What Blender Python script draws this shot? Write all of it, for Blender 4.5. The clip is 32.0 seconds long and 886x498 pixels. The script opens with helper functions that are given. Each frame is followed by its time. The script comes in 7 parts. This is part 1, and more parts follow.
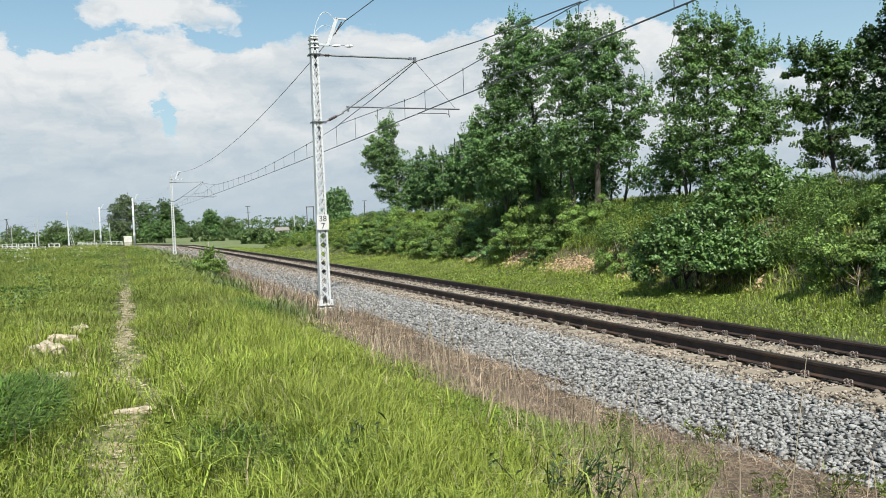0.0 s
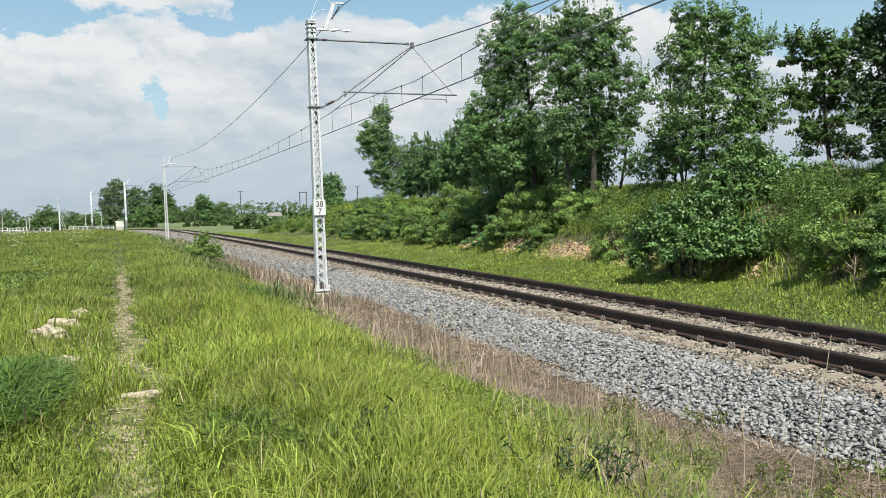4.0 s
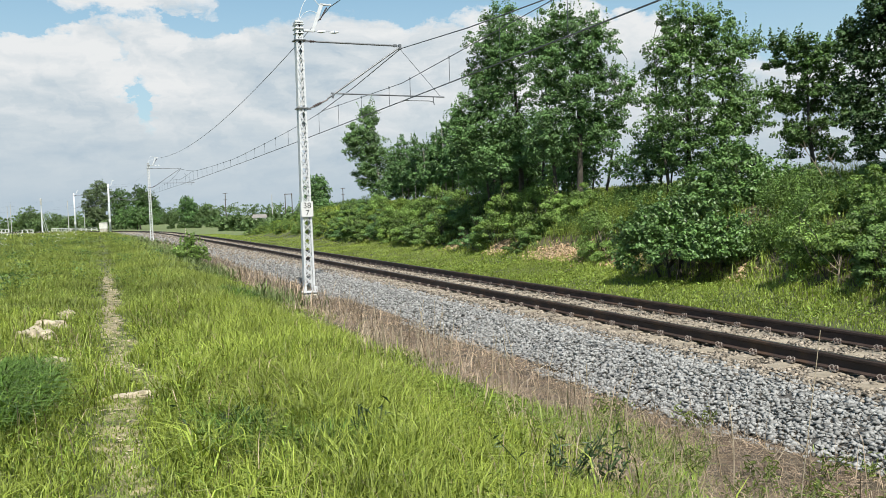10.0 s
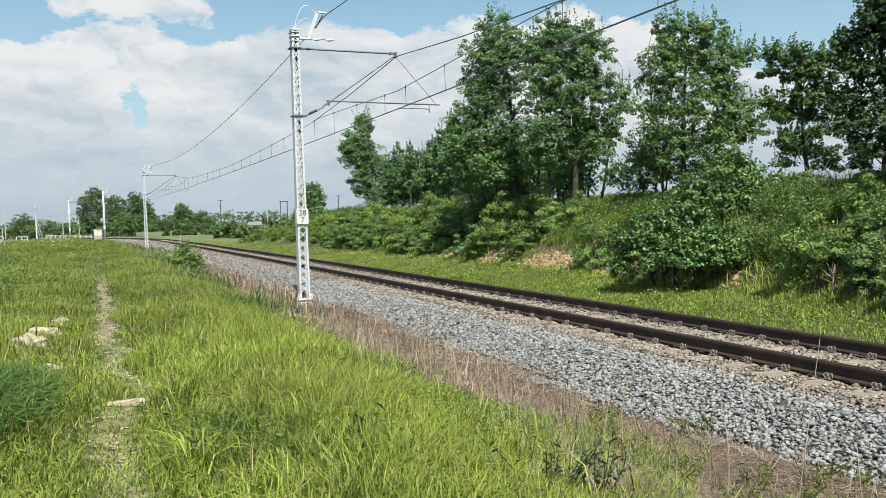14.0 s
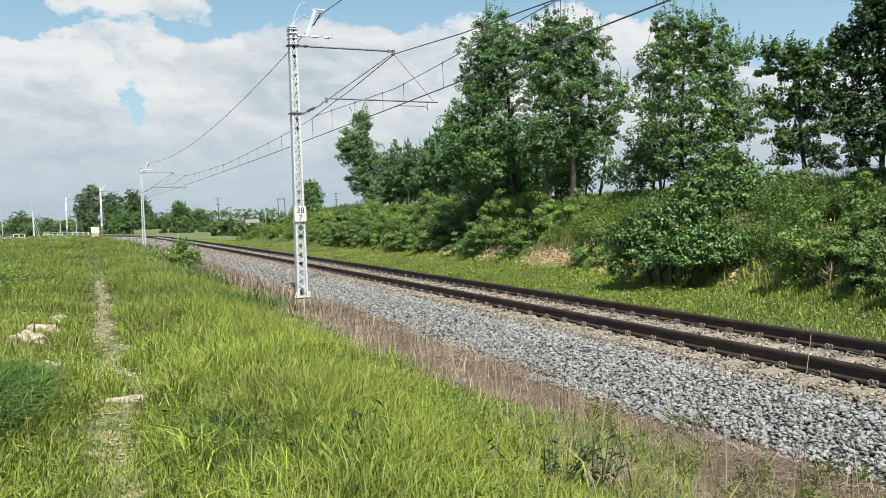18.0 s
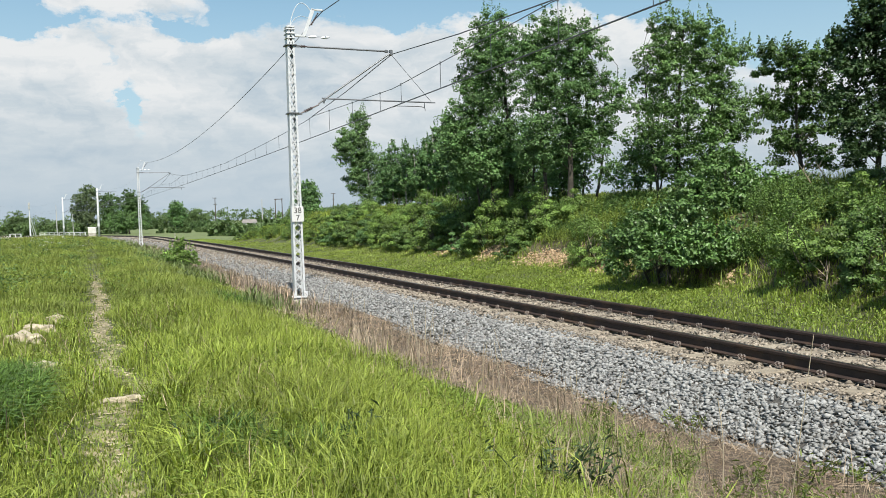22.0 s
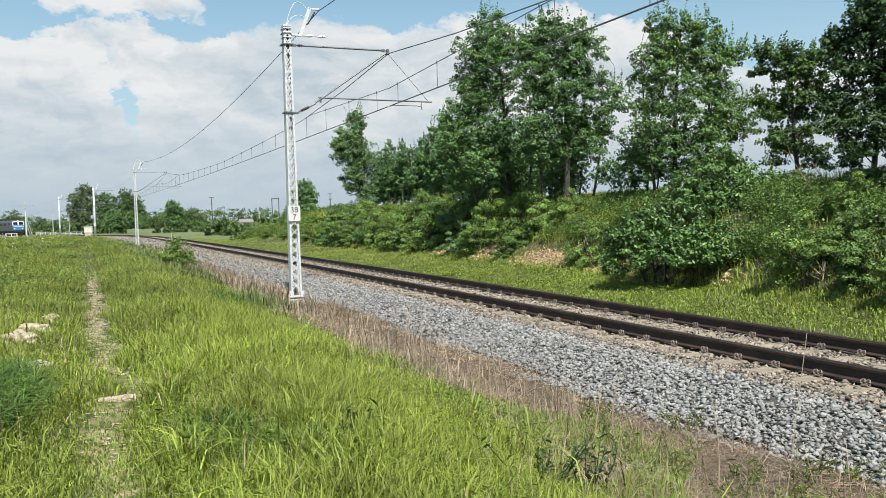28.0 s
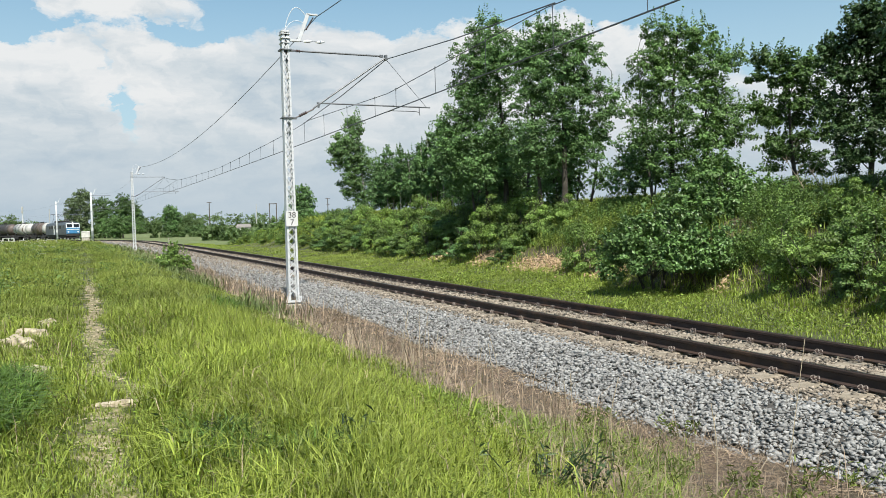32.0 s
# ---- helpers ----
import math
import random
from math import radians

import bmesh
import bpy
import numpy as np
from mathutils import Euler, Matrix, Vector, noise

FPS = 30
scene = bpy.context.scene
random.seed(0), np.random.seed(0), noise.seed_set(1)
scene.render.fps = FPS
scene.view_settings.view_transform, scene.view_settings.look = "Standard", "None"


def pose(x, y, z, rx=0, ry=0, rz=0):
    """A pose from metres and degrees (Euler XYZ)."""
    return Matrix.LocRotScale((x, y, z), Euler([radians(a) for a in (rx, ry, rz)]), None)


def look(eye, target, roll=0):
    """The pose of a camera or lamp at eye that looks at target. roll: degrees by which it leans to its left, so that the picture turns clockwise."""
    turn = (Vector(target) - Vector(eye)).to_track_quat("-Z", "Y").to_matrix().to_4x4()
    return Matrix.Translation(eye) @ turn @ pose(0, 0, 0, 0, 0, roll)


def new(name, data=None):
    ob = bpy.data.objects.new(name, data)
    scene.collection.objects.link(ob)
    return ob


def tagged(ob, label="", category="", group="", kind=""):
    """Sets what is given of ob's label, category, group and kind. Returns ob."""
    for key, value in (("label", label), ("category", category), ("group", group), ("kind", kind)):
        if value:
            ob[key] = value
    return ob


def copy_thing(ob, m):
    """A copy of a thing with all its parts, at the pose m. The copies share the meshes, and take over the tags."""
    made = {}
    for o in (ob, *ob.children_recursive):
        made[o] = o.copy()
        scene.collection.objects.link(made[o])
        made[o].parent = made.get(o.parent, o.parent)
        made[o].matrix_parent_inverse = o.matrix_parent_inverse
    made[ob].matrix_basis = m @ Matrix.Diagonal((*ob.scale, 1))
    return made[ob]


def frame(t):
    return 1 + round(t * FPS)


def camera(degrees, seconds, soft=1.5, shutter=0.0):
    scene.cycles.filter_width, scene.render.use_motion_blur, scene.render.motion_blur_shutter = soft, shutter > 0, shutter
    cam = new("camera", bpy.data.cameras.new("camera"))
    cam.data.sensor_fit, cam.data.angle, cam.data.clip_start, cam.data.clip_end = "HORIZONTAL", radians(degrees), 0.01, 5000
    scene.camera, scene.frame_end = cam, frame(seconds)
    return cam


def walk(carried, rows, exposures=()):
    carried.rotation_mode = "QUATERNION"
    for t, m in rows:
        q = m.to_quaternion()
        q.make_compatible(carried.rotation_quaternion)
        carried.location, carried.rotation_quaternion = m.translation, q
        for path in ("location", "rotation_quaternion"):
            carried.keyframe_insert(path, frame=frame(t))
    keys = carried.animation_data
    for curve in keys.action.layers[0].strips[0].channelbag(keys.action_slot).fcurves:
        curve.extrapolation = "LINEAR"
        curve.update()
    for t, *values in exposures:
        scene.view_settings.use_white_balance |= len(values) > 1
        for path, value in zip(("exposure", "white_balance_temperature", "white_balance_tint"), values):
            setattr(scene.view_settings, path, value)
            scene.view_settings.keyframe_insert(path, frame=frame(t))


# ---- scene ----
cam = camera(56.86, 32.0, soft=0.5)
walk(cam, [
    (0.0, pose(0.200, 0.080, 2.085, 87.982, 2.244, 2.427)),
    (0.5, pose(0.195, 0.074, 2.081, 87.966, 2.162, 2.280)),
    (1.0, pose(0.191, 0.059, 2.075, 87.947, 2.130, 2.316)),
    (1.5, pose(0.184, 0.040, 2.067, 87.360, 2.028, 2.171)),
    (2.0, pose(0.087, 0.034, 2.060, 87.191, 1.892, 2.117)),
    (2.5, pose(0.048, 0.032, 2.059, 86.987, 1.922, 2.169)),
    (3.0, pose(0.062, 0.050, 2.077, 86.900, 1.942, 2.064)),
    (3.5, pose(0.068, 0.059, 2.086, 86.915, 1.924, 1.984)),
    (5.5, pose(0.076, 0.039, 2.083, 87.307, 1.959, 1.312)),
    (6.0, pose(0.075, 0.038, 2.085, 87.234, 1.912, 1.083)),
    (6.5, pose(0.067, 0.026, 2.085, 87.229, 1.912, 1.092)),
    (7.0, pose(0.065, 0.029, 2.081, 87.264, 1.920, 1.044)),
    (7.5, pose(0.069, 0.032, 2.079, 87.209, 1.935, 1.036)),
    (8.0, pose(0.067, 0.032, 2.076, 87.189, 1.884, 1.015)),
    (8.5, pose(0.054, 0.029, 2.074, 87.169, 1.882, 0.997)),
    (9.0, pose(0.019, 0.014, 2.075, 87.105, 1.926, 1.004)),
    (9.5, pose(0.008, 0.016, 2.072, 87.113, 1.892, 0.935)),
    (10.0, pose(0.007, 0.013, 2.075, 87.106, 1.906, 0.885)),
    (10.5, pose(0.010, 0.008, 2.075, 87.103, 1.868, 0.837)),
    (11.0, pose(0.006, 0.001, 2.075, 87.303, 1.867, 0.812)),
    (11.5, pose(0.006, 0.002, 2.078, 87.710, 1.848, 0.775)),
    (12.0, pose(0.007, 0.008, 2.079, 87.678, 1.827, 0.766)),
    (12.5, pose(0.006, 0.007, 2.071, 87.713, 1.851, 0.736)),
    (13.0, pose(0.007, 0.010, 2.073, 87.677, 1.826, 0.715)),
    (13.5, pose(0.016, 0.011, 2.070, 87.659, 1.843, 0.666)),
    (14.0, pose(0.009, 0.011, 2.074, 87.627, 1.803, 0.565)),
    (14.5, pose(0.012, 0.003, 2.072, 87.607, 1.838, 0.551)),
    (16.5, pose(0.015, 0.007, 2.070, 87.504, 1.794, 0.496)),
    (17.0, pose(0.007, 0.005, 2.069, 87.503, 1.796, 0.458)),
    (17.5, pose(0.009, 0.008, 2.070, 87.478, 1.774, 0.447)),
    (18.0, pose(0.002, 0.001, 2.068, 87.470, 1.742, 0.402)),
    (18.5, pose(0.003, 0.003, 2.071, 87.438, 1.788, 0.399)),
    (19.0, pose(0.004, 0.003, 2.066, 87.436, 1.782, 0.388)),
    (19.5, pose(-0.001, 0.009, 2.067, 87.408, 1.742, 0.349)),
    (20.0, pose(0.004, 0.011, 2.066, 87.383, 1.750, 0.325)),
    (20.5, pose(0.002, 0.004, 2.063, 87.377, 1.734, 0.289)),
    (21.0, pose(0.004, -0.005, 2.069, 87.352, 1.721, 0.273)),
    (21.5, pose(0.004, 0.000, 2.067, 87.356, 1.711, 0.261)),
    (22.0, pose(0.000, -0.007, 2.067, 87.483, 1.695, 0.210)),
    (22.5, pose(0.004, -0.002, 2.068, 87.548, 1.690, 0.208)),
    (23.0, pose(0.006, -0.008, 2.071, 87.536, 1.722, 0.205)),
    (23.5, pose(0.004, -0.009, 2.067, 87.541, 1.683, 0.184)),
    (24.0, pose(0.006, -0.002, 2.068, 87.528, 1.705, 0.170)),
    (24.5, pose(0.007, -0.002, 2.065, 87.491, 1.686, 0.162)),
    (25.0, pose(0.004, 0.004, 2.062, 87.491, 1.659, 0.128)),
    (25.5, pose(0.003, 0.005, 2.059, 87.457, 1.685, 0.095)),
    (27.5, pose(0.005, -0.009, 2.065, 87.440, 1.668, 0.025)),
    (28.0, pose(0.004, 0.002, 2.061, 87.451, 1.670, -0.008)),
    (28.5, pose(0.001, 0.005, 2.063, 87.429, 1.659, -0.012)),
    (29.0, pose(0.001, -0.002, 2.064, 87.553, 1.639, -0.067)),
    (29.5, pose(-0.001, 0.002, 2.069, 87.614, 1.620, -0.067)),
    (30.0, pose(-0.000, -0.000, 2.063, 87.671, 1.644, -0.067)),
    (30.5, pose(-0.001, -0.001, 2.064, 87.724, 1.637, -0.123)),
    (31.0, pose(0.003, 0.005, 2.059, 87.854, 1.616, -0.121)),
    (31.5, pose(0.003, -0.001, 2.067, 87.839, 1.596, -0.176)),
    (32.0, pose(0.001, 0.002, 2.061, 87.827, 1.568, -0.171)),
])

# ---- world, sun, exposure ----
scene.view_settings.exposure = 0.55
SUN_EL, SUN_AZ = radians(57), math.atan2(0.22, -0.975)   # azimuth clockwise from +Y


def build_world():
    w = bpy.data.worlds.new("world")
    scene.world = w
    w.use_nodes = True
    nt = w.node_tree
    nt.nodes.clear()
    N, L = nt.nodes.new, nt.links.new

    def math_node(op, a, b=None, clamp=False):
        n = N("ShaderNodeMath")
        n.operation, n.use_clamp = op, clamp
        for i, v in enumerate((a, b)):
            if v is None:
                continue
            if isinstance(v, (int, float)):
                n.inputs[i].default_value = v
            else:
                L(v, n.inputs[i])
        return n.outputs[0]

    def ramp(x, stops):
        n = N("ShaderNodeValToRGB")
        e = n.color_ramp.elements
        while len(e) < len(stops):
            e.new(0.5)
        for k, (pos, col) in zip(e, stops):
            k.position, k.color = pos, (*((col,) * 3 if isinstance(col, float) else col), 1)
        L(x, n.inputs[0])
        return n.outputs[0]

    sky = N("ShaderNodeTexSky")
    sky.sky_type, sky.sun_disc = "NISHITA", False
    sky.sun_elevation, sky.sun_rotation = SUN_EL, SUN_AZ
    sky.air_density, sky.dust_density, sky.ozone_density = 1.0, 0.6, 1.5
    tc = N("ShaderNodeTexCoord")
    sep = N("ShaderNodeSeparateXYZ")
    L(tc.outputs["Generated"], sep.inputs[0])
    deg = 57.29578
    az = math_node("MULTIPLY", math_node("ARCTAN2", sep.outputs[0], sep.outputs[1]), deg)
    el = math_node("MULTIPLY", math_node("ARCSINE", sep.outputs[2]), deg)

    def plane(sx, sy, ox=0.0, oy=0.0):
        c = N("ShaderNodeCombineXYZ")
        L(math_node("ADD", math_node("MULTIPLY", az, sx), ox), c.inputs[0])
        L(math_node("ADD", math_node("MULTIPLY", el, sy), oy), c.inputs[1])
        return c.outputs[0]

    def fbm(vec, scale, detail, rough=0.55, distort=0.0):
        n = N("ShaderNodeTexNoise")
        n.inputs["Scale"].default_value, n.inputs["Detail"].default_value = scale, detail
        n.inputs["Roughness"].default_value, n.inputs["Distortion"].default_value = rough, distort
        L(vec, n.inputs["Vector"])
        return n.outputs[0]

    def blob(a, e, ra, re):
        x = math_node("DIVIDE", math_node("SUBTRACT", az, a), ra)
        y = math_node("DIVIDE", math_node("SUBTRACT", el_w, e), re)
        d = math_node("ADD", math_node("MULTIPLY", x, x), math_node("MULTIPLY", y, y))
        return math_node("EXPONENT", math_node("MULTIPLY", d, -1.0))

    # the plan of the clouds is warped, so that their edges come out ragged
    wx, wy = fbm(plane(0.22, 0.34, 5.0, 2.0), 1.0, 7.0, 0.62), fbm(plane(0.22, 0.34, 15.0, 9.0), 1.0, 7.0, 0.62)
    az = math_node("ADD", az, math_node("MULTIPLY", math_node("SUBTRACT", wx, 0.5), 7.0))
    el_w = math_node("ADD", el, math_node("MULTIPLY", math_node("SUBTRACT", wy, 0.5), 4.5))
    # cover: a thick low bank of cumulus, broken higher up
    edge = math_node("ADD", 12.5, math_node("MULTIPLY", math_node("SUBTRACT", fbm(plane(0.11, 0.0), 1.0, 3.0), 0.5), 3.0))
    low = math_node("MULTIPLY", math_node("SUBTRACT", edge, el_w), 0.34)
    low = math_node("MAXIMUM", math_node("MINIMUM", low, 0.5), -0.62)
    # clear blue overhead
    clear = math_node("MAXIMUM", math_node("MINIMUM", math_node("MULTIPLY", math_node("SUBTRACT", 18.0, el), 0.06), 0.0), -1.3)
    cover = math_node("ADD", low, clear)
    for a, e, ra, re, k in ((-20.6, 14.8, 4.8, 1.7, 1.25), (-28.0, 12.6, 1.9, 1.5, -1.1), (-16.4, 12.5, 3.0, 0.6, -0.7), (-20.7, 7.4, 0.8, 1.6, -1.15), (-22.3, 10.6, 0.5, 1.3, -0.45), (-22.5, 12.7, 3.0, 0.45, -0.4), (-24.5, 11.6, 1.2, 0.7, 0.3),
                            (-2.0, 12.2, 9.0, 1.0, 0.30), (10.0, 11.5, 3.2, 2.2, 0.55), (22.5, 12.5, 7.5, 4.0, -1.2), (13.5, 13.2, 2.2, 1.0, -0.6), (-6.0, 15.0, 7.0, 1.2, -0.5)):
        cover = math_node("ADD", cover, math_node("MULTIPLY", blob(a, e, ra, re), k))
    n1 = fbm(plane(0.10, 0.17, 3.1, 1.7), 1.0, 9.0, 0.58, 0.25)
    n4 = fbm(plane(0.34, 0.5, 1.3, 7.7), 1.0, 8.0, 0.62, 0.4)
    dens = math_node("ADD", cover, math_node("MULTIPLY", math_node("SUBTRACT", n1, 0.5), 1.1))
    dens = math_node("ADD", dens, math_node("MULTIPLY", math_node("SUBTRACT", n4, 0.5), 1.0))
    mask = ramp(math_node("ADD", dens, 0.5), ((0.36, 0.0), (0.50, 0.66), (0.68, 1.0)))
    # light tops and grey bases
    n2 = fbm(plane(0.10, 0.17, 3.04, 1.58), 1.0, 9.0, 0.58, 0.25)
    n3 = fbm(plane(0.06, 0.24, 9.0, 4.0), 1.0, 6.0, 0.55)
    lit = math_node("ADD", math_node("MULTIPLY", math_node("SUBTRACT", n1, n2), 2.6), math_node("MULTIPLY", math_node("SUBTRACT", n3, 0.5), 1.3))
    calm = math_node("MAXIMUM", math_node("MINIMUM", math_node("MULTIPLY", el, 0.13), 1.0), 0.3)
    lit = math_node("MULTIPLY", lit, calm)
    lit = math_node("ADD", math_node("ADD", lit, 0.20), math_node("MULTIPLY", math_node("MINIMUM", el, 11.0), 0.050))
    col = ramp(lit, ((0.08, (3.4, 4.3, 5.1)), (0.45, (4.9, 5.5, 5.9)), (0.90, (6.8, 6.95, 7.0))))
    col_n = N("ShaderNodeMix")
    col_n.data_type = "RGBA"
    L(mask, col_n.inputs[0])
    sky_gain = N("ShaderNodeMix")
    sky_gain.data_type, sky_gain.blend_type = "RGBA", "MULTIPLY"
    sky_gain.inputs[0].default_value = 1.0
    L(sky.outputs[0], sky_gain.inputs[6])
    sky_gain.inputs[7].default_value = (1.0, 1.22, 1.12, 1)
    haze = N("ShaderNodeMix")
    haze.data_type = "RGBA"
    L(ramp(math_node("MULTIPLY", el, 1 / 40.0), ((0.0, 0.85), (0.22, 0.55), (0.40, 0.12), (0.8, 0.0))), haze.inputs[0])
    L(sky_gain.outputs[2], haze.inputs[6])
    haze.inputs[7].default_value = (4.2, 5.3, 6.2, 1)
    L(haze.outputs[2], col_n.inputs[6])
    L(col, col_n.inputs[7])
    bg = N("ShaderNodeBackground")
    bg.inputs["Strength"].default_value = 0.083
    L(col_n.outputs[2], bg.inputs["Color"])
    out = N("ShaderNodeOutputWorld")
    L(bg.outputs[0], out.inputs[0])


build_world()
sun_data = bpy.data.lights.new("sun", "SUN")
sun_data.energy, sun_data.angle, sun_data.color = 5.0, radians(0.5), (1.0, 0.95, 0.87)
sun_vec = Vector((math.sin(SUN_AZ) * math.cos(SUN_EL), math.cos(SUN_AZ) * math.cos(SUN_EL), math.sin(SUN_EL)))
sun = new("sun", sun_data)
sun.matrix_world = look(sun_vec * 100, (0, 0, 0))

# ---- the line of the track: s along it, u to its left from the near rail ----
TS = np.arange(-80.0, 1100.0, 0.5)
_e = np.clip(TS - 85.0, 0, 140)
_th = 0.405425 + 0.000387 * np.clip(TS, -80, 290) + 3.8e-5 * _e * _e / 2 + 0.0053 * np.clip(TS - 225.0, 0, 65)
_dx, _dy = -np.sin(_th), np.cos(_th)
_x = np.concatenate([[0], np.cumsum((_dx[1:] + _dx[:-1]) * 0.25)])
_y = np.concatenate([[0], np.cumsum((_dy[1:] + _dy[:-1]) * 0.25)])
_i0 = int(np.argmin(np.abs(TS)))
TX, TY, TH = _x - _x[_i0] + 4.6759, _y - _y[_i0] + 9.0255, _th


def grade(s):
    return -0.0075 * np.clip(np.asarray(s, float) - 100.0, 0, 100)


def spots(s, u, z):
    """World points (n, 3) from track coordinates."""
    s, u, z = np.broadcast_arrays(np.asarray(s, float), np.asarray(u, float), np.asarray(z, float))
    x, y, th = np.interp(s, TS, TX), np.interp(s, TS, TY), np.interp(s, TS, TH)
    return np.stack([x - u * np.cos(th), y - u * np.sin(th), z], -1)


def spot(s, u, z=0.0):
    return Vector(spots([s], [u], [z])[0])


def turn_at(s):
    """Heading of the track at s, degrees about z; local +Y runs along it."""
    return math.degrees(float(np.interp(s, TS, TH)))


def smooth(a, b, x):
    t = np.clip((np.asarray(x, float) - a) / (b - a), 0, 1)
    return t * t * (3 - 2 * t)


def wave(x, y, k=1.0, seed=0.0):
    """Cheap smooth unevenness, about -1 to 1."""
    return (np.sin(x * 0.91 * k + 1.3 * np.sin(y * 0.53 * k + seed) + seed) + np.sin(y * 1.17 * k + 1.7 * np.sin(x * 0.61 * k - seed)) + 0.6 * np.sin((x + y) * 2.3 * k + seed)) / 2.6


def foot_u(s):
    """The foot of the bank on the far side of the track."""
    return np.interp(s, [0, 4, 6, 9, 14, 20, 26, 34], [-4.3, -4.55, -4.75, -5.25, -5.6, -6.0, -6.5, -6.5])


def grass_u(s):
    """Where the dry strip gives way to meadow grass."""
    return np.interp(s, [-2, -1, 0.3, 2, 5.5, 9, 14], [5.0, 4.7, 4.1, 3.6, 3.5, 3.9, 3.95])


def ground_z(s, u):
    s, u = np.asarray(s, float), np.asarray(u, float)
    left = np.interp(u, [1.5, 1.9, 2.6, 3.4, 4.6, 6.4, 9.0, 20.0, 40.0, 90.0], [-0.45, -0.395, -0.40, -0.28, 0.05, 0.36, 0.42, 0.50, 0.55, 0.4])
    left = left + 0.58 * smooth(22, 52, s) * smooth(4.5, 8, u)
    low = np.interp(u, [2.0, 3.0, 6.0, 90.0], [-0.46, -0.45, -0.35, -0.3])
    k = smooth(62, 88, s)
    left = left * (1 - k) + low * k
    cut = np.interp(u - (foot_u(s) + 6.3) * smooth(-10.5, -7.0, u), [-60, -30, -14, -10.2, -9.0, -7.6, -6.6, -6.0, -4.4, -3.0, -2.4], [2.9, 2.75, 2.5, 2.25, 1.85, 0.95, 0.28, 0.10, -0.02, -0.14, -0.35])
    flat = np.interp(u, [-60, -14, -6, -3.0, -2.4], [-1.5, -0.9, -0.35, -0.3, -0.35])
    k = smooth(58, 92, s)
    right = cut * (1 - k) + flat * k
    cut_in = 0.34 * np.exp(-((s - 10.2) / 1.7) ** 4) * np.exp(-((u + 5.7) / 0.75) ** 2)      # washed-out hollow at the foot
    pit = 0.13 * np.exp(-((s - 17.0) / 0.9) ** 2 - ((u - 2.4) / 0.55) ** 2)                  # dug out round the mast's block
    z = np.where(u > 0, left - pit, right - cut_in)
    mid = (u <= 1.5) & (u >= -2.4)
    z = np.where(mid, -0.46, z)
    rough = np.where(mid, 0.0, 0.035 * wave(s, u, 1.3) + 0.05 * wave(s, u, 0.35, 2.0))
    return z + rough + grade(s) * (1 - 0.85 * smooth(4, 14, np.abs(u)))


SAND = ((27.6, 0.5, 0.8), (22.6, 0.8, 1.0), (17.6, 1.6, 1.1), (13.6, 1.0, 0.8), (8.6, 0.6, 0.35), (5.6, 0.4, 0.3))


def sand_at(s, u):
    """How bare and sandy the foot of the bank is."""
    return np.exp(-((u - foot_u(s) + 0.5) / 0.45) ** 2) * sum(k * np.exp(-((s - c) / w) ** 2) for c, w, k in SAND)


def path_u(s):
    """The trodden path's middle."""
    return 7.82 - 0.30 * np.exp(-((np.asarray(s) - 2.0) / 1.2) ** 2) + 0.05 * np.sin(np.asarray(s) * 0.8 + 0.6) + 0.05 * np.sin(np.asarray(s) * 2.1)


# ---- small builders ----
def mesh_np(name, verts, tris, attrs=None, smooth_shade=False, slots=None):
    verts, tris = np.asarray(verts, np.float32), np.asarray(tris, np.int32)
    me = bpy.data.meshes.new(name)
    me.vertices.add(len(verts))
    me.vertices.foreach_set("co", verts.ravel())
    k = tris.shape[1]
    me.loops.add(tris.size)
    me.loops.foreach_set("vertex_index", tris.ravel())
    me.polygons.add(len(tris))
    me.polygons.foreach_set("loop_start", np.arange(0, tris.size, k, dtype=np.int32))
    me.polygons.foreach_set("loop_total", np.full(len(tris), k, np.int32))
    if smooth_shade:
        me.polygons.foreach_set("use_smooth", np.ones(len(tris), bool))
    for key, val in (attrs or {}).items():
        me.attributes.new(key, "FLOAT", "POINT").data.foreach_set("value", np.asarray(val, np.float32))
    me.update(calc_edges=True)
    return me


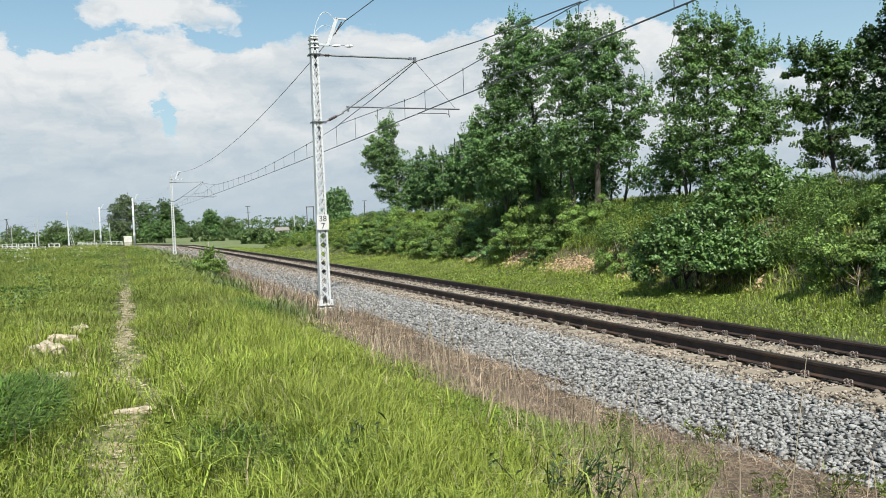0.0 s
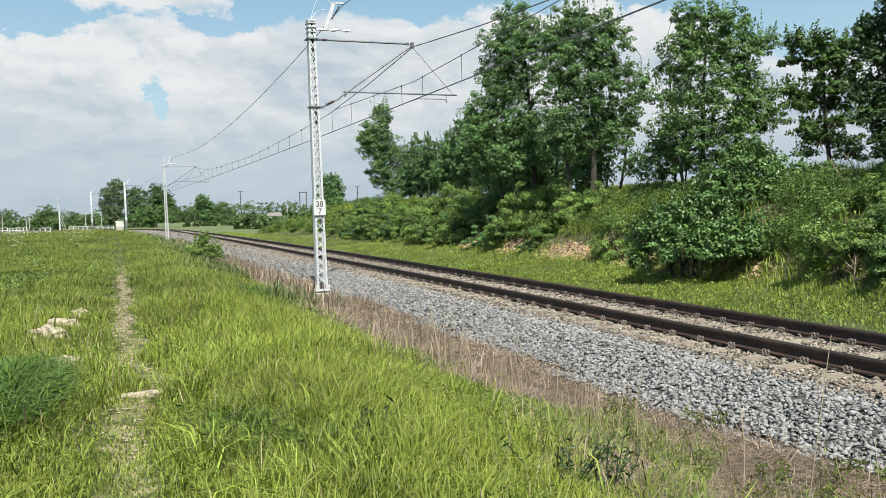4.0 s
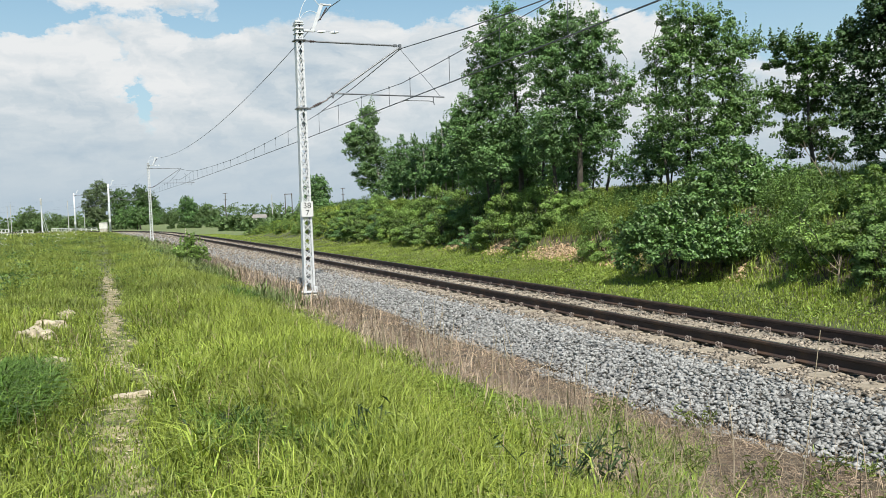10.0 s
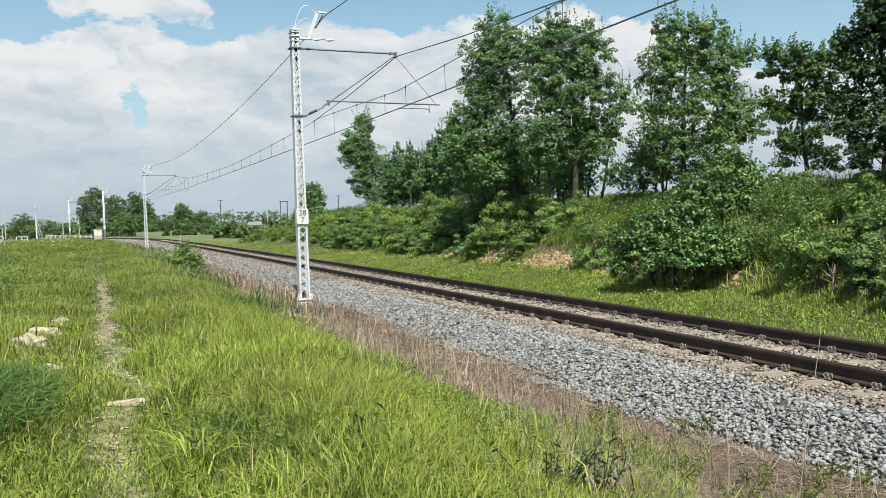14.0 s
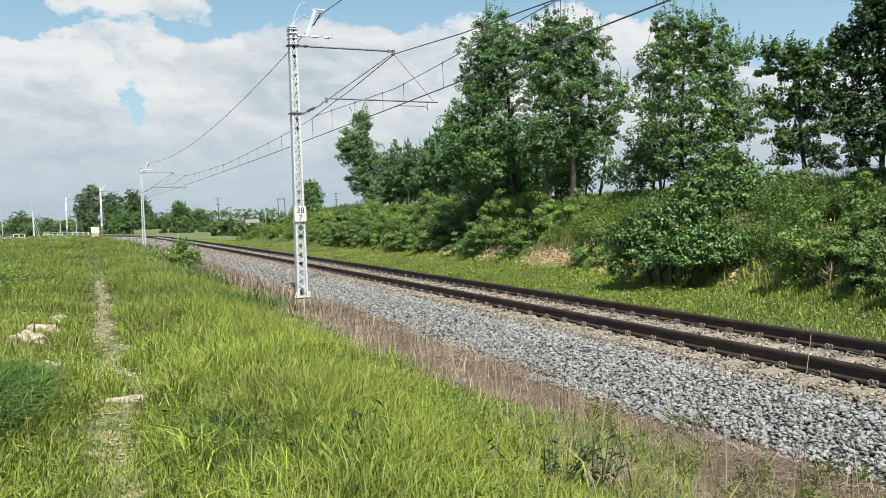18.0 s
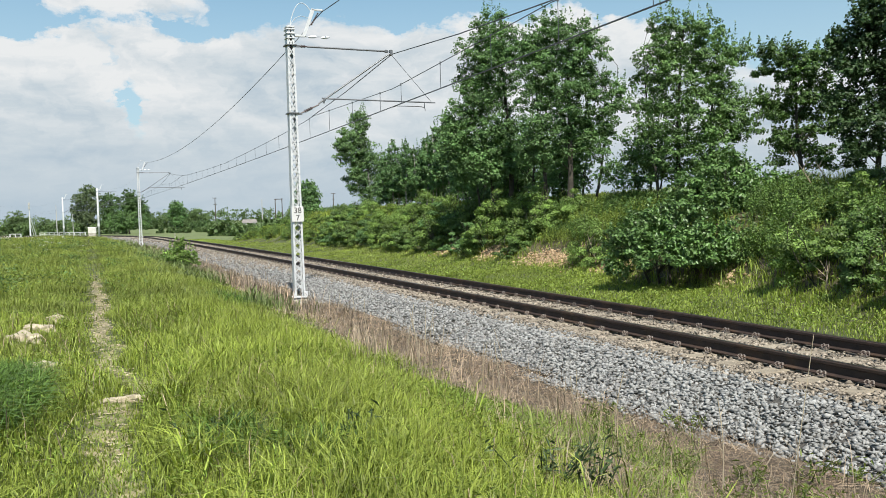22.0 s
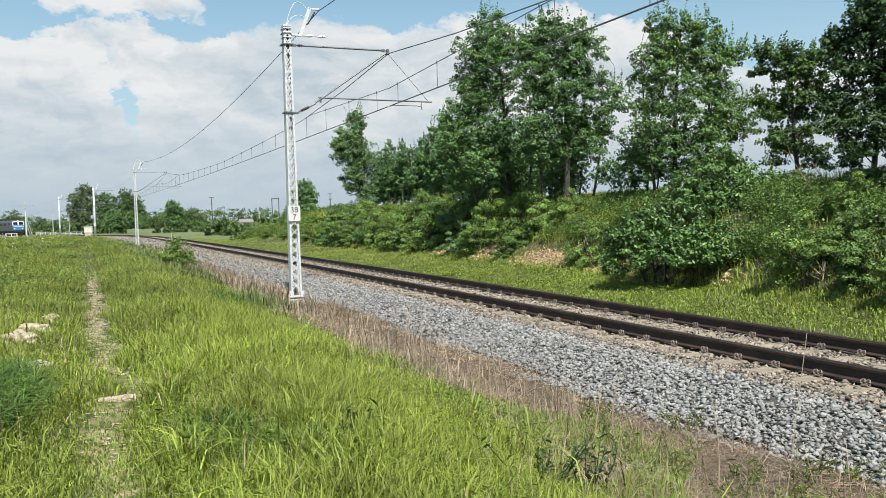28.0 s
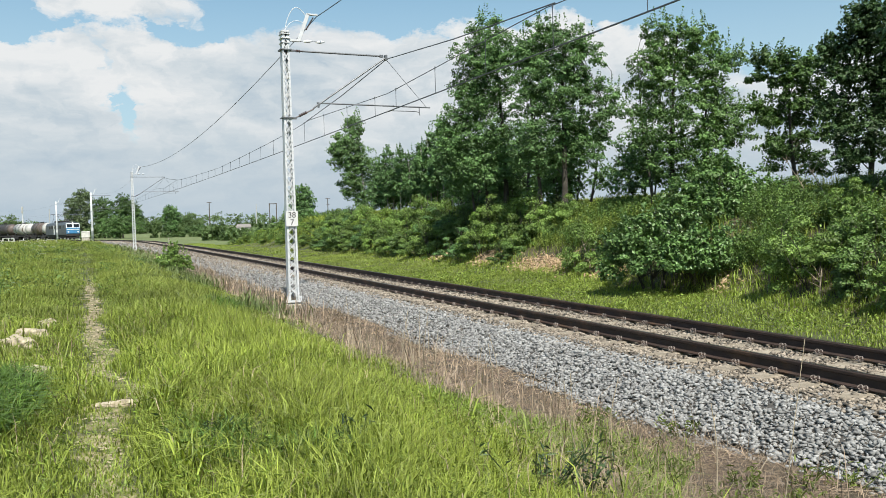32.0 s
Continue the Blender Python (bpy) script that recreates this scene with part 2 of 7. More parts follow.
class Shape:
    """Gathers simple solids into one mesh."""

    def __init__(self):
        self.v, self.f, self.n = [], [], 0

    def add(self, verts, faces):
        self.v.append(np.asarray(verts, float))
        self.f.extend([[i + self.n for i in f] for f in faces])
        self.n += len(verts)
        return self

    def box(self, c, d, m=None, taper=1.0):
        x, y, z = (k / 2 for k in d)
        v = np.array([(-x, -y, -z), (x, -y, -z), (x, y, -z), (-x, y, -z), (-x * taper, -y * taper, z), (x * taper, -y * taper, z), (x * taper, y * taper, z), (-x * taper, y * taper, z)])
        if m is not None:
            r = np.array(m.to_3x3())
            v = v @ r.T
        return self.add(v + np.array(c), [(3, 2, 1, 0), (4, 5, 6, 7), (0, 1, 5, 4), (1, 2, 6, 5), (2, 3, 7, 6), (3, 0, 4, 7)])

    def tube(self, pts, radii, n=8, cap=True):
        pts = np.asarray(pts, float)
        radii = np.broadcast_to(np.asarray(radii, float), (len(pts),))
        d = np.gradient(pts, axis=0)
        d /= np.linalg.norm(d, axis=1)[:, None] + 1e-9
        ref = np.array([0, 0, 1.0]) if abs(d[:, 2]).mean() < 0.8 else np.array([0, 1.0, 0])
        a = np.cross(d, ref)
        a /= np.linalg.norm(a, axis=1)[:, None] + 1e-9
        b = np.cross(a, d)
        ang = np.arange(n) * 2 * math.pi / n
        ring = pts[:, None] + radii[:, None, None] * (np.cos(ang)[None, :, None] * a[:, None] + np.sin(ang)[None, :, None] * b[:, None])
        faces = [(i * n + j, i * n + (j + 1) % n, (i + 1) * n + (j + 1) % n, (i + 1) * n + j) for i in range(len(pts) - 1) for j in range(n)]
        if cap:
            faces += [tuple(range(n))[::-1], tuple((len(pts) - 1) * n + j for j in range(n))]
        return self.add(ring.reshape(-1, 3), faces)

    def sweep(self, prof, s0, s1, step, base=0.0):
        """A closed profile of (u, z) swept along the track."""
        ss = np.arange(s0, s1 + step / 2, step)
        m = len(prof)
        pu, pz = np.array([q[0] for q in prof]), np.array([q[1] for q in prof])
        v = spots(ss[:, None], pu[None], pz[None] + grade(ss)[:, None] + base).reshape(-1, 3)
        faces = [(i * m + j, i * m + (j + 1) % m, (i + 1) * m + (j + 1) % m, (i + 1) * m + j) for i in range(len(ss) - 1) for j in range(m)]
        faces += [tuple(range(m))[::-1], tuple((len(ss) - 1) * m + j for j in range(m))]
        return self.add(v, faces)

    def mesh(self, name, bevel=0.0, smooth_shade=False):
        me = bpy.data.meshes.new(name)
        me.from_pydata(np.concatenate(self.v).tolist(), [], [list(f) for f in self.f])
        bm = bmesh.new()
        bm.from_mesh(me)
        if bevel:
            bmesh.ops.bevel(bm, geom=[e for e in bm.edges if e.is_manifold and e.calc_face_angle(0) > 0.6], offset=bevel, segments=1, affect="EDGES", clamp_overlap=True)
        bmesh.ops.recalc_face_normals(bm, faces=bm.faces)
        bm.to_mesh(me)
        bm.free()
        if smooth_shade:
            for pl in me.polygons:
                pl.use_smooth = True
        return me


def part(name, me, material, parent=None, label="", m=None):
    """One mesh as one object, under a thing or a part."""
    ob = new(name, me)
    if material is not None and not me.materials:
        me.materials.append(material)
    if parent is not None:
        ob.parent = parent
    if m is not None:
        ob.matrix_basis = m
    if label:
        ob["label"] = label
    return ob


def thing(name, m, label, category, group="", kind=""):
    ob = new(name)
    ob.empty_display_size = 0.2
    ob.matrix_basis = m
    return tagged(ob, label, category, group, kind)


# ---- materials ----
def material(name, base, rough=0.7, metal=0.0, vary=0.25, scale=6.0, fine=60.0, bump=0.3, bump_scale=None, second=None, second_at=(0.5, 0.62), second_scale=1.5,
             attr=None, attr_gain=0.5, through_light=0.0, object_random=0.0, zones=(), spec=0.5, tip=None):
    """A procedural surface: two scales of variation, stains, fine relief; for leaves light comes through."""
    mat = bpy.data.materials.new(name)
    mat.use_nodes = True
    nt = mat.node_tree
    N, L = nt.nodes.new, nt.links.new
    bsdf = nt.nodes["Principled BSDF"]
    geo = N("ShaderNodeNewGeometry")
    pos = geo.outputs["Position"] if object_random >= 0 and attr is not None or zones else None
    if pos is None:
        tc = N("ShaderNodeTexCoord")
        pos = tc.outputs["Object"]

    def noise_at(sc, det=4.0):
        n = N("ShaderNodeTexNoise")
        n.inputs["Scale"].default_value, n.inputs["Detail"].default_value = sc, det
        L(pos, n.inputs["Vector"])
        return n.outputs[0]

    def rgb(c):
        n = N("ShaderNodeRGB")
        n.outputs[0].default_value = (*c, 1)
        return n.outputs[0]

    def mix(fac, a, b, mode="MIX"):
        n = N("ShaderNodeMix")
        n.data_type, n.blend_type = "RGBA", mode
        for sock, v in ((0, fac), (6, a), (7, b)):
            if isinstance(v, (int, float)):
                n.inputs[sock].default_value = v
            elif isinstance(v, tuple):
                n.inputs[sock].default_value = (*v, 1)
            else:
                L(v, n.inputs[sock])
        return n.outputs[2]

    def span(x, a, b, lo=0.0, hi=1.0):
        n = N("ShaderNodeMapRange")
        n.inputs[1].default_value, n.inputs[2].default_value, n.inputs[3].default_value, n.inputs[4].default_value = a, b, lo, hi
        L(x, n.inputs[0])
        return n.outputs[0]

    def times(c, x):
        n = N("ShaderNodeVectorMath")
        n.operation = "SCALE"
        L(c, n.inputs[0])
        L(x, n.inputs["Scale"])
        return n.outputs[0]

    col = rgb(base)
    big, small = noise_at(scale), noise_at(fine)
    if second is not None:
        col = mix(span(noise_at(second_scale, 6.0), *second_at), col, rgb(second))
    for key, c, c2, sc in zones:
        a = N("ShaderNodeAttribute")
        a.attribute_name = key
        zc = mix(span(noise_at(sc, 6.0), 0.4, 0.62), rgb(c), rgb(c2))
        soft = N("ShaderNodeMath")
        soft.operation = "ADD"
        L(a.outputs["Fac"], soft.inputs[0])
        L(span(noise_at(sc * 0.7, 4.0), 0.3, 0.7, -0.35, 0.35), soft.inputs[1])
        col = mix(span(soft.outputs[0], 0.35, 0.65), col, zc)
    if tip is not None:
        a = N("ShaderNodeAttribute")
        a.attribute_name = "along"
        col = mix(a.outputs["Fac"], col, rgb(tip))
    col = times(col, span(big, 0.3, 0.7, 1 - vary, 1 + vary))
    col = times(col, span(small, 0.3, 0.7, 1 - vary * 0.7, 1 + vary * 0.7))
    if attr is not None:
        a = N("ShaderNodeAttribute")
        a.attribute_name = attr
        col = times(col, span(a.outputs["Fac"], 0, 1, 1 - attr_gain, 1 + attr_gain))
    if object_random > 0:
        oi = N("ShaderNodeObjectInfo")
        col = times(col, span(oi.outputs["Random"], 0, 1, 1 - object_random, 1 + object_random))
    L(col, bsdf.inputs["Base Color"])
    L(span(small, 0.3, 0.7, rough - 0.08, min(1.0, rough + 0.08)), bsdf.inputs["Roughness"])
    bsdf.inputs["Metallic"].default_value = metal
    bsdf.inputs["Specular IOR Level"].default_value = spec
    if bump:
        b = N("ShaderNodeBump")
        b.inputs["Strength"].default_value, b.inputs["Distance"].default_value = bump, 0.02
        L(noise_at(bump_scale or fine, 5.0), b.inputs["Height"])
        L(b.outputs[0], bsdf.inputs["Normal"])
    if through_light:
        tr = N("ShaderNodeBsdfTranslucent")
        L(mix(1.0, col, (1.25, 1.2, 0.55), "MULTIPLY"), tr.inputs["Color"])
        ms = N("ShaderNodeMixShader")
        ms.inputs[0].default_value = through_light
        L(bsdf.outputs[0], ms.inputs[1])
        L(tr.outputs[0], ms.inputs[2])
        L(ms.outputs[0], nt.nodes["Material Output"].inputs["Surface"])
    return mat


M_GROUND = material("field_soil", (0.055, 0.065, 0.02), 0.95, vary=0.3, scale=1.2, fine=25, bump=0.6, second=(0.06, 0.05, 0.025), second_at=(0.5, 0.7), second_scale=0.8,
                    zones=(("meadow", (0.125, 0.155, 0.055), (0.10, 0.13, 0.042), 0.12), ("bank", (0.092, 0.075, 0.042), (0.053, 0.055, 0.019), 2.5), ("dry", (0.125, 0.086, 0.058), (0.058, 0.046, 0.029), 3.0), ("path", (0.23, 0.205, 0.10), (0.33, 0.28, 0.165), 7.0), ("sand", (0.42, 0.30, 0.17), (0.24, 0.165, 0.09), 3.0)))
# bed sheet near black: the shade in the stones' crevices is in its colour
M_BALLAST_GAPS = material("ballast_gap_shade", (0.06, 0.056, 0.05), 0.95, vary=0.45, scale=14, fine=45, bump=1.0, bump_scale=22, second=(0.075, 0.06, 0.045), second_scale=4.0)
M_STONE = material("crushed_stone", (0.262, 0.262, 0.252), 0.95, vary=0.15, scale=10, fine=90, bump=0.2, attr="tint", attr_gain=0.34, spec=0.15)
M_STONE_DUSTY = material("dusty_stone", (0.25, 0.215, 0.172), 0.95, vary=0.15, scale=10, fine=90, bump=0.2, attr="tint", attr_gain=0.5, spec=0.1)
M_RAIL = material("rusted_rail_steel", (0.035, 0.021, 0.016), 0.7, metal=0.0, vary=0.3, scale=5, fine=80, bump=0.25, second=(0.057, 0.032, 0.019), second_scale=2.0)
M_RAIL_TOP = material("worn_rail_head", (0.106, 0.088, 0.079), 0.35, metal=0.8, vary=0.25, scale=4, fine=70, bump=0.1)
M_SLEEPER = material("dusty_concrete", (0.238, 0.202, 0.150), 0.95, vary=0.18, scale=5, fine=60, bump=0.4, second=(0.264, 0.229, 0.176), second_scale=6.0, object_random=0.12)
M_CLIP = material("rusty_clip", (0.2, 0.165, 0.14), 0.7, vary=0.3, scale=20, fine=120, bump=0.2)
M_MAST = material("pale_mast_paint", (0.563, 0.581, 0.590), 0.55, vary=0.07, scale=4, fine=50, bump=0.1, second=(0.484, 0.475, 0.440), second_at=(0.62, 0.75), second_scale=3.0)
M_DARKSTEEL = material("dark_fitting", (0.141, 0.150, 0.158), 0.5, metal=0.4, vary=0.2, scale=8, fine=60, bump=0.1)
M_INSUL = material("brown_insulator", (0.066, 0.044, 0.040), 0.25, vary=0.15, scale=8, fine=60, bump=0.0)
M_WHITEINS = material("white_insulator", (0.748, 0.766, 0.774), 0.35, vary=0.04, scale=8, fine=60, bump=0.0)
M_WIRE = material("weathered_wire", (0.106, 0.114, 0.123), 0.5, metal=0.5, vary=0.1, scale=3, fine=30, bump=0.0)
M_CONC = material("foundation_concrete", (0.44, 0.41, 0.34), 0.95, vary=0.2, scale=5, fine=40, bump=0.5, second=(0.264, 0.238, 0.185), second_scale=4.0)
M_PLATE = material("plate_enamel", (0.634, 0.634, 0.616), 0.4, vary=0.04, scale=5, fine=40, bump=0.05)
M_BLACK = material("sign_black", (0.018, 0.018, 0.018), 0.5, vary=0.1, scale=5, fine=40, bump=0.0)
M_BARK = material("grey_bark", (0.062, 0.055, 0.043), 0.95, vary=0.4, scale=6, fine=40, bump=0.8, bump_scale=25)
M_BIRCH = material("pale_bark", (0.370, 0.352, 0.308), 0.9, vary=0.3, scale=5, fine=30, bump=0.5, second=(0.106, 0.088, 0.070), second_at=(0.55, 0.62), second_scale=5.0)
M_LEAF = material("tree_leaf", (0.108, 0.202, 0.066), 0.45, vary=0.25, scale=0.8, fine=6, bump=0.0, attr="tint", attr_gain=0.55, through_light=0.14, spec=0.3)
M_LEAF_DARK = material("oak_leaf", (0.05, 0.095, 0.034), 0.45, vary=0.25, scale=0.8, fine=6, bump=0.0, attr="tint", attr_gain=0.45, through_light=0.12, spec=0.3)
M_LEAF_BUSH = material("bush_leaf", (0.15, 0.238, 0.055), 0.5, vary=0.3, scale=0.6, fine=5, bump=0.0, attr="tint", attr_gain=0.55, through_light=0.16, spec=0.3)
M_LEAF_YELLOW = material("herb_bush_leaf", (0.162, 0.24, 0.044), 0.5, vary=0.3, scale=0.6, fine=5, bump=0.0, attr="tint", attr_gain=0.5, through_light=0.22, spec=0.3)
M_LEAF_OAK = material("spreading_oak_leaf", (0.078, 0.145, 0.04), 0.45, vary=0.25, scale=0.8, fine=6, bump=0.0, attr="tint", attr_gain=0.5, through_light=0.12, spec=0.3)
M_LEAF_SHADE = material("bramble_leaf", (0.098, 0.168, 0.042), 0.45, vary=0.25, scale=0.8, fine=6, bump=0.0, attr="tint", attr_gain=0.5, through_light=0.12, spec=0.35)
M_LEAF_YOUNG = material("young_tree_leaf", (0.105, 0.195, 0.068), 0.45, vary=0.25, scale=0.8, fine=6, bump=0.0, attr="tint", attr_gain=0.55, through_light=0.14, spec=0.3)
M_LEAF_FRESH = material("fresh_tree_leaf", (0.112, 0.202, 0.062), 0.45, vary=0.25, scale=0.8, fine=6, bump=0.0, attr="tint", attr_gain=0.55, through_light=0.16, spec=0.3)
M_LEAF_HAZEL = material("hazel_leaf", (0.09, 0.168, 0.046), 0.42, vary=0.22, scale=0.8, fine=6, bump=0.0, attr="tint", attr_gain=0.5, through_light=0.12, spec=0.4)
M_NETTLE = material("tall_herb_leaf", (0.115, 0.195, 0.052), 0.55, vary=0.3, scale=0.7, fine=5, bump=0.0, attr="tint", attr_gain=0.55, through_light=0.2, spec=0.25)
M_YELLOWHERB = material("yellowish_herb_leaf", (0.185, 0.25, 0.056), 0.6, vary=0.3, scale=0.7, fine=5, bump=0.0, attr="tint", attr_gain=0.5, through_light=0.25, spec=0.2)
M_LEAF_HERBY = material("leafy_herb", (0.115, 0.19, 0.045), 0.5, vary=0.3, scale=0.6, fine=5, bump=0.0, attr="tint", attr_gain=0.55, through_light=0.18, spec=0.3)
M_MAUVE = material("grey_mauve_weed", (0.225, 0.19, 0.16), 0.8, vary=0.3, scale=0.8, fine=5, bump=0.0, attr="tint", attr_gain=0.55, through_light=0.15, spec=0.2)
M_LEAF_BIRCH = material("birch_leaf", (0.115, 0.16, 0.075), 0.55, vary=0.15, scale=0.3, fine=2, bump=0.0, attr="tint", attr_gain=0.25, through_light=0.12, spec=0.3)
M_LEAF_FARDARK = material("far_dark_leaf", (0.075, 0.135, 0.042), 0.55, vary=0.25, scale=0.3, fine=2, bump=0.0, attr="tint", attr_gain=0.4, through_light=0.12, spec=0.3)
# leaf green lightened a little: distance haze is part of this colour
M_LEAF_HAZED = material("far_hazed_leaf", (0.118, 0.182, 0.07), 0.6, vary=0.25, scale=0.15, fine=1.5, bump=0.0, attr="tint", attr_gain=0.35, through_light=0.2, spec=0.3)
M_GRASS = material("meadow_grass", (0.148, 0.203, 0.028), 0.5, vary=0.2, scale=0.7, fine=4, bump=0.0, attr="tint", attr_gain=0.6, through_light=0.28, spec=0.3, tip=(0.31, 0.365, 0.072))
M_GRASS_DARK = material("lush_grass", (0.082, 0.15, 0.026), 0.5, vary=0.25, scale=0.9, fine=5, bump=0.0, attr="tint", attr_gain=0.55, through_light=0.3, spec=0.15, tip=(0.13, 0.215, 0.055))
M_STRAW = material("dead_stalk", (0.30, 0.232, 0.165), 0.8, vary=0.3, scale=1.5, fine=8, bump=0.0, attr="tint", attr_gain=0.75, through_light=0.15, spec=0.3)
M_PALESTALK = material("pale_stalk", (0.33, 0.275, 0.195), 0.8, vary=0.25, scale=1.5, fine=8, bump=0.0, attr="tint", attr_gain=0.5, spec=0.3)
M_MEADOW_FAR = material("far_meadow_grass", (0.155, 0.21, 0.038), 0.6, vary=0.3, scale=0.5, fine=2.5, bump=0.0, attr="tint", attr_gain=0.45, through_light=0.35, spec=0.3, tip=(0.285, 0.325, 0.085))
M_WEEDY = material("grey_green_weed", (0.16, 0.205, 0.08), 0.6, vary=0.3, scale=0.8, fine=4, bump=0.0, attr="tint", attr_gain=0.45, through_light=0.3, spec=0.3)
M_LEAF_LIGHT = material("light_leaf", (0.13, 0.225, 0.08), 0.45, vary=0.2, scale=0.8, fine=6, bump=0.0, attr="tint", attr_gain=0.55, through_light=0.2, spec=0.3)
M_HERB = material("herb_leaf", (0.176, 0.251, 0.044), 0.5, vary=0.25, scale=1.2, fine=6, bump=0.0, attr="tint", attr_gain=0.55, through_light=0.28, spec=0.3)
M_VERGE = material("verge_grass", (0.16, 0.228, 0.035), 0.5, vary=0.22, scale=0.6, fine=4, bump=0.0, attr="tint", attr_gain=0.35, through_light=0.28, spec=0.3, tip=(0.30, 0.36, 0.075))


# ---- the ground: one sheet to the horizon ----
def stretched(lo, hi, step, far, growth):
    a = list(np.arange(lo, hi + step / 2, step))
    d = step
    while a[-1] < far:
        d *= growth
        a.append(a[-1] + d)
    d = step
    while a[0] > -far:
        d *= growth
        a.insert(0, a[0] - d)
    return np.array(a)


def track_coords(x, y):
    k = np.arange(0, len(TS), 8)
    kx, ky = TX[k], TY[k]
    s, u = np.empty(len(x)), np.empty(len(x))
    for a in range(0, len(x), 20000):
        xa, ya = x[a:a + 20000], y[a:a + 20000]
        i = np.argmin((xa[:, None] - kx) ** 2 + (ya[:, None] - ky) ** 2, axis=1)
        th = TH[k][i]
        dx, dy = xa - kx[i], ya - ky[i]
        s[a:a + 20000] = TS[k][i] - np.sin(th) * dx + np.cos(th) * dy
        u[a:a + 20000] = -(np.cos(th) * dx + np.sin(th) * dy)
    return s, u


def build_ground():
    xs, ys = stretched(-11, 9, 0.15, 2500, 1.09), stretched(0, 34, 0.18, 2500, 1.09)
    gx, gy = np.meshgrid(xs, ys)
    x, y = gx.ravel(), gy.ravel()
    s, u = track_coords(x, y)
    z = ground_z(s, u)
    nx, ny = len(xs), len(ys)
    i = np.arange(nx * ny).reshape(ny, nx)
    quads = np.stack([i[:-1, :-1], i[:-1, 1:], i[1:, 1:], i[1:, :-1]], -1).reshape(-1, 4)
    near = (s > -40) & (s < 110)
    dry = np.where(near, smooth(1.3, 1.6, u) * (1 - smooth(-0.6, 0.1, u - grass_u(s) + 0.3 * wave(s, u, 1.5))), 0)
    path = np.where((s > -25) & (s < 45), np.exp(-((u - path_u(s) - 0.07 * wave(s * 3, u * 3, 1.0, 2.0)) / 0.18) ** 2) * (0.72 - 0.36 * smooth(14, 26, s)) * (0.35 + 0.65 * smooth(-2.2, -0.8, s)), 0)
    sand = sand_at(s, u)
    bank = np.where(s < 75, (1 - 0.85 * smooth(23, 28, s)) * smooth(0.1, -0.3, u - foot_u(s)) * (1 - smooth(-9.4, -10.6, u)), 0)
    meadow = smooth(70, 100, np.hypot(x, y))
    me = mesh_np("ground", np.stack([x, y, z], -1), quads, {"dry": dry, "path": path, "sand": sand, "meadow": meadow, "bank": bank}, True)
    tagged(part("ground", me, M_GROUND), "uneven grassy field with a trodden path and bare sandy bank", "ground", kind="structure")


build_ground()


# ---- the track ----
def build_trackbed():
    prof = [(-3.2, -0.60), (-2.55, -0.16), (-2.1, -0.045), (-0.75, -0.035), (0.45, -0.045), (0.95, -0.10), (1.70, -0.39), (1.76, -0.75)]
    ss = np.concatenate([np.arange(-16, 60, 0.25), np.arange(60, 1000, 2.5)])
    uu = np.concatenate([np.linspace(a[0], b[0], 6, endpoint=False) for a, b in zip(prof, prof[1:])] + [[prof[-1][0]]])
    zz = np.interp(uu, [q[0] for q in prof], [q[1] for q in prof])
    z = zz[None] + grade(ss)[:, None] + 0.018 * wave(ss[:, None] * 6, uu[None] * 6)
    v = spots(ss[:, None], uu[None], z).reshape(-1, 3)
    m = len(uu)
    i = np.arange(len(v)).reshape(len(ss), m)
    quads = np.stack([i[:-1, :-1], i[1:, :-1], i[1:, 1:], i[:-1, 1:]], -1).reshape(-1, 4)
    bed = part("trackbed", mesh_np("trackbed", v, quads, None, True), M_BALLAST_GAPS)
    tagged(bed, "ballast bed under the railway track, coloured dark as the shaded gaps between stones", "trackbed", kind="structure")


build_trackbed()


def stones_mesh(name, c, r, rng, flat=np.array([1.0, 1.0, 1.0])):
    """Angular stones: one squashed octahedron with shifted corners each."""
    n = len(c)
    o = np.array([(1, 0, 0), (0, 1, 0), (-1, 0, 0), (0, -1, 0), (0, 0, 1), (0, 0, -1)], float)
    f = np.array([(0, 1, 4), (1, 2, 4), (2, 3, 4), (3, 0, 4), (1, 0, 5), (2, 1, 5), (3, 2, 5), (0, 3, 5)])
    v = o[None] * rng.uniform(0.5, 1.3, (n, 6, 1)) + rng.normal(0, 0.30, (n, 6, 3))
    a, b = rng.uniform(0, 6.28, n), rng.normal(0, 0.6, n) * flat[2]
    ca, sa, cb, sb = np.cos(a), np.sin(a), np.cos(b), np.sin(b)
    v = v * np.array([1.25, 0.75, 0.62]) * flat
    x, y, z = v[..., 0], v[..., 1], v[..., 2]
    y, z = y * cb[:, None] - z * sb[:, None], y * sb[:, None] + z * cb[:, None]
    x, y = x * ca[:, None] - y * sa[:, None], x * sa[:, None] + y * ca[:, None]
    v = np.stack([x, y, z], -1) * r[:, None, None] + c[:, None]
    tris = (f[None] + (np.arange(n) * 6)[:, None, None]).reshape(-1, 3)
    return mesh_np(name, v.reshape(-1, 3), tris, {"tint": np.repeat(rng.uniform(0, 1, n), 6)})


def bed_z(u):
    return np.interp(u, [-2.55, -2.1, -0.75, 0.45, 0.95, 1.78, 2.1], [-0.16, -0.045, -0.035, -0.045, -0.10, -0.41, -0.44])


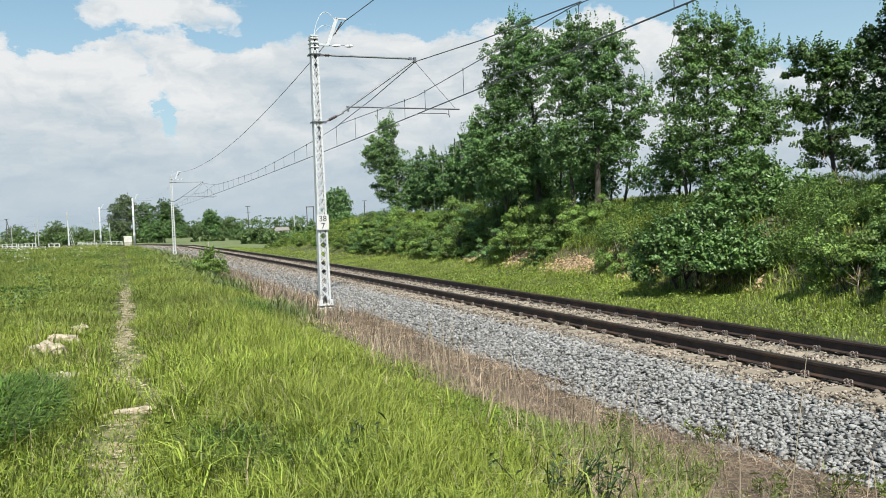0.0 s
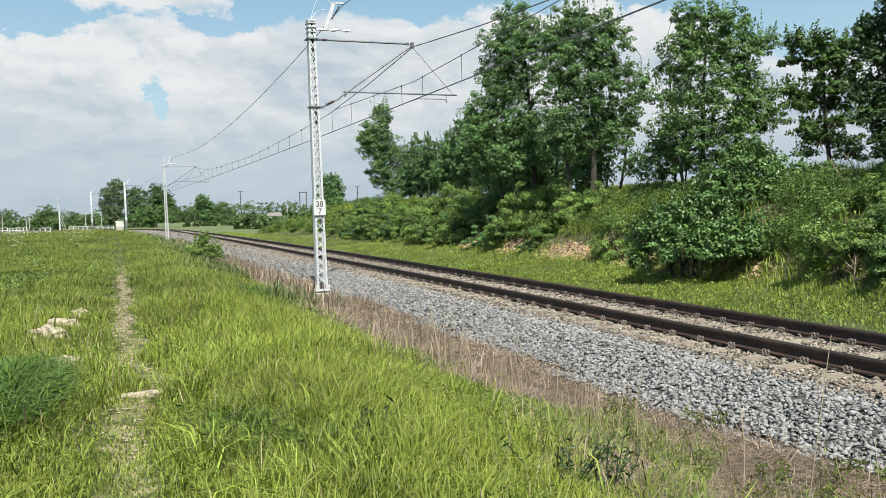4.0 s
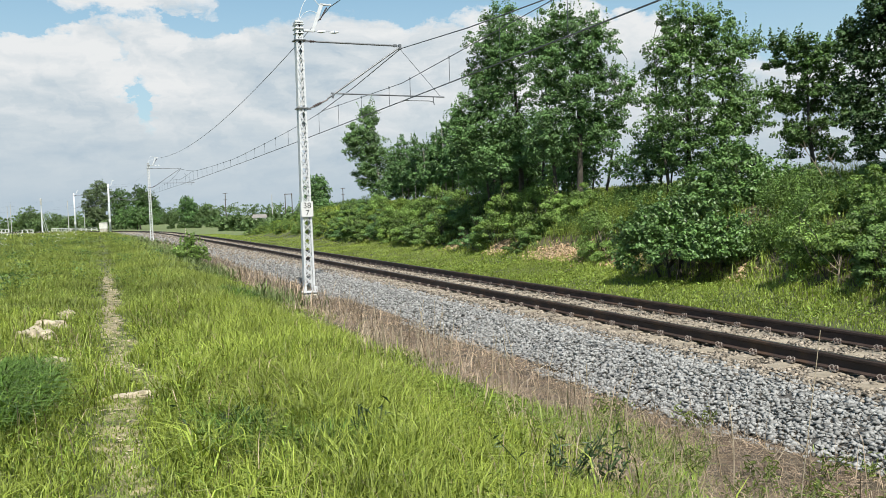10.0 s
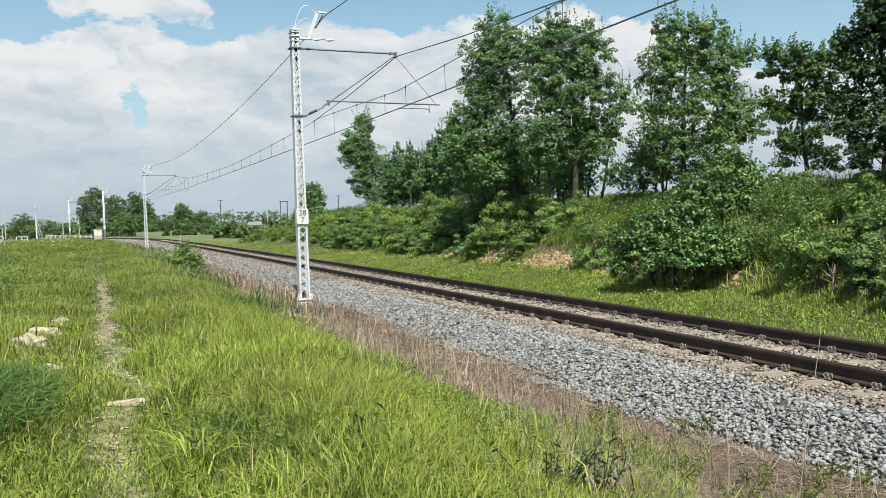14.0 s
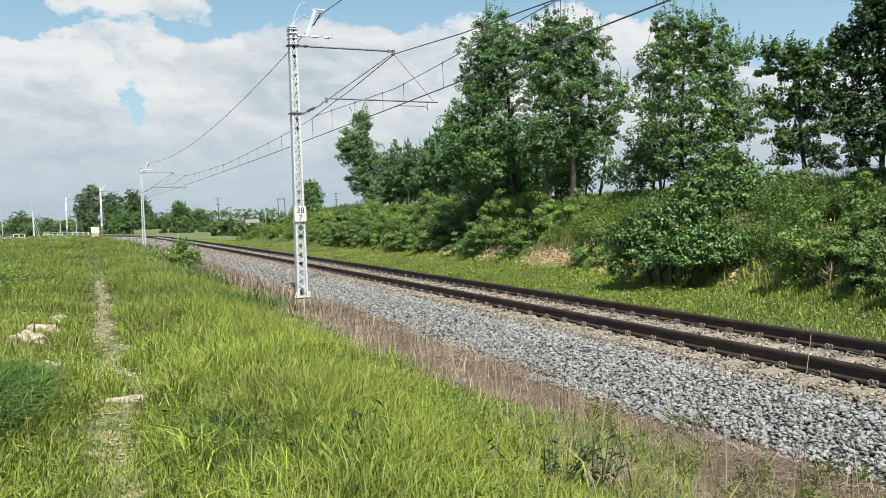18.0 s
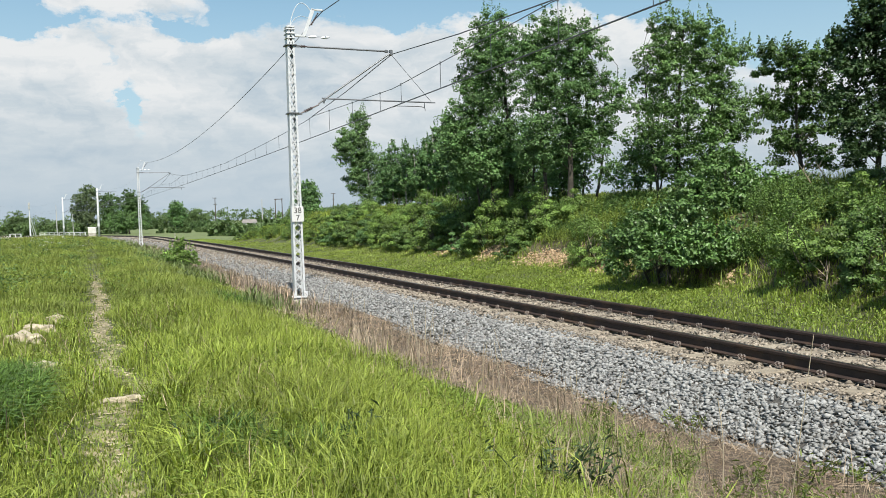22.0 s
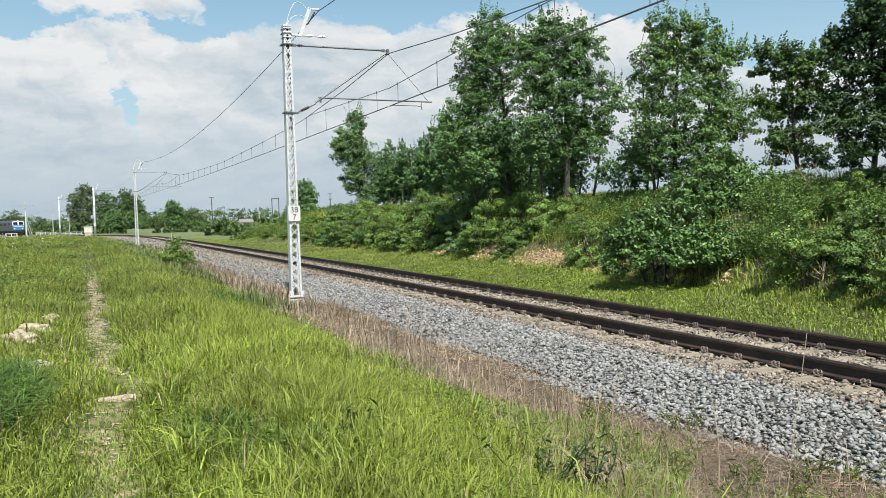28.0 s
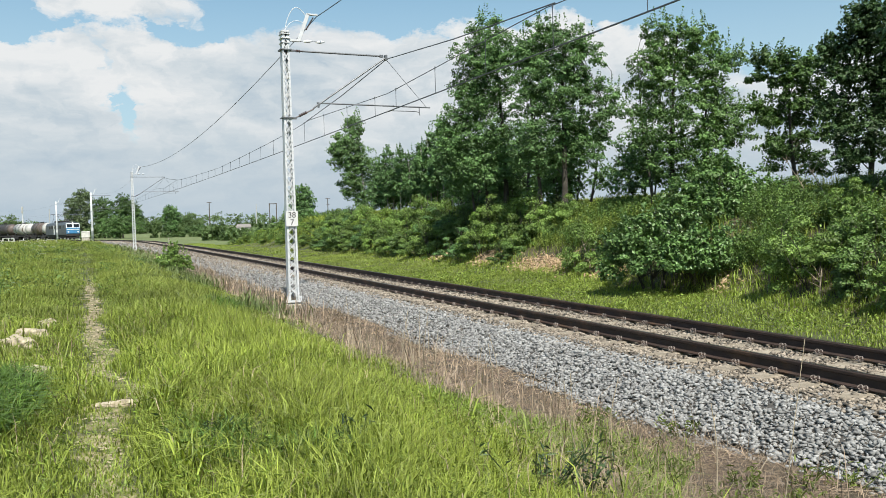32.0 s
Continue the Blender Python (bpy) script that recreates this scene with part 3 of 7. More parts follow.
def build_ballast():
    rng = np.random.default_rng(3)
    ss, uu, rr = [], [], []
    for s0, s1, per, size in ((-16, -6, 160, 0.04), (-6, 8, 1020, 0.0325), (8, 22, 500, 0.038), (22, 45, 180, 0.048), (45, 80, 70, 0.06), (80, 150, 26, 0.10)):
        for u0, u1, k in ((0.28, 1.93, 1.0), (-2.5, 0.25, 0.62)):
            n = int((s1 - s0) * (u1 - u0) * per * k)
            ss.append(rng.uniform(s0, s1, n))
            uu.append(rng.uniform(u0, u1, n))
            rr.append(size * rng.uniform(0.65, 1.35, n))
    s, u, r = map(np.concatenate, (ss, uu, rr))
    u = u + (0.12 * wave(s, u, 1.4) + np.abs(rng.normal(0, 0.10, len(u)))) * (u > 1.75)
    # leave the sleepers' tops and the rails mostly clear
    off = np.abs((s / 0.65 + 0.5) % 1 - 0.5) * 0.65
    on_sleeper = (off < 0.11) & (u < 0.52) & (u > -2.05) & (rng.uniform(0, 1, len(s)) > 0.5 + 0.35 * smooth(0.2, 0.5, u))
    on_rail = (np.abs(u + 0.09) < 0.10) | (np.abs(u + 1.6) < 0.10)
    keep = ~on_sleeper & ~on_rail
    s, u, r = s[keep], u[keep], r[keep]
    c = spots(s, u, bed_z(u) + grade(s) + r * rng.uniform(-0.1, 0.7, len(s)))
    dusty = u + rng.normal(0, 0.12 + 0.5 * smooth(16, 45, s), len(u)) < 0.62 + 0.6 * smooth(16, 50, s)
    for k, mat, label in ((~dusty, M_STONE, "loose grey crushed ballast stones along the track"), (dusty, M_STONE_DUSTY, "dusty brownish ballast stones round the sleepers")):
        ob = part("ballast_stones", stones_mesh("ballast_stones", c[k], r[k], rng), mat)
        tagged(ob, label, "gravel", kind="stuff")


build_ballast()

RAIL = [(-0.075, 0.0), (0.075, 0.0), (0.075, 0.012), (0.014, 0.032), (0.010, 0.115), (0.036, 0.128), (0.037, 0.160), (0.028, 0.172), (-0.028, 0.172), (-0.037, 0.160), (-0.036, 0.128), (-0.010, 0.115), (-0.014, 0.032), (-0.075, 0.012)]


def build_track():
    track = thing("railway_track", Matrix(), "single railway track with rusty rails on concrete sleepers", "railway track", kind="structure")
    for u in (-0.09, -1.595):
        sh = Shape()
        prof = [(u - a, z + 0.012) for a, z in RAIL]
        sh.sweep(prof, -16, 110, 1.0)
        sh.sweep(prof, 110, 1000, 5.0)
        part("rail", sh.mesh("rail"), M_RAIL, track, "dark rusty steel rail")
        sh = Shape()
        top = [(u - a, z) for a, z in ((0.026, 0.1835), (0.026, 0.1875), (-0.026, 0.1875), (-0.026, 0.1835))]
        sh.sweep(top, -16, 110, 1.0)
        sh.sweep(top, 110, 1000, 5.0)
        part("running_surface", sh.mesh("running_surface"), M_RAIL_TOP, track, "worn rail head")
    sl = Shape()
    sl.box((0, 0, -0.105), (2.5, 0.25, 0.19), taper=0.97)
    me_s = sl.mesh("sleeper", 0.012)
    cl = Shape()
    ang = np.linspace(-0.9, 4.1, 11)
    for y in (-0.032, 0.032):
        cl.tube(np.stack([0.018 + 0.012 * np.cos(ang * 2), y + 0.031 * np.cos(ang), 0.040 + 0.028 * np.sin(ang)], -1), 0.0085, 6)
    cl.box((0.02, 0, 0.008), (0.06, 0.08, 0.014))
    me_c = cl.mesh("rail_clip")
    far = Shape()
    for k in range(-22, 480):
        s = k * 0.65
        m = Matrix.Translation(spot(s, -0.842, float(grade(s)))) @ pose(0, 0, 0, 0, 0, turn_at(s))
        if k < 110:
            so = part("sleeper", me_s, M_SLEEPER, track, m=m)
            if k < 62:
                for x in (-0.86, -0.645, 0.645, 0.86):
                    flip = 180 if x in (-0.86, 0.645) else 0
                    part("rail_clip", me_c, M_CLIP, so, m=pose(x, 0, 0.005, 0, 0, flip))
        else:
            far.box(m @ Vector((0, 0, -0.06)), (2.5, 0.26, 0.13), m)
    tagged(part("far_sleepers", far.mesh("far_sleepers"), M_SLEEPER, track), kind="stuff")


build_track()


# ---- masts and overhead line ----
SPAN = [(17.24, 7.65), (81.8, 7.65), (141.2, 8.3), (179.4, 8.3)]
MU = 2.395
FOOT = -0.14        # base plate under the masts' datum


def ring_insulator(sh, a, b, r, n=5):
    a, b = np.array(a, float), np.array(b, float)
    k = np.linspace(0, 1, n * 4 + 1)
    rad = [r if i % 4 in (1, 2) else r * 0.5 for i in range(len(k))]
    sh.tube(a + (b - a) * k[:, None], rad, 10)


def lattice_mast(s, height):
    """Local axes: +Y along the track, +X away from the field, towards the rails."""
    z0 = -0.12 + float(grade(s))
    base = Matrix.Translation(spot(s, MU, z0)) @ pose(0, 0, 0, 0, 0, turn_at(s))
    mast = thing("catenary_mast", base, "pale painted steel lattice mast on a concrete block beside the track", "mast", "masts along the track")
    wb, wt, d = 0.158, 0.10, 0.14
    for sx in (-1, 1):
        sh = Shape()
        xb, xt = sx * wb, sx * wt
        for y0, y1, x_in in ((-d, d, 0.0), (-d, -d + 0.012, -0.055), (d - 0.012, d, -0.055)):
            # a channel: web and two flanges, leaning inwards
            a, b = (xb, xb + sx * x_in - sx * 0.010) if x_in == 0 else (xb - sx * 0.010, xb + sx * x_in)
            c, e = (xt, xt - sx * 0.010) if x_in == 0 else (xt - sx * 0.010, xt + sx * x_in)
            sh.add([(a, y0, FOOT), (b, y0, FOOT), (b, y1, FOOT), (a, y1, FOOT), (c, y0, height), (e, y0, height), (e, y1, height), (c, y1, height)],
                   [(3, 2, 1, 0), (4, 5, 6, 7), (0, 1, 5, 4), (1, 2, 6, 5), (2, 3, 7, 6), (3, 0, 4, 7)])
        part("channel", sh.mesh("channel"), M_MAST, mast)
    for y in (-d - 0.004, d + 0.004):
        sh = Shape()
        z, side, step = FOOT + 0.2, 1, 0.26
        while z < height - 0.25:
            w0, w1 = wb + (wt - wb) * z / height - 0.02, wb + (wt - wb) * (z + step) / height - 0.02
            for sg in (side, -side):
                a, b = np.array((-sg * w0, y, z)), np.array((sg * w1, y + (0.006 if sg > 0 else -0.006), z + step))
                q = (b - a) / np.linalg.norm(b - a)
                nrm = np.cross(q, (0, 1, 0)) * 0.014
                t = np.array((0, 0.003, 0))
                sh.add([a - nrm - t, a + nrm - t, a + nrm + t, a - nrm + t, b - nrm - t, b + nrm - t, b + nrm + t, b - nrm + t],
                       [(3, 2, 1, 0), (4, 5, 6, 7), (0, 1, 5, 4), (1, 2, 6, 5), (2, 3, 7, 6), (3, 0, 4, 7)])
            z += step
        part("lattice", sh.mesh("lattice"), M_MAST, mast)
    sh = Shape().box((0, 0, FOOT), (0.42, 0.40, 0.03)).box((-0.155, -d - 0.03, FOOT + 0.09), (0.11, 0.02, 0.15)).box((0.155, -d - 0.03, FOOT + 0.09), (0.11, 0.02, 0.15))
    part("base_plate", sh.mesh("base_plate", 0.004), M_MAST, mast)
    # a dark block stands for the shade in the gap under the plate
    part("grout", Shape().box((0, 0, FOOT - 0.04), (0.36, 0.34, 0.05)).mesh("grout"), M_DARKSTEEL, mast, "dark block for the shaded gap under the base plate")
    sh = Shape().box((0, 0, FOOT - 0.415), (0.46, 0.48, 0.70))
    part("foundation", sh.mesh("foundation", 0.02), M_CONC, mast, "weathered concrete block")
    sh = Shape().box((0, 0, height + 0.02), (0.235, 0.33, 0.05)).box((0, 0, height - 0.05), (0.26, 0.35, 0.035)).box((0, 0, height - 0.17), (0.265, 0.35, 0.03)).box((0, 0, height - 0.30), (0.25, 0.33, 0.03))
    part("cap", sh.mesh("cap", 0.006), M_MAST, mast)
    return mast


def tubular_mast(s, height):
    base = Matrix.Translation(spot(s, MU, -0.15 + float(grade(s)))) @ pose(0, 0, 0, 0, 0, turn_at(s))
    mast = thing("catenary_mast", base, "pale slender tubular mast beside the curving track", "mast", "masts along the track")
    part("pole", Shape().tube([(0, 0, 0), (0, 0, height * 0.5), (0, 0, height)], [0.19, 0.16, 0.13], 12).mesh("pole", smooth_shade=True), M_MAST, mast)
    part("foundation", Shape().box((0, 0, -0.4), (0.7, 0.7, 0.9)).mesh("foundation", 0.02), M_CONC, mast)
    part("band", Shape().tube([(0, 0, 2.0), (0, 0, 2.5)], 0.20, 12).mesh("band"), M_PLATE, mast, "white marking plate")
    return mast


def cantilever(mast, height, detail=True):
    """Heights over the mast's foot; the wires hang 3.0 m from it."""
    top, x1 = height - 0.50, 3.09
    sh = Shape().tube([(0.50, 0, top), (2.92, 0, top - 0.01)], 0.028, 8)
    part("top_tube", sh.mesh("top_tube"), M_DARKSTEEL, mast, "grey steel tube")
    sh = Shape().tube([(0.78, 0, 5.50), (x1, 0, 7.10)], 0.026, 8)
    part("stay_tube", sh.mesh("stay_tube"), M_DARKSTEEL, mast, "grey steel tube")
    sh = Shape()
    sh.tube([(0.22, 0, top), (0.52, 0, top)], 0.02, 8)
    ring_insulator(sh, (0.32, 0, top), (0.46, 0, top), 0.045, 3)
    part("insulator", sh.mesh("insulator"), M_INSUL, mast, "brown ribbed insulator")
    sh = Shape()
    sh.tube([(0.26, 0, 5.22), (0.80, 0, 5.48)], 0.02, 8)
    ring_insulator(sh, (0.36, 0, 5.268), (0.60, 0, 5.384), 0.05, 4)
    part("insulator", sh.mesh("insulator"), M_INSUL, mast, "brown ribbed insulator")
    for zb in (top, 5.2):
        part("bracket", Shape().box((0.14, 0, zb), (0.28, 0.06, 0.06)).box((0, 0, zb), (0.33, 0.36, 0.03)).mesh("bracket"), M_DARKSTEEL, mast)
    sh = Shape().tube([(1.0, 0, 5.60), (0.90, 0, 5.68), (0.97, 0, 5.63)], 0.02, 6).tube([(0.90, 0, 5.66), (4.51, 0, 5.63)], 0.022, 8)
    part("registration_arm", sh.mesh("registration_arm"), M_DARKSTEEL, mast)
    sh = Shape().tube([(3.05, 0, 5.44), (3.22, 0, 5.50), (4.02, 0, 5.50), (4.15, 0, 5.47), (4.17, 0, 5.38)], 0.014, 6).tube([(4.15, 0, 5.47), (4.15, 0, 5.63)], 0.014, 6)
    part("steady_arm", sh.mesh("steady_arm"), M_DARKSTEEL, mast)
    part("tie_wire", Shape().tube([(x1, 0, 7.06), (4.37, 0, 5.66)], 0.008, 5).mesh("tie_wire"), M_WIRE, mast)
    for c, d in (((x1, 0, 7.10), (0.08, 0.14, 0.16)), ((2.95, 0, top - 0.01), (0.10, 0.06, 0.08)), ((0.95, 0, 5.60), (0.05, 0.07, 0.16))):
        part("clamp", Shape().box(c, d).mesh("clamp", 0.006), M_DARKSTEEL, mast)
    # horn beam for the feeder, with its jumper loops
    a, b = np.array((0.42, 0, height - 0.20)), np.array((0.72, 0, height + 0.60))
    d = (b - a) / np.linalg.norm(b - a)
    nn = np.cross(d, (0, 1, 0)) * 0.05
    t = np.array((0, 0.035, 0))
    sh = Shape().add([a - nn - t, a + nn - t, a + nn + t, a - nn + t, b - nn - t, b + nn - t, b + nn + t, b - nn + t], [(3, 2, 1, 0), (4, 5, 6, 7), (0, 1, 5, 4), (1, 2, 6, 5), (2, 3, 7, 6), (3, 0, 4, 7)])
    sh.box((0.84, 0, height + 0.58), (0.32, 0.07, 0.05)).box((0.27, 0, height - 0.20), (0.36, 0.08, 0.06))
    part("horn_beam", sh.mesh("horn_beam", 0.004), M_MAST, mast)
    if detail:
        for hh, r in ((0.72, 0.011), (0.34, 0.009)):
            k = np.linspace(0, 1, 15)
            pts = np.stack([0.02 + 0.66 * k ** 1.3, 0 * k + 0.02, height + 0.04 + np.sin(k * math.pi * 0.78) * hh], -1)
            part("jumper", Shape().tube(pts, r, 6).mesh("jumper"), M_MAST, mast, "pale looped jumper cable")
        sh = Shape()
        ring_insulator(sh, (0.87, 0, height + 0.50), (0.64, 0, height + 0.12), 0.026, 6)
        part("insulator", sh.mesh("insulator"), M_INSUL, mast)
        for x in (0.54, 0.92):
            k = np.linspace(0, 1, 7)
            sh = Shape().tube(np.stack([x + 0.28 * k, 0 * k, height - 0.22 + 0.03 * k], -1), 0.045 * np.sin(math.pi * (0.08 + 0.84 * k)), 10)
            part("insulator", sh.mesh("insulator", smooth_shade=True), M_WHITEINS, mast, "white insulator")
        part("insulator_rod", Shape().tube([(0.3, 0, height - 0.23), (1.20, 0, height - 0.18)], 0.008, 5).mesh("insulator_rod"), M_WIRE, mast)


def km_plate(mast):
    pl = part("distance_plate", Shape().box((0.0, -0.185, 2.28), (0.35, 0.012, 0.44)).mesh("distance_plate", 0.004), M_PLATE, mast, "white plate with black distance figures")
    for body, z in (("38", 2.31), ("7", 2.10)):
        cu = bpy.data.curves.new("figures", "FONT")
        cu.body, cu.size, cu.align_x, cu.extrude = body, 0.235, "CENTER", 0.002
        tmp = bpy.data.objects.new("figures", cu)
        scene.collection.objects.link(tmp)
        bpy.context.view_layer.update()
        me = bpy.data.meshes.new_from_object(tmp.evaluated_get(bpy.context.evaluated_depsgraph_get()))
        bpy.data.objects.remove(tmp)
        part("figures", me, M_BLACK, pl, "black figures " + body, m=pose(0, -0.194, z, 90, 0, 0))


for _k, (_s, _h) in enumerate(SPAN):
    _m = lattice_mast(_s, _h) if _k < 2 else tubular_mast(_s, _h)
    cantilever(_m, _h, _k < 2)
    if _k == 0:
        km_plate(_m)


def build_wires():
    line = thing("overhead_line", Matrix(), "overhead contact line with messenger wire and droppers over the track", "overhead line")
    sup = [-47.0, 17.24, 81.8, 141.2, 179.4, 235.0, 290.0]
    for a, b in zip(sup, sup[1:]):
        k = np.linspace(0, 1, 49)
        s = a + (b - a) * k
        g = grade(s)
        reach = np.minimum(s - a, b - s)
        zc = 5.36 + g
        zm = np.interp(reach, [0, 9.7, (b - a) * 0.5], [5.90, 6.22, 6.22]) - 0.42 * np.clip((reach - 9.7) / ((b - a) * 0.5 - 9.7), 0, 1) ** 0.6 + g
        r = 0.0125 if a < 80 else 0.010 if a < 140 else 0.006
        part("contact_wire", Shape().tube(spots(s, -0.73, zc), r * 1.35, 5).mesh("contact_wire"), M_WIRE, line)
        part("messenger_wire", Shape().tube(spots(s, -0.73, zm), r * 0.9, 5).mesh("messenger_wire"), M_WIRE, line)
        for c, d in ((a, 1), (b, -1)):
            q = np.array([c, c + 4.9 * d, c + 9.7 * d])
            part("stitch_wire", Shape().tube(spots(q, -0.73, np.array([6.94, 6.52, 6.22]) + grade(q)), r * 1.2, 5).mesh("stitch_wire"), M_WIRE, line)
        part("feeder_wire", Shape().tube(spots(s, 1.42, 8.06 - 0.92 * 4 * k * (1 - k) + g), r if a < 80 else 0.005, 5).mesh("feeder_wire"), M_WIRE, line)
        for sq in np.linspace(a + 1.2, b - 0.7, 1 + round((b - a - 1.9) / (3.0 if a < 100 else 9.0))):
            z0, z1 = np.interp(sq, s, zc), np.interp(sq, s, zm)
            part("dropper", Shape().tube(spots([sq, sq], -0.73, [z0, z1]), 0.0075, 4).box(spots([sq], -0.73, [z1])[0], (0.03, 0.06, 0.07)).mesh("dropper"), M_WIRE, line)


build_wires()


# ---- vegetation builders ----
def unit(v):
    return v / (np.linalg.norm(v, axis=-1, keepdims=True) + 1e-9)


def leaf_mesh(name, c, size, rng, up=1.0, aspect=0.62, tint=None, bias=None):
    """Small folded leaves, each two triangles."""
    n = len(c)
    nrm = unit(rng.normal(0, 1, (n, 3)) * 0.8 + np.array([0, 0, up]) + (0 if bias is None else bias))
    d = unit(np.cross(nrm, rng.normal(0, 1, (n, 3))))
    b = np.cross(nrm, d)
    h, w = (size / 2)[:, None], (size * aspect / 2)[:, None]
    fold = nrm * h * 0.3
    v = np.stack([c - d * h, c + b * w + fold, c + d * h, c - b * w + fold], 1).reshape(-1, 3)
    i = (np.arange(n) * 4)[:, None]
    tris = np.concatenate([i + np.array([[0, 1, 2]]), i + np.array([[0, 2, 3]])])
    t = rng.uniform(0, 1, n) if tint is None else tint
    return mesh_np(name, v, tris, {"tint": np.repeat(t, 4)})


def clump_points(rng, centre, radii, clumps, leaves, clump_r, hollow=0.2):
    """Leaf places in clumps that fill the outer part of an ellipsoid unevenly."""
    d = unit(rng.normal(0, 1, (clumps, 3)))
    r = hollow + (1.06 - hollow) * rng.uniform(0, 1, (clumps, 1)) ** 0.6
    c = np.array(centre) + d * r * np.array(radii)
    cr = clump_r * rng.uniform(0.55, 1.25, clumps)
    q = unit(rng.normal(0, 1, (clumps, leaves, 3)))
    q[..., 2] = np.abs(q[..., 2]) * np.where(rng.uniform(0, 1, (clumps, leaves)) < 0.75, 1, -0.6)
    p = q * rng.uniform(0, 1, (clumps, leaves, 1)) ** 0.36 * cr[:, None, None] * np.array([0.78, 0.78, 0.62]) + c[:, None]
    return c, p.reshape(-1, 3), (0.35 * d[:, None] + 1.5 * q).reshape(-1, 3)


def limb(sh, a, b, r0, r1, rng, bow=0.12, n=5, sides=6):
    a, b = np.array(a, float), np.array(b, float)
    k = np.linspace(0, 1, n)[:, None]
    L = np.linalg.norm(b - a)
    pts = a + (b - a) * k + np.sin(k * math.pi) * np.array([rng.normal(0, bow), rng.normal(0, bow), bow * 1.2]) * L * 0.6
    sh.tube(pts, np.linspace(r0, r1, n), sides)


def tree(name, s, u, puffs, stems, leaf, leaf_size, per_puff, label, category="tree", leafy=M_LEAF, bark=M_BARK, seed=1, group="", sink=0.1, depth=1.0, at=None, clump_r=0.42, z=None):
    """puffs: (x, z, rx, rz) of the crown's masses over the foot; stems: (x, y, lean, height, radius)."""
    rng = np.random.default_rng(seed)
    foot = Vector(at) if at is not None else spot(s, u, float(ground_z(s, u)) if z is None else z)
    ob = thing(name, Matrix.Translation(foot), label, category, group)
    crown_pts, tips, outs, tones = [], [], [], []
    spread = 1.34 if clump_r < 0.34 else 1.1
    for x, zc, rx, rz, *dy in puffs:
        n = max(5, int(2.5 * per_puff * rx * rz))
        y0 = dy[0] if dy else rng.normal(0, 0.3) * depth
        c, p, o = clump_points(rng, (x, y0, zc), (rx * spread, rx * depth, rz * (0.3 + 0.7 * spread)), n, leaf, clump_r, 0.1)
        crown_pts.append(p)
        tones.append(np.repeat(rng.normal(0, 0.20, n), leaf))
        tips.append(c)
        outs.append(o)
        # upright shoots over the outline
        m = 9
        a, q = rng.uniform(0, 6.28, m), np.sqrt(rng.uniform(0, 0.95, m))
        f = np.stack([x + np.cos(a) * q * rx, y0 + np.sin(a) * q * rx * depth, zc + rz * np.sqrt(1 - 0.9 * q * q)], -1)
        k = np.tile(np.linspace(0, 1, 16), (m, 1))[..., None]
        ln = min(clump_r, 0.45) * rng.uniform(0.9, 2.0, (m, 1, 1))
        sh_pts = f[:, None] + k * ln * (np.array([0, 0, 1.0]) + rng.normal(0, 0.22, (m, 1, 3))) + rng.normal(0, 1, (m, 16, 3)) * clump_r * 0.17 * (1.1 - k)
        crown_pts.append(sh_pts.reshape(-1, 3))
        outs.append(np.tile([[0, 0, 0.4]], (m * 16, 1)))
        tones.append(np.full(m * 16, 0.1))
    tips_all = np.concatenate(tips)
    for x, y, lean, h, r in stems:
        sh = Shape()
        k = np.linspace(0, 1, 9)
        px = x + lean * k + 0.06 * h / 6 * np.sin(k * 5 + seed)
        py = y + 0.05 * h / 6 * np.sin(k * 4 + 2 * seed)
        rad = r * (1 - 0.82 * k) * (1 + 0.5 * np.exp(-k * 18))
        sh.tube(np.stack([px, py, -sink + (h + sink) * k], -1), rad, 9)
        part("trunk", sh.mesh("trunk", smooth_shade=True), bark, ob)
        br = Shape()
        near = np.argsort(np.abs(tips_all[:, 0] - x) + 0.2 * rng.uniform(0, 1, len(tips_all)))[:max(10, len(tips_all) // (2 * len(stems)))]
        pick = rng.permutation(near)[:22]
        for q in pick:
            t = tips_all[q]
            hk = np.clip((t[2] - 0.25 - 0.55 * math.hypot(t[0] - x, t[1] - y)) / h, 0.12, 0.95)
            a = (np.interp(hk, k, px), np.interp(hk, k, py), hk * h)
            limb(br, a, t, max(0.012, r * (1 - 0.8 * hk) * 0.30), 0.005, rng)
        part("branchwork", br.mesh("branchwork", smooth_shade=True), bark, ob)["kind"] = "stuff"
    pts, outs, tones = np.concatenate(crown_pts), np.concatenate(outs), np.concatenate(tones)
    up_ = pts[:, 2] > 0.05
    pts, outs, tones = pts[up_], outs[up_], tones[up_]
    tint = np.clip(0.5 + tones + rng.normal(0, 0.18, len(pts)), 0, 1)
    crown = part("crown", leaf_mesh("crown", pts, 1.12 * leaf_size * rng.uniform(0.7, 1.3, len(pts)), rng, up=0.55, tint=tint, bias=outs * 1.0), leafy, ob)
    crown["kind"] = "stuff"
    return ob


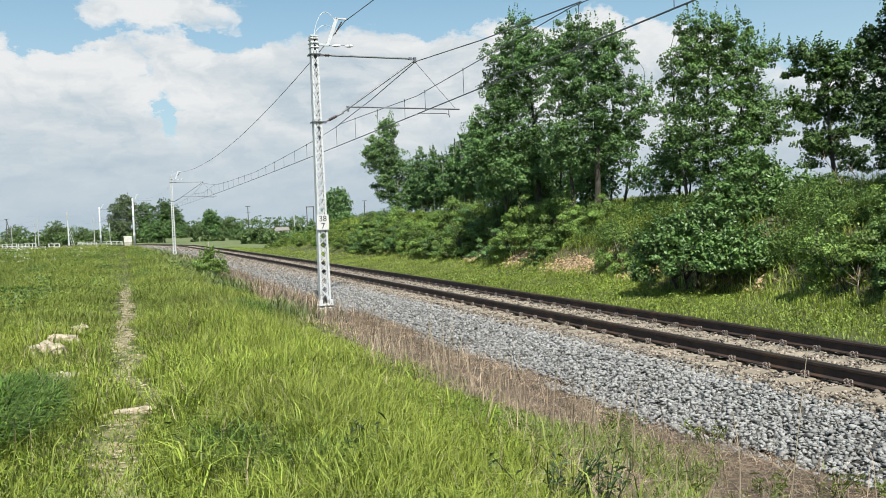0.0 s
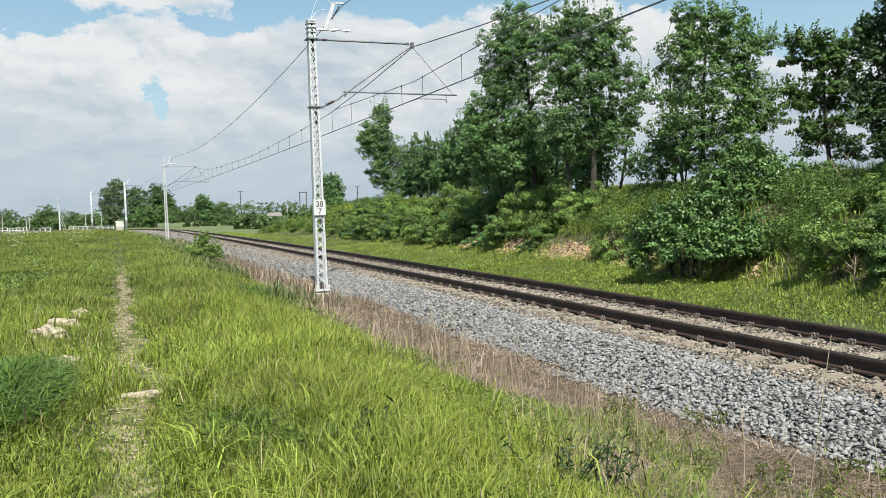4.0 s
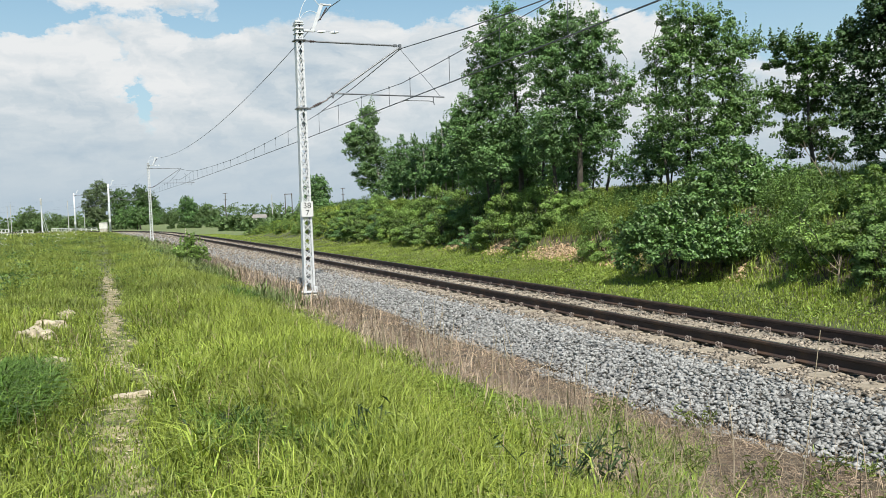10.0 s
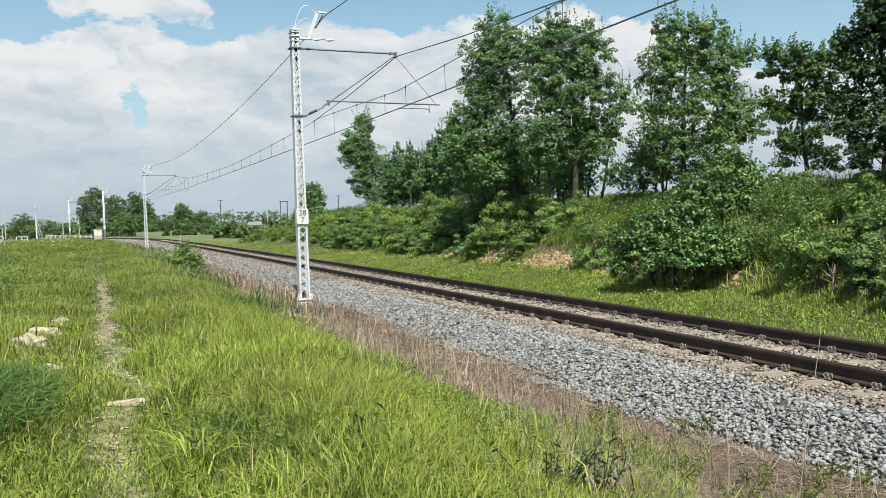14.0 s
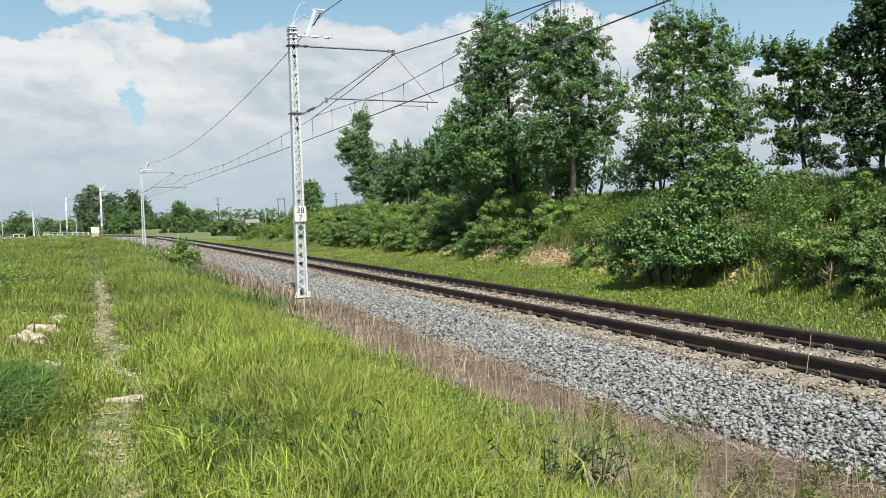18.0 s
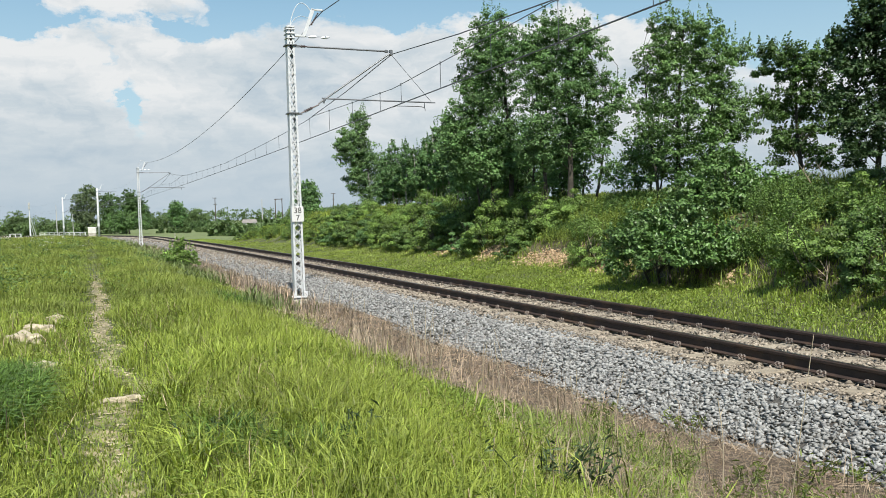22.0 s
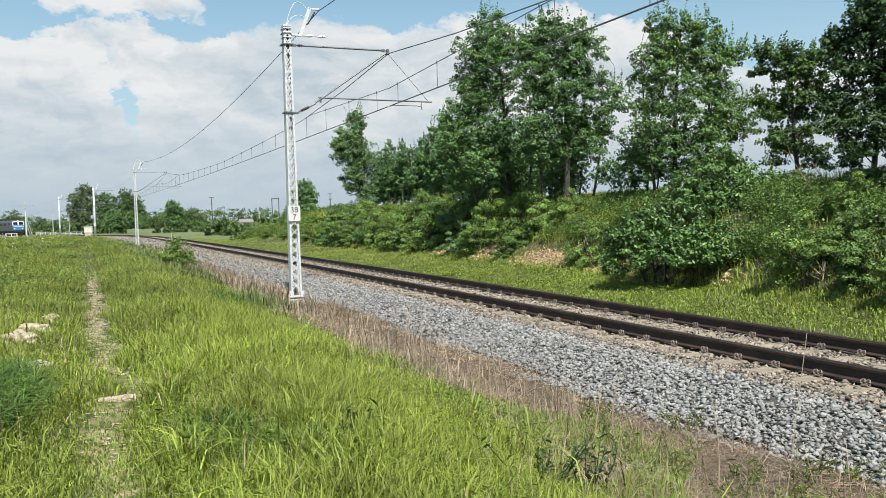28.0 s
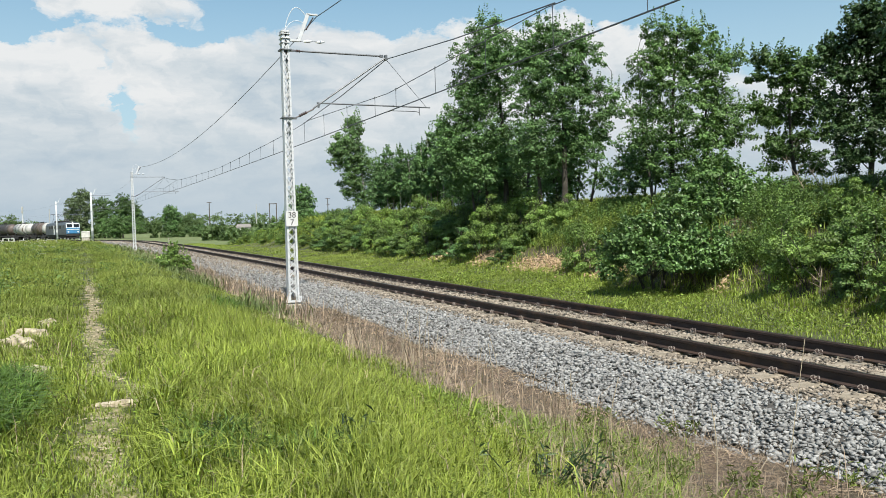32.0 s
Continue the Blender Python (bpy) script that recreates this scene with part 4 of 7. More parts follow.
def bush_mesh_parts(seed, r, h, n_clump, leaves, leaf_size, leafy, stems=7, low=0.0):
    rng = np.random.default_rng(seed)
    d = unit(np.abs(rng.normal(0, 1, (n_clump, 3))) * np.where(rng.uniform(0, 1, (n_clump, 3)) < 0.5, -1, 1))
    d[:, 2] = np.where(rng.uniform(0, 1, n_clump) < 0.72, np.abs(d[:, 2]), -0.35 * np.abs(d[:, 2]))
    k = 0.55 + 0.5 * rng.uniform(0, 1, (n_clump, 1)) ** 0.7
    lump = 1 + 0.22 * np.sin(3 * np.arctan2(d[:, 1], d[:, 0]) + seed)[:, None]
    c = d * k * lump * np.array([r, r, h])
    cr = rng.uniform(0.20, 0.42, n_clump) * (r / 1.3)
    q = unit(rng.normal(0, 1, (n_clump, leaves, 3)))
    q[..., 2] = np.abs(q[..., 2]) * np.where(rng.uniform(0, 1, (n_clump, leaves)) < 0.78, 1, -0.6)
    p = q * rng.uniform(0, 1, (n_clump, leaves, 1)) ** 0.4 * cr[:, None, None] * np.array([1, 1, 0.7]) + c[:, None]
    p, q = p.reshape(-1, 3), (1.4 * q + 0.3 * d[:, None]).reshape(-1, 3)
    tone = np.repeat(rng.normal(0, 0.18, n_clump), leaves)
    k = p[:, 2] > -0.28 * h + low * smooth(0.45 * r, r, np.hypot(p[:, 0], p[:, 1]))
    p, q, tone = p[k], q[k], tone[k]
    # long shoots that stand out of the outline
    sh = Shape()
    extra = []
    for i in range(stems):
        a = rng.uniform(0, 6.28)
        e = np.array([math.cos(a) * r * rng.uniform(0.3, 0.95), math.sin(a) * r * rng.uniform(0.3, 0.95), h * rng.uniform(0.85, 1.28)])
        b0 = np.array([e[0] * 0.2, e[1] * 0.2, -0.08])
        limb(sh, b0, e, 0.018, 0.005, rng, 0.15)
        kk = rng.uniform(0.45, 1.02, 26)[:, None]
        extra.append(b0 + (e - b0) * kk + rng.normal(0, 0.07, (26, 3)))
    p, q = np.concatenate([p] + extra), np.concatenate([q, np.tile([[0, 0, 0.3]], (26 * stems, 1))])
    return sh.mesh("branchwork", smooth_shade=True), leaf_mesh("foliage", p, leaf_size * rng.uniform(0.7, 1.35, len(p)), rng, up=0.6, bias=q * 1.1, tint=np.clip(0.5 + np.concatenate([tone, np.full(len(p) - len(tone), 0.1)]) + rng.normal(0, 0.18, len(p)), 0, 1))


def bush(seed, r, h, label, n_clump=46, leaves=210, leaf_size=0.088, leafy=M_LEAF_BUSH, group="bushes on the bank", low=0.0):
    ob = thing("bush", Matrix(), label, "bush", group)
    st, fo = bush_mesh_parts(seed, r, h, n_clump, leaves, leaf_size, leafy, low=low)
    part("branchwork", st, M_BARK, ob)["kind"] = "stuff"
    part("foliage", fo, leafy, ob)["kind"] = "stuff"
    return ob


def blade_mesh(name, base, h, w, lean, rng, segs=2, tint=None):
    """Grass blades: each bends over to its own side."""
    n = len(base)
    a = rng.uniform(0, 6.283, n)
    side = np.stack([np.cos(a), np.sin(a), 0 * a], -1)
    a2 = a + 1.57 + rng.normal(0, 0.5, n)
    fwd = np.stack([np.cos(a2), np.sin(a2), 0 * a], -1)
    up = np.array([0, 0, 1.0])
    hw = (w / 2)[:, None]
    hh, ll = h[:, None], (lean * h)[:, None]
    t = rng.uniform(0, 1, n) if tint is None else tint
    if segs == 2:
        mid = base + up * hh * 0.62 + fwd * ll * 0.32
        tip = base + up * hh * (1.0 - 0.28 * np.clip(lean, 0, 1.6))[:, None] + fwd * ll
        v = np.stack([base - side * hw, base + side * hw, mid + side * hw * 0.75, mid - side * hw * 0.75, tip], 1).reshape(-1, 3)
        i = (np.arange(n) * 5)[:, None]
        tris = np.concatenate([i + np.array([[0, 1, 2]]), i + np.array([[0, 2, 3]]), i + np.array([[3, 2, 4]])])
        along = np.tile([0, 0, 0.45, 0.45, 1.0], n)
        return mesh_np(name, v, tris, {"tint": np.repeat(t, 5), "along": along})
    tip = base + up * hh + fwd * ll
    v = np.stack([base - side * hw, base + side * hw, tip], 1).reshape(-1, 3)
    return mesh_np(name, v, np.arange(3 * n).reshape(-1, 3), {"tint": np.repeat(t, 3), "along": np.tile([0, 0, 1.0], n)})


# ---- trees on the bank ----
YOUNG = "slender young deciduous tree with pale bark on the bank"
tree("tree", 48.9, -10.9, [(-0.83, 6.3, 0.56, 0.89), (-1.27, 5.28, 0.97, 0.89), (-1.87, 4.3, 0.72, 1.01), (-0.72, 3.86, 1.13, 1.21), (-0.98, 2.27, 1.05, 1.13), (-0.13, 1.24, 0.89, 1.01), (0.65, 2.6, 0.64, 1.41)], [(0, 0, -0.9, 6.7, 0.07), (0.9, 0.4, 0.3, 4.0, 0.06)], 46, 0.105, 42,
     "tall slender light-green deciduous tree at the edge of the grove", leafy=M_LEAF_LIGHT, bark=M_BIRCH, seed=11, group="trees on the bank", clump_r=0.36)
for _i, (_s, _u, _h, _w) in enumerate(((44, -10.0, 3.4, 0.55), (42.5, -10.0, 4.2, 0.5), (41, -10.25, 3.9, 0.53), (39.5, -10.35, 3.45, 0.46), (38, -10.4, 3.95, 0.53), (36.5, -10.35, 4.35, 0.54), (35, -10.4, 4.9, 0.55), (33.5, -10.3, 4.2, 0.5), (32.3, -10.4, 3.5, 0.48), (31, -10.45, 2.9, 0.48), (29.6, -10.5, 2.6, 0.46), (45, -11.35, 3.5, 0.53), (43, -12.1, 3.3, 0.52), (40, -12.35, 3.4, 0.53))):
    tree("tree", _s, _u, [(0.05, _h - 0.55, _w * 0.55, 0.6), (0.0, _h - 1.3, _w * 0.95, 0.7), (0.1, _h - 2.1, _w * 1.05, 0.7), (-0.05, max(1.5, _h - 2.9), _w * 0.9, 0.5)], [(0, 0, 0.12 * (-1) ** _i, _h - 0.1, 0.045), (0.25, 0.3, 0.25, _h * 0.7, 0.03)], 40, 0.115, 42, YOUNG, leafy=M_LEAF_YOUNG, bark=M_BIRCH, seed=20 + _i, group="young trees on the bank", clump_r=0.30)
tree("tree", 24.9, -8.9, [(-0.78, 8.1, 0.64, 0.69), (-1.05, 7.22, 0.88, 0.73), (-0.21, 6.83, 0.93, 0.93), (-1.45, 6.15, 0.64, 0.69), (-1.6, 5.07, 0.81, 0.69), (-0.74, 5.4, 0.93, 0.93), (-2.24, 4.12, 0.69, 0.69), (-2.39, 3.04, 0.64, 0.81), (-1.4, 3.49, 0.93, 0.93), (-0.3, 3.94, 0.93, 0.93), (-2.06, 1.93, 0.64, 0.69), (-1.08, 2.2, 0.88, 0.7), (0.03, 2.6, 0.69, 0.7)],
     [(0, 0, -0.3, 7.9, 0.13), (-0.7, 0.4, -0.7, 6.0, 0.09), (0.8, -0.3, 0.2, 5.5, 0.08), (-1.3, 0.5, -0.6, 4.0, 0.06)], 46, 0.088, 52, "tall bushy deciduous tree with several dark trunks", seed=31, group="trees on the bank", clump_r=0.33)
tree("tree", 20.6, -9.0, [(-0.58, 7.1, 0.61, 0.57), (-1.14, 6.5, 0.72, 0.61), (0.16, 6.67, 0.72, 0.61), (0.9, 6.33, 0.57, 0.5), (-0.51, 5.74, 0.94, 0.72), (0.66, 5.48, 0.78, 0.61), (-1.08, 4.79, 0.72, 0.72), (-0.01, 4.54, 0.94, 0.72), (1.19, 4.82, 0.57, 0.44), (-0.68, 3.6, 0.94, 0.72), (0.51, 3.45, 0.72, 0.57), (-1.25, 2.54, 0.65, 0.72), (-0.17, 2.39, 0.72, 0.61), (0.91, 2.47, 0.5, 0.39), (1.37, 3.63, 0.5, 0.39), (1.82, 4.16, 0.44, 0.35), (1.68, 3.09, 0.39, 0.35), (2.09, 4.68, 0.3, 0.26), (1.54, 1.58, 0.5, 0.35)],
     [(0, 0, 0.2, 7.0, 0.13), (-0.8, 0.3, -0.3, 5.5, 0.09), (1.0, 0.5, 0.9, 4.6, 0.06)], 46, 0.086, 52, "large dense deciduous tree with dark trunks on the bank", seed=32, group="trees on the bank", clump_r=0.31)
tree("tree", 15.6, -10.0, [(-0.07, 5.8, 0.57, 0.49), (1.13, 5.55, 0.49, 0.38), (0.48, 5.17, 0.81, 0.53), (1.96, 4.93, 0.62, 0.38), (-0.46, 4.83, 0.62, 0.53), (1.12, 4.59, 0.81, 0.49), (2.0, 3.2, 0.55, 0.35), (2.4, 2.4, 0.5, 0.3), (0.08, 4.07, 0.76, 0.53), (-0.85, 4.1, 0.45, 0.34), (1.29, 3.75, 0.72, 0.43), (-1.05, 3.27, 0.43, 0.3), (-0.21, 3.15, 0.53, 0.43), (0.62, 3.03, 0.62, 0.53), (1.64, 2.9, 0.49, 0.3), (-1.07, 2.34, 0.43, 0.34), (-0.14, 2.13, 0.62, 0.49), (0.79, 2.09, 0.62, 0.43), (1.91, 2.15, 0.49, 0.26), (-1.09, 1.41, 0.53, 0.38), (-0.25, 1.2, 0.62, 0.49), (0.59, 1.17, 0.62, 0.49), (1.5, 2.45, 0.6, 0.4), (1.45, 1.5, 0.6, 0.45)],
     [(0, 0, 0.4, 5.9, 0.10), (-0.5, 0.2, -0.4, 4.6, 0.06), (1.1, 0.3, 0.5, 5.0, 0.07)], 46, 0.080, 60, "deciduous tree with a tangled crown and pale dead twigs", leafy=M_LEAF_FRESH, seed=33, group="trees on the bank", clump_r=0.27)
tree("tree", 14.0, -14.0, [(-0.63, 4.55, 0.49, 0.25), (-1.1, 4.5, 0.23, 0.17), (-0.08, 4.26, 0.53, 0.28), (0.48, 4.28, 0.49, 0.21), (-0.64, 4.0, 0.63, 0.28), (0.19, 3.79, 0.63, 0.25), (0.75, 3.58, 0.44, 0.21), (-1.4, 3.0, 0.38, 0.17), (-0.85, 2.89, 0.44, 0.25), (-0.28, 3.06, 0.38, 0.25), (0.37, 3.04, 0.49, 0.25), (0.92, 2.74, 0.34, 0.21), (-1.13, 2.44, 0.38, 0.17), (-0.48, 2.51, 0.38, 0.21), (0.27, 2.48, 0.53, 0.25), (1.01, 2.08, 0.3, 0.21), (-0.12, 1.84, 0.53, 0.17), (0.63, 1.91, 0.38, 0.21), (-0.87, 1.59, 0.34, 0.13), (-0.49, 1.39, 0.49, 0.21), (0.25, 1.27, 0.63, 0.25), (-0.88, 0.89, 0.27, 0.15), (0.62, 0.79, 0.49, 0.17)],
     [(0, 0, -0.25, 4.5, 0.085)], 38, 0.092, 84, "dark oak with a spreading crown and a bare lower trunk", leafy=M_LEAF_OAK, seed=34, group="trees on the bank", clump_r=0.24)
tree("tree", 10.9, -13.7, [(-0.34, 5.13, 0.56, 0.47), (-1.01, 4.34, 0.27, 0.22), (-0.68, 4.41, 0.47, 0.34), (-0.18, 4.39, 0.64, 0.47), (-1.17, 4.09, 0.22, 0.15), (-0.6, 3.83, 0.56, 0.3), (-0.93, 3.42, 0.39, 0.19), (-0.19, 3.32, 0.64, 0.34), (-0.61, 2.83, 0.56, 0.27), (-1.19, 2.44, 0.39, 0.22), (-0.53, 2.25, 0.56, 0.3), (-1.03, 1.85, 0.39, 0.22), (-0.37, 1.66, 0.56, 0.3), (-0.88, 1.26, 0.39, 0.22), (-0.3, 1.08, 0.56, 0.22), (-1.21, 0.86, 0.27, 0.12), (-0.72, 0.68, 0.3, 0.14), (0.48, 4.53, 0.64, 0.93), (0.47, 3.05, 0.64, 0.76), (0.46, 1.72, 0.56, 0.64), (1.5, 3.0, 1.0, 1.0), (1.4, 4.8, 1.0, 0.9)],
     [(0, 0, 0.4, 5.4, 0.09)], 38, 0.092, 84, "dark oak with a leaning trunk at the field's edge", leafy=M_LEAF_DARK, seed=35, group="trees on the bank", clump_r=0.24)
tree("tree", 6.0, -14.5, [(0.0, 5.4, 1.3, 1.2), (0.8, 3.8, 1.5, 1.3), (-0.8, 3.6, 1.2, 1.2), (0, 2.3, 1.4, 0.8)], [(0, 0, 0.3, 5.9, 0.13)], 30, 0.13, 22, "dark oak with a broad leafy crown, unseen beside the view", leafy=M_LEAF_DARK, seed=36, group="trees on the bank")
# two oaks added just outside the view to shade the bank top
tree("tree", 5.5, -11.3, [(0.0, 5.6, 1.6, 1.3), (0.9, 4.4, 1.7, 1.4), (-0.5, 4.2, 1.4, 1.2), (0.4, 3.2, 1.6, 0.8)], [(0, 0, 0.2, 6.0, 0.12)], 30, 0.13, 24, "dark oak with a broad leafy crown, unseen beside the view", leafy=M_LEAF_DARK, seed=37, group="trees on the bank", at=(12.5, 18.6, 2.35))
tree("tree", 3.5, -10.2, [(0.0, 8.2, 1.8, 1.4), (0.9, 6.8, 1.9, 1.4), (-0.5, 6.6, 1.6, 1.2), (0.3, 5.4, 1.7, 0.9)], [(0, 0, 0.2, 8.6, 0.15)], 30, 0.13, 24, "tall dark oak with a broad leafy crown, unseen shade caster", leafy=M_LEAF_DARK, seed=38, group="trees on the bank", at=(12.5, 16.6, 2.3))
# undergrowth between the trunks
for _i, (_s, _u, _r) in enumerate(((31.0, -11.8, 1.2), (33.6, -12.4, 1.3), (36.2, -12.0, 1.2), (38.8, -12.2, 1.2), (28.6, -12.0, 1.2), (41.5, -12.4, 1.2), (25.0, -11.5, 1.2), (18.0, -10.8, 0.75), (22.8, -10.6, 1.2), (26.8, -10.2, 1.3), (29.5, -10.5, 1.3), (44.5, -11.5, 1.2))):
    tree("tree", _s, _u, [(0, 1.5, _r, 1.1), (0.4, 2.6, _r * 0.7, 0.9), (-0.5, 0.8, _r, 0.7)], [(0, 0, 0.2, 3.0, 0.05), (0.4, 0.3, 0.4, 2.5, 0.04), (-0.4, -0.2, -0.3, 2.4, 0.035)], 28, 0.125, 18, "shaded young undergrowth tree among the trunks", seed=50 + _i, group="young trees on the bank")

# ---- bushes on the bank ----
BUSHES = [bush(70, 1.35, 1.7, "dense leafy green bush on the bank"), bush(71, 1.2, 1.5, "rounded yellow-green bush with upright shoots", leafy=M_LEAF_YELLOW), bush(72, 1.5, 1.9, "broad overgrown bush with long shoots"),
          bush(73, 1.05, 1.25, "low spreading green bush on the slope"), bush(74, 1.3, 1.6, "dark green bush overhanging the verge", leafy=M_LEAF, low=0.75)]
BUSHES.append(bush(75, 1.1, 1.35, "dark-leaved bramble bush hanging over the verge, reused for shaded ridge grass", 46, 210, 0.09, M_LEAF_SHADE, low=0.6))


def herb_clump(seed, r, h, n, leafy, label, leaf=0.085):
    """Tall upright herbs: stems with drooping leaves set all along them."""
    rng = np.random.default_rng(seed)
    ob = thing("herb_clump", Matrix(), label, "herbs", "tall herbs on the bank")
    a, q = rng.uniform(0, 6.283, n), np.sqrt(rng.uniform(0, 1, n)) * r
    b0 = np.stack([np.cos(a) * q, np.sin(a) * q, np.full(n, -0.1)], -1)
    hh = h * rng.uniform(0.55, 1.15, n) * (1 - 0.25 * q / r)
    e = b0 + np.stack([np.cos(a) * 0.12 + rng.normal(0, 0.10, n), np.sin(a) * 0.12 + rng.normal(0, 0.10, n), hh], -1)
    sh = Shape()
    for i in range(0, n, 2):
        sh.tube([b0[i], (b0[i] + e[i]) / 2 + rng.normal(0, 0.02, 3), e[i]], [0.008, 0.006, 0.003], 4, cap=False)
    part("stalkwork", sh.mesh("stalkwork"), leafy, ob)["kind"] = "stuff"
    k = np.linspace(0.18, 1.0, 22)[None, :, None]
    turn = rng.uniform(0, 6.283, (n, 22))
    out = np.stack([np.cos(turn), np.sin(turn), -0.25 + 0 * turn], -1)
    p = b0[:, None] + (e - b0)[:, None] * k + out * 0.065 * (1.25 - k)
    p = p.reshape(-1, 3)
    part("foliage", leaf_mesh("foliage", p, leaf * rng.uniform(0.6, 1.3, len(p)), rng, 0.9, 0.45, bias=0.5 * out.reshape(-1, 3)), leafy, ob)["kind"] = "stuff"
    return ob


HERBS = [herb_clump(171, 0.55, 1.0, 60, M_NETTLE, "tall dark-green nettle-like herbs on the slope"), herb_clump(172, 0.6, 0.85, 60, M_YELLOWHERB, "tall yellow-green herbs on the grassy slope", 0.07),
         herb_clump(173, 0.5, 1.15, 46, M_LEAF_HERBY, "upright leafy green herbs among the bushes", 0.10)]
_rng = np.random.default_rng(9)
_first = set()


def set_plant(kinds, i, s, u, dz, scale, tall=1.0):
    """One more plant of a kind on the bank; the first one is the model itself."""
    m = Matrix.Translation(spot(s, u, float(ground_z(s, u)) + dz)) @ pose(0, 0, 0, 0, 0, float(_rng.uniform(0, 360)))
    if (id(kinds), i) in _first:
        ob = copy_thing(kinds[i], m)
    else:
        _first.add((id(kinds), i))
        ob = kinds[i]
        ob.matrix_basis = m
    ob.scale = (scale, scale, scale * tall)


for _s in np.arange(-1.0, 82.0, 1.3):
    for _row, (_u, _k) in enumerate(((-0.62, 0.66), (-1.85, 0.72), (-3.0, 0.58))):
        s_ = float(_s + _rng.uniform(-0.45, 0.45) + 0.6 * _row)
        u_ = float(foot_u(s_)) + _u + float(_rng.uniform(-0.2, 0.2))
        _k *= float(_rng.uniform(0.70, 1.22))
        tall_ = float(_rng.uniform(0.85, 1.2))
        bare = max(k * math.exp(-((s_ - c) / (w + 0.25)) ** 2) for c, w, k in SAND)
        if _row == 0 and bare > 0.4:
            u_, _k = u_ - 0.75, _k * 0.72
        if _row == 2 and (_rng.uniform() < 0.3 or s_ > 30.0):
            continue
        i_ = (0, 0, 2, 3, 5, 4)[int(_rng.integers(0, 6))] if _row == 0 else (0, 0, 1, 2, 3, 5)[int(_rng.integers(0, 6))]
        if 7.0 < s_ < 12.6 and u_ > -8.6:
            continue                                    # the hazels stand here
        if s_ < 7.6 and (_row > 0 or _rng.uniform() < 0.35):
            continue                                    # tall herbs instead
        if 13.2 < s_ < 19.5 and (_row > 0 or bare > 0.3):
            continue
        if 19.5 < s_ < 28.0 and _row == 0:
            i_, _k = (0, 5, 4)[int(_rng.integers(0, 3))], _k * 1.15
        if s_ > 28.0:
            i_ = (0, 5, 4, 2, 1)[int(_rng.integers(0, 5))]
            _k *= 1.22
            tall_ *= 0.92
        if s_ > 50.0:
            if _rng.uniform() < 0.45:
                continue
            i_, _k = (3, 1, 0)[int(_rng.integers(0, 3))], _k * 0.62
        set_plant(BUSHES, i_, s_, u_, -(0.05, 0.12)[_row == 0], _k, tall_)
# tall herbs on the open parts of the slope
for s0, s1, u0, u1, n, mix in ((1.5, 8.5, -0.9, -3.3, 70, (0, 0, 0, 2, 1)), (12.8, 19.8, -1.3, -4.6, 84, (1, 1, 2, 0)), (7.6, 12.5, -2.4, -4.0, 34, (0, 2, 0)), (19.5, 34.0, -1.2, -3.4, 54, (0, 1, 2)), (46.0, 78.0, -0.8, -4.5, 40, (1, 0, 2))):
    for _ in range(n):
        s_ = float(_rng.uniform(s0, s1))
        u_ = float(foot_u(s_)) + float(_rng.uniform(u1, u0))
        set_plant(HERBS, mix[int(_rng.integers(0, len(mix)))], s_, u_, 0.0, float(_rng.uniform(0.65, 1.05)) * (0.8 if 12.8 < s_ < 19.8 else 0.78 if s_ < 12.8 else 1.0), float(_rng.uniform(0.8, 1.15)))
# a few bushes stand out of the herbs
for s_, u_, i_, k_ in ((4.3, -5.3, 5, 0.62), (5.0, -6.2, 5, 0.60), (3.0, -5.4, 5, 0.62), (6.3, -7.4, 3, 0.6), (13.3, -6.3, 0, 0.5), (19.2, -8.4, 0, 0.6)):
    set_plant(BUSHES, i_, s_, u_, -0.05, k_)
# low dark-leaved bushes added on the ridge, for grass in the oaks' shade
for _i, (_s, _u, _k) in enumerate(((11.3, -10.9, 0.62), (9.6, -11.6, 0.55), (8.2, -10.8, 0.6), (6.6, -11.3, 0.62), (4.8, -10.9, 0.6), (10.4, -12.6, 0.5), (7.4, -12.8, 0.5), (9.0, -13.4, 0.55), (5.9, -12.6, 0.55))):
    set_plant(BUSHES, 5, _s, _u, -0.05, _k * 1.3, 0.62)
# hazels: one hangs over the hollow at the foot of the bank, one stands above it
tree("bush", 10.0, -6.0, [(-1.86, 0.98, 0.46, 0.36, -0.5), (-1.17, 1.25, 0.57, 0.45, -0.2), (-0.39, 1.42, 0.60, 0.48, 0.0), (-1.5, 0.66, 0.42, 0.26, -0.9), (-0.9, 0.80, 0.6, 0.34, -0.9), (-0.05, 0.92, 0.6, 0.42, -0.7), (0.34, 0.70, 0.40, 0.26, -0.9), (-0.41, 0.72, 0.5, 0.26, -1.0), (0.79, 0.85, 0.43, 0.42, -0.4), (-0.6, 1.1, 0.8, 0.5, 0.6), (-2.0, 0.45, 0.32, 0.26, -0.5), (0.75, 0.4, 0.36, 0.3, -0.6)],
     [(-1.0, 0.5, -0.6, 1.3, 0.03), (-0.5, 0.4, 0.0, 1.7, 0.03), (0.0, 0.5, 0.4, 1.4, 0.03), (-0.8, 0.3, -0.2, 1.2, 0.025)], 34, 0.088, 80, "dark broad-leaved hazel bush hanging over a shaded hollow", "bush", M_LEAF_HAZEL, M_BARK, 79, "bushes on the bank", clump_r=0.27, depth=0.9)
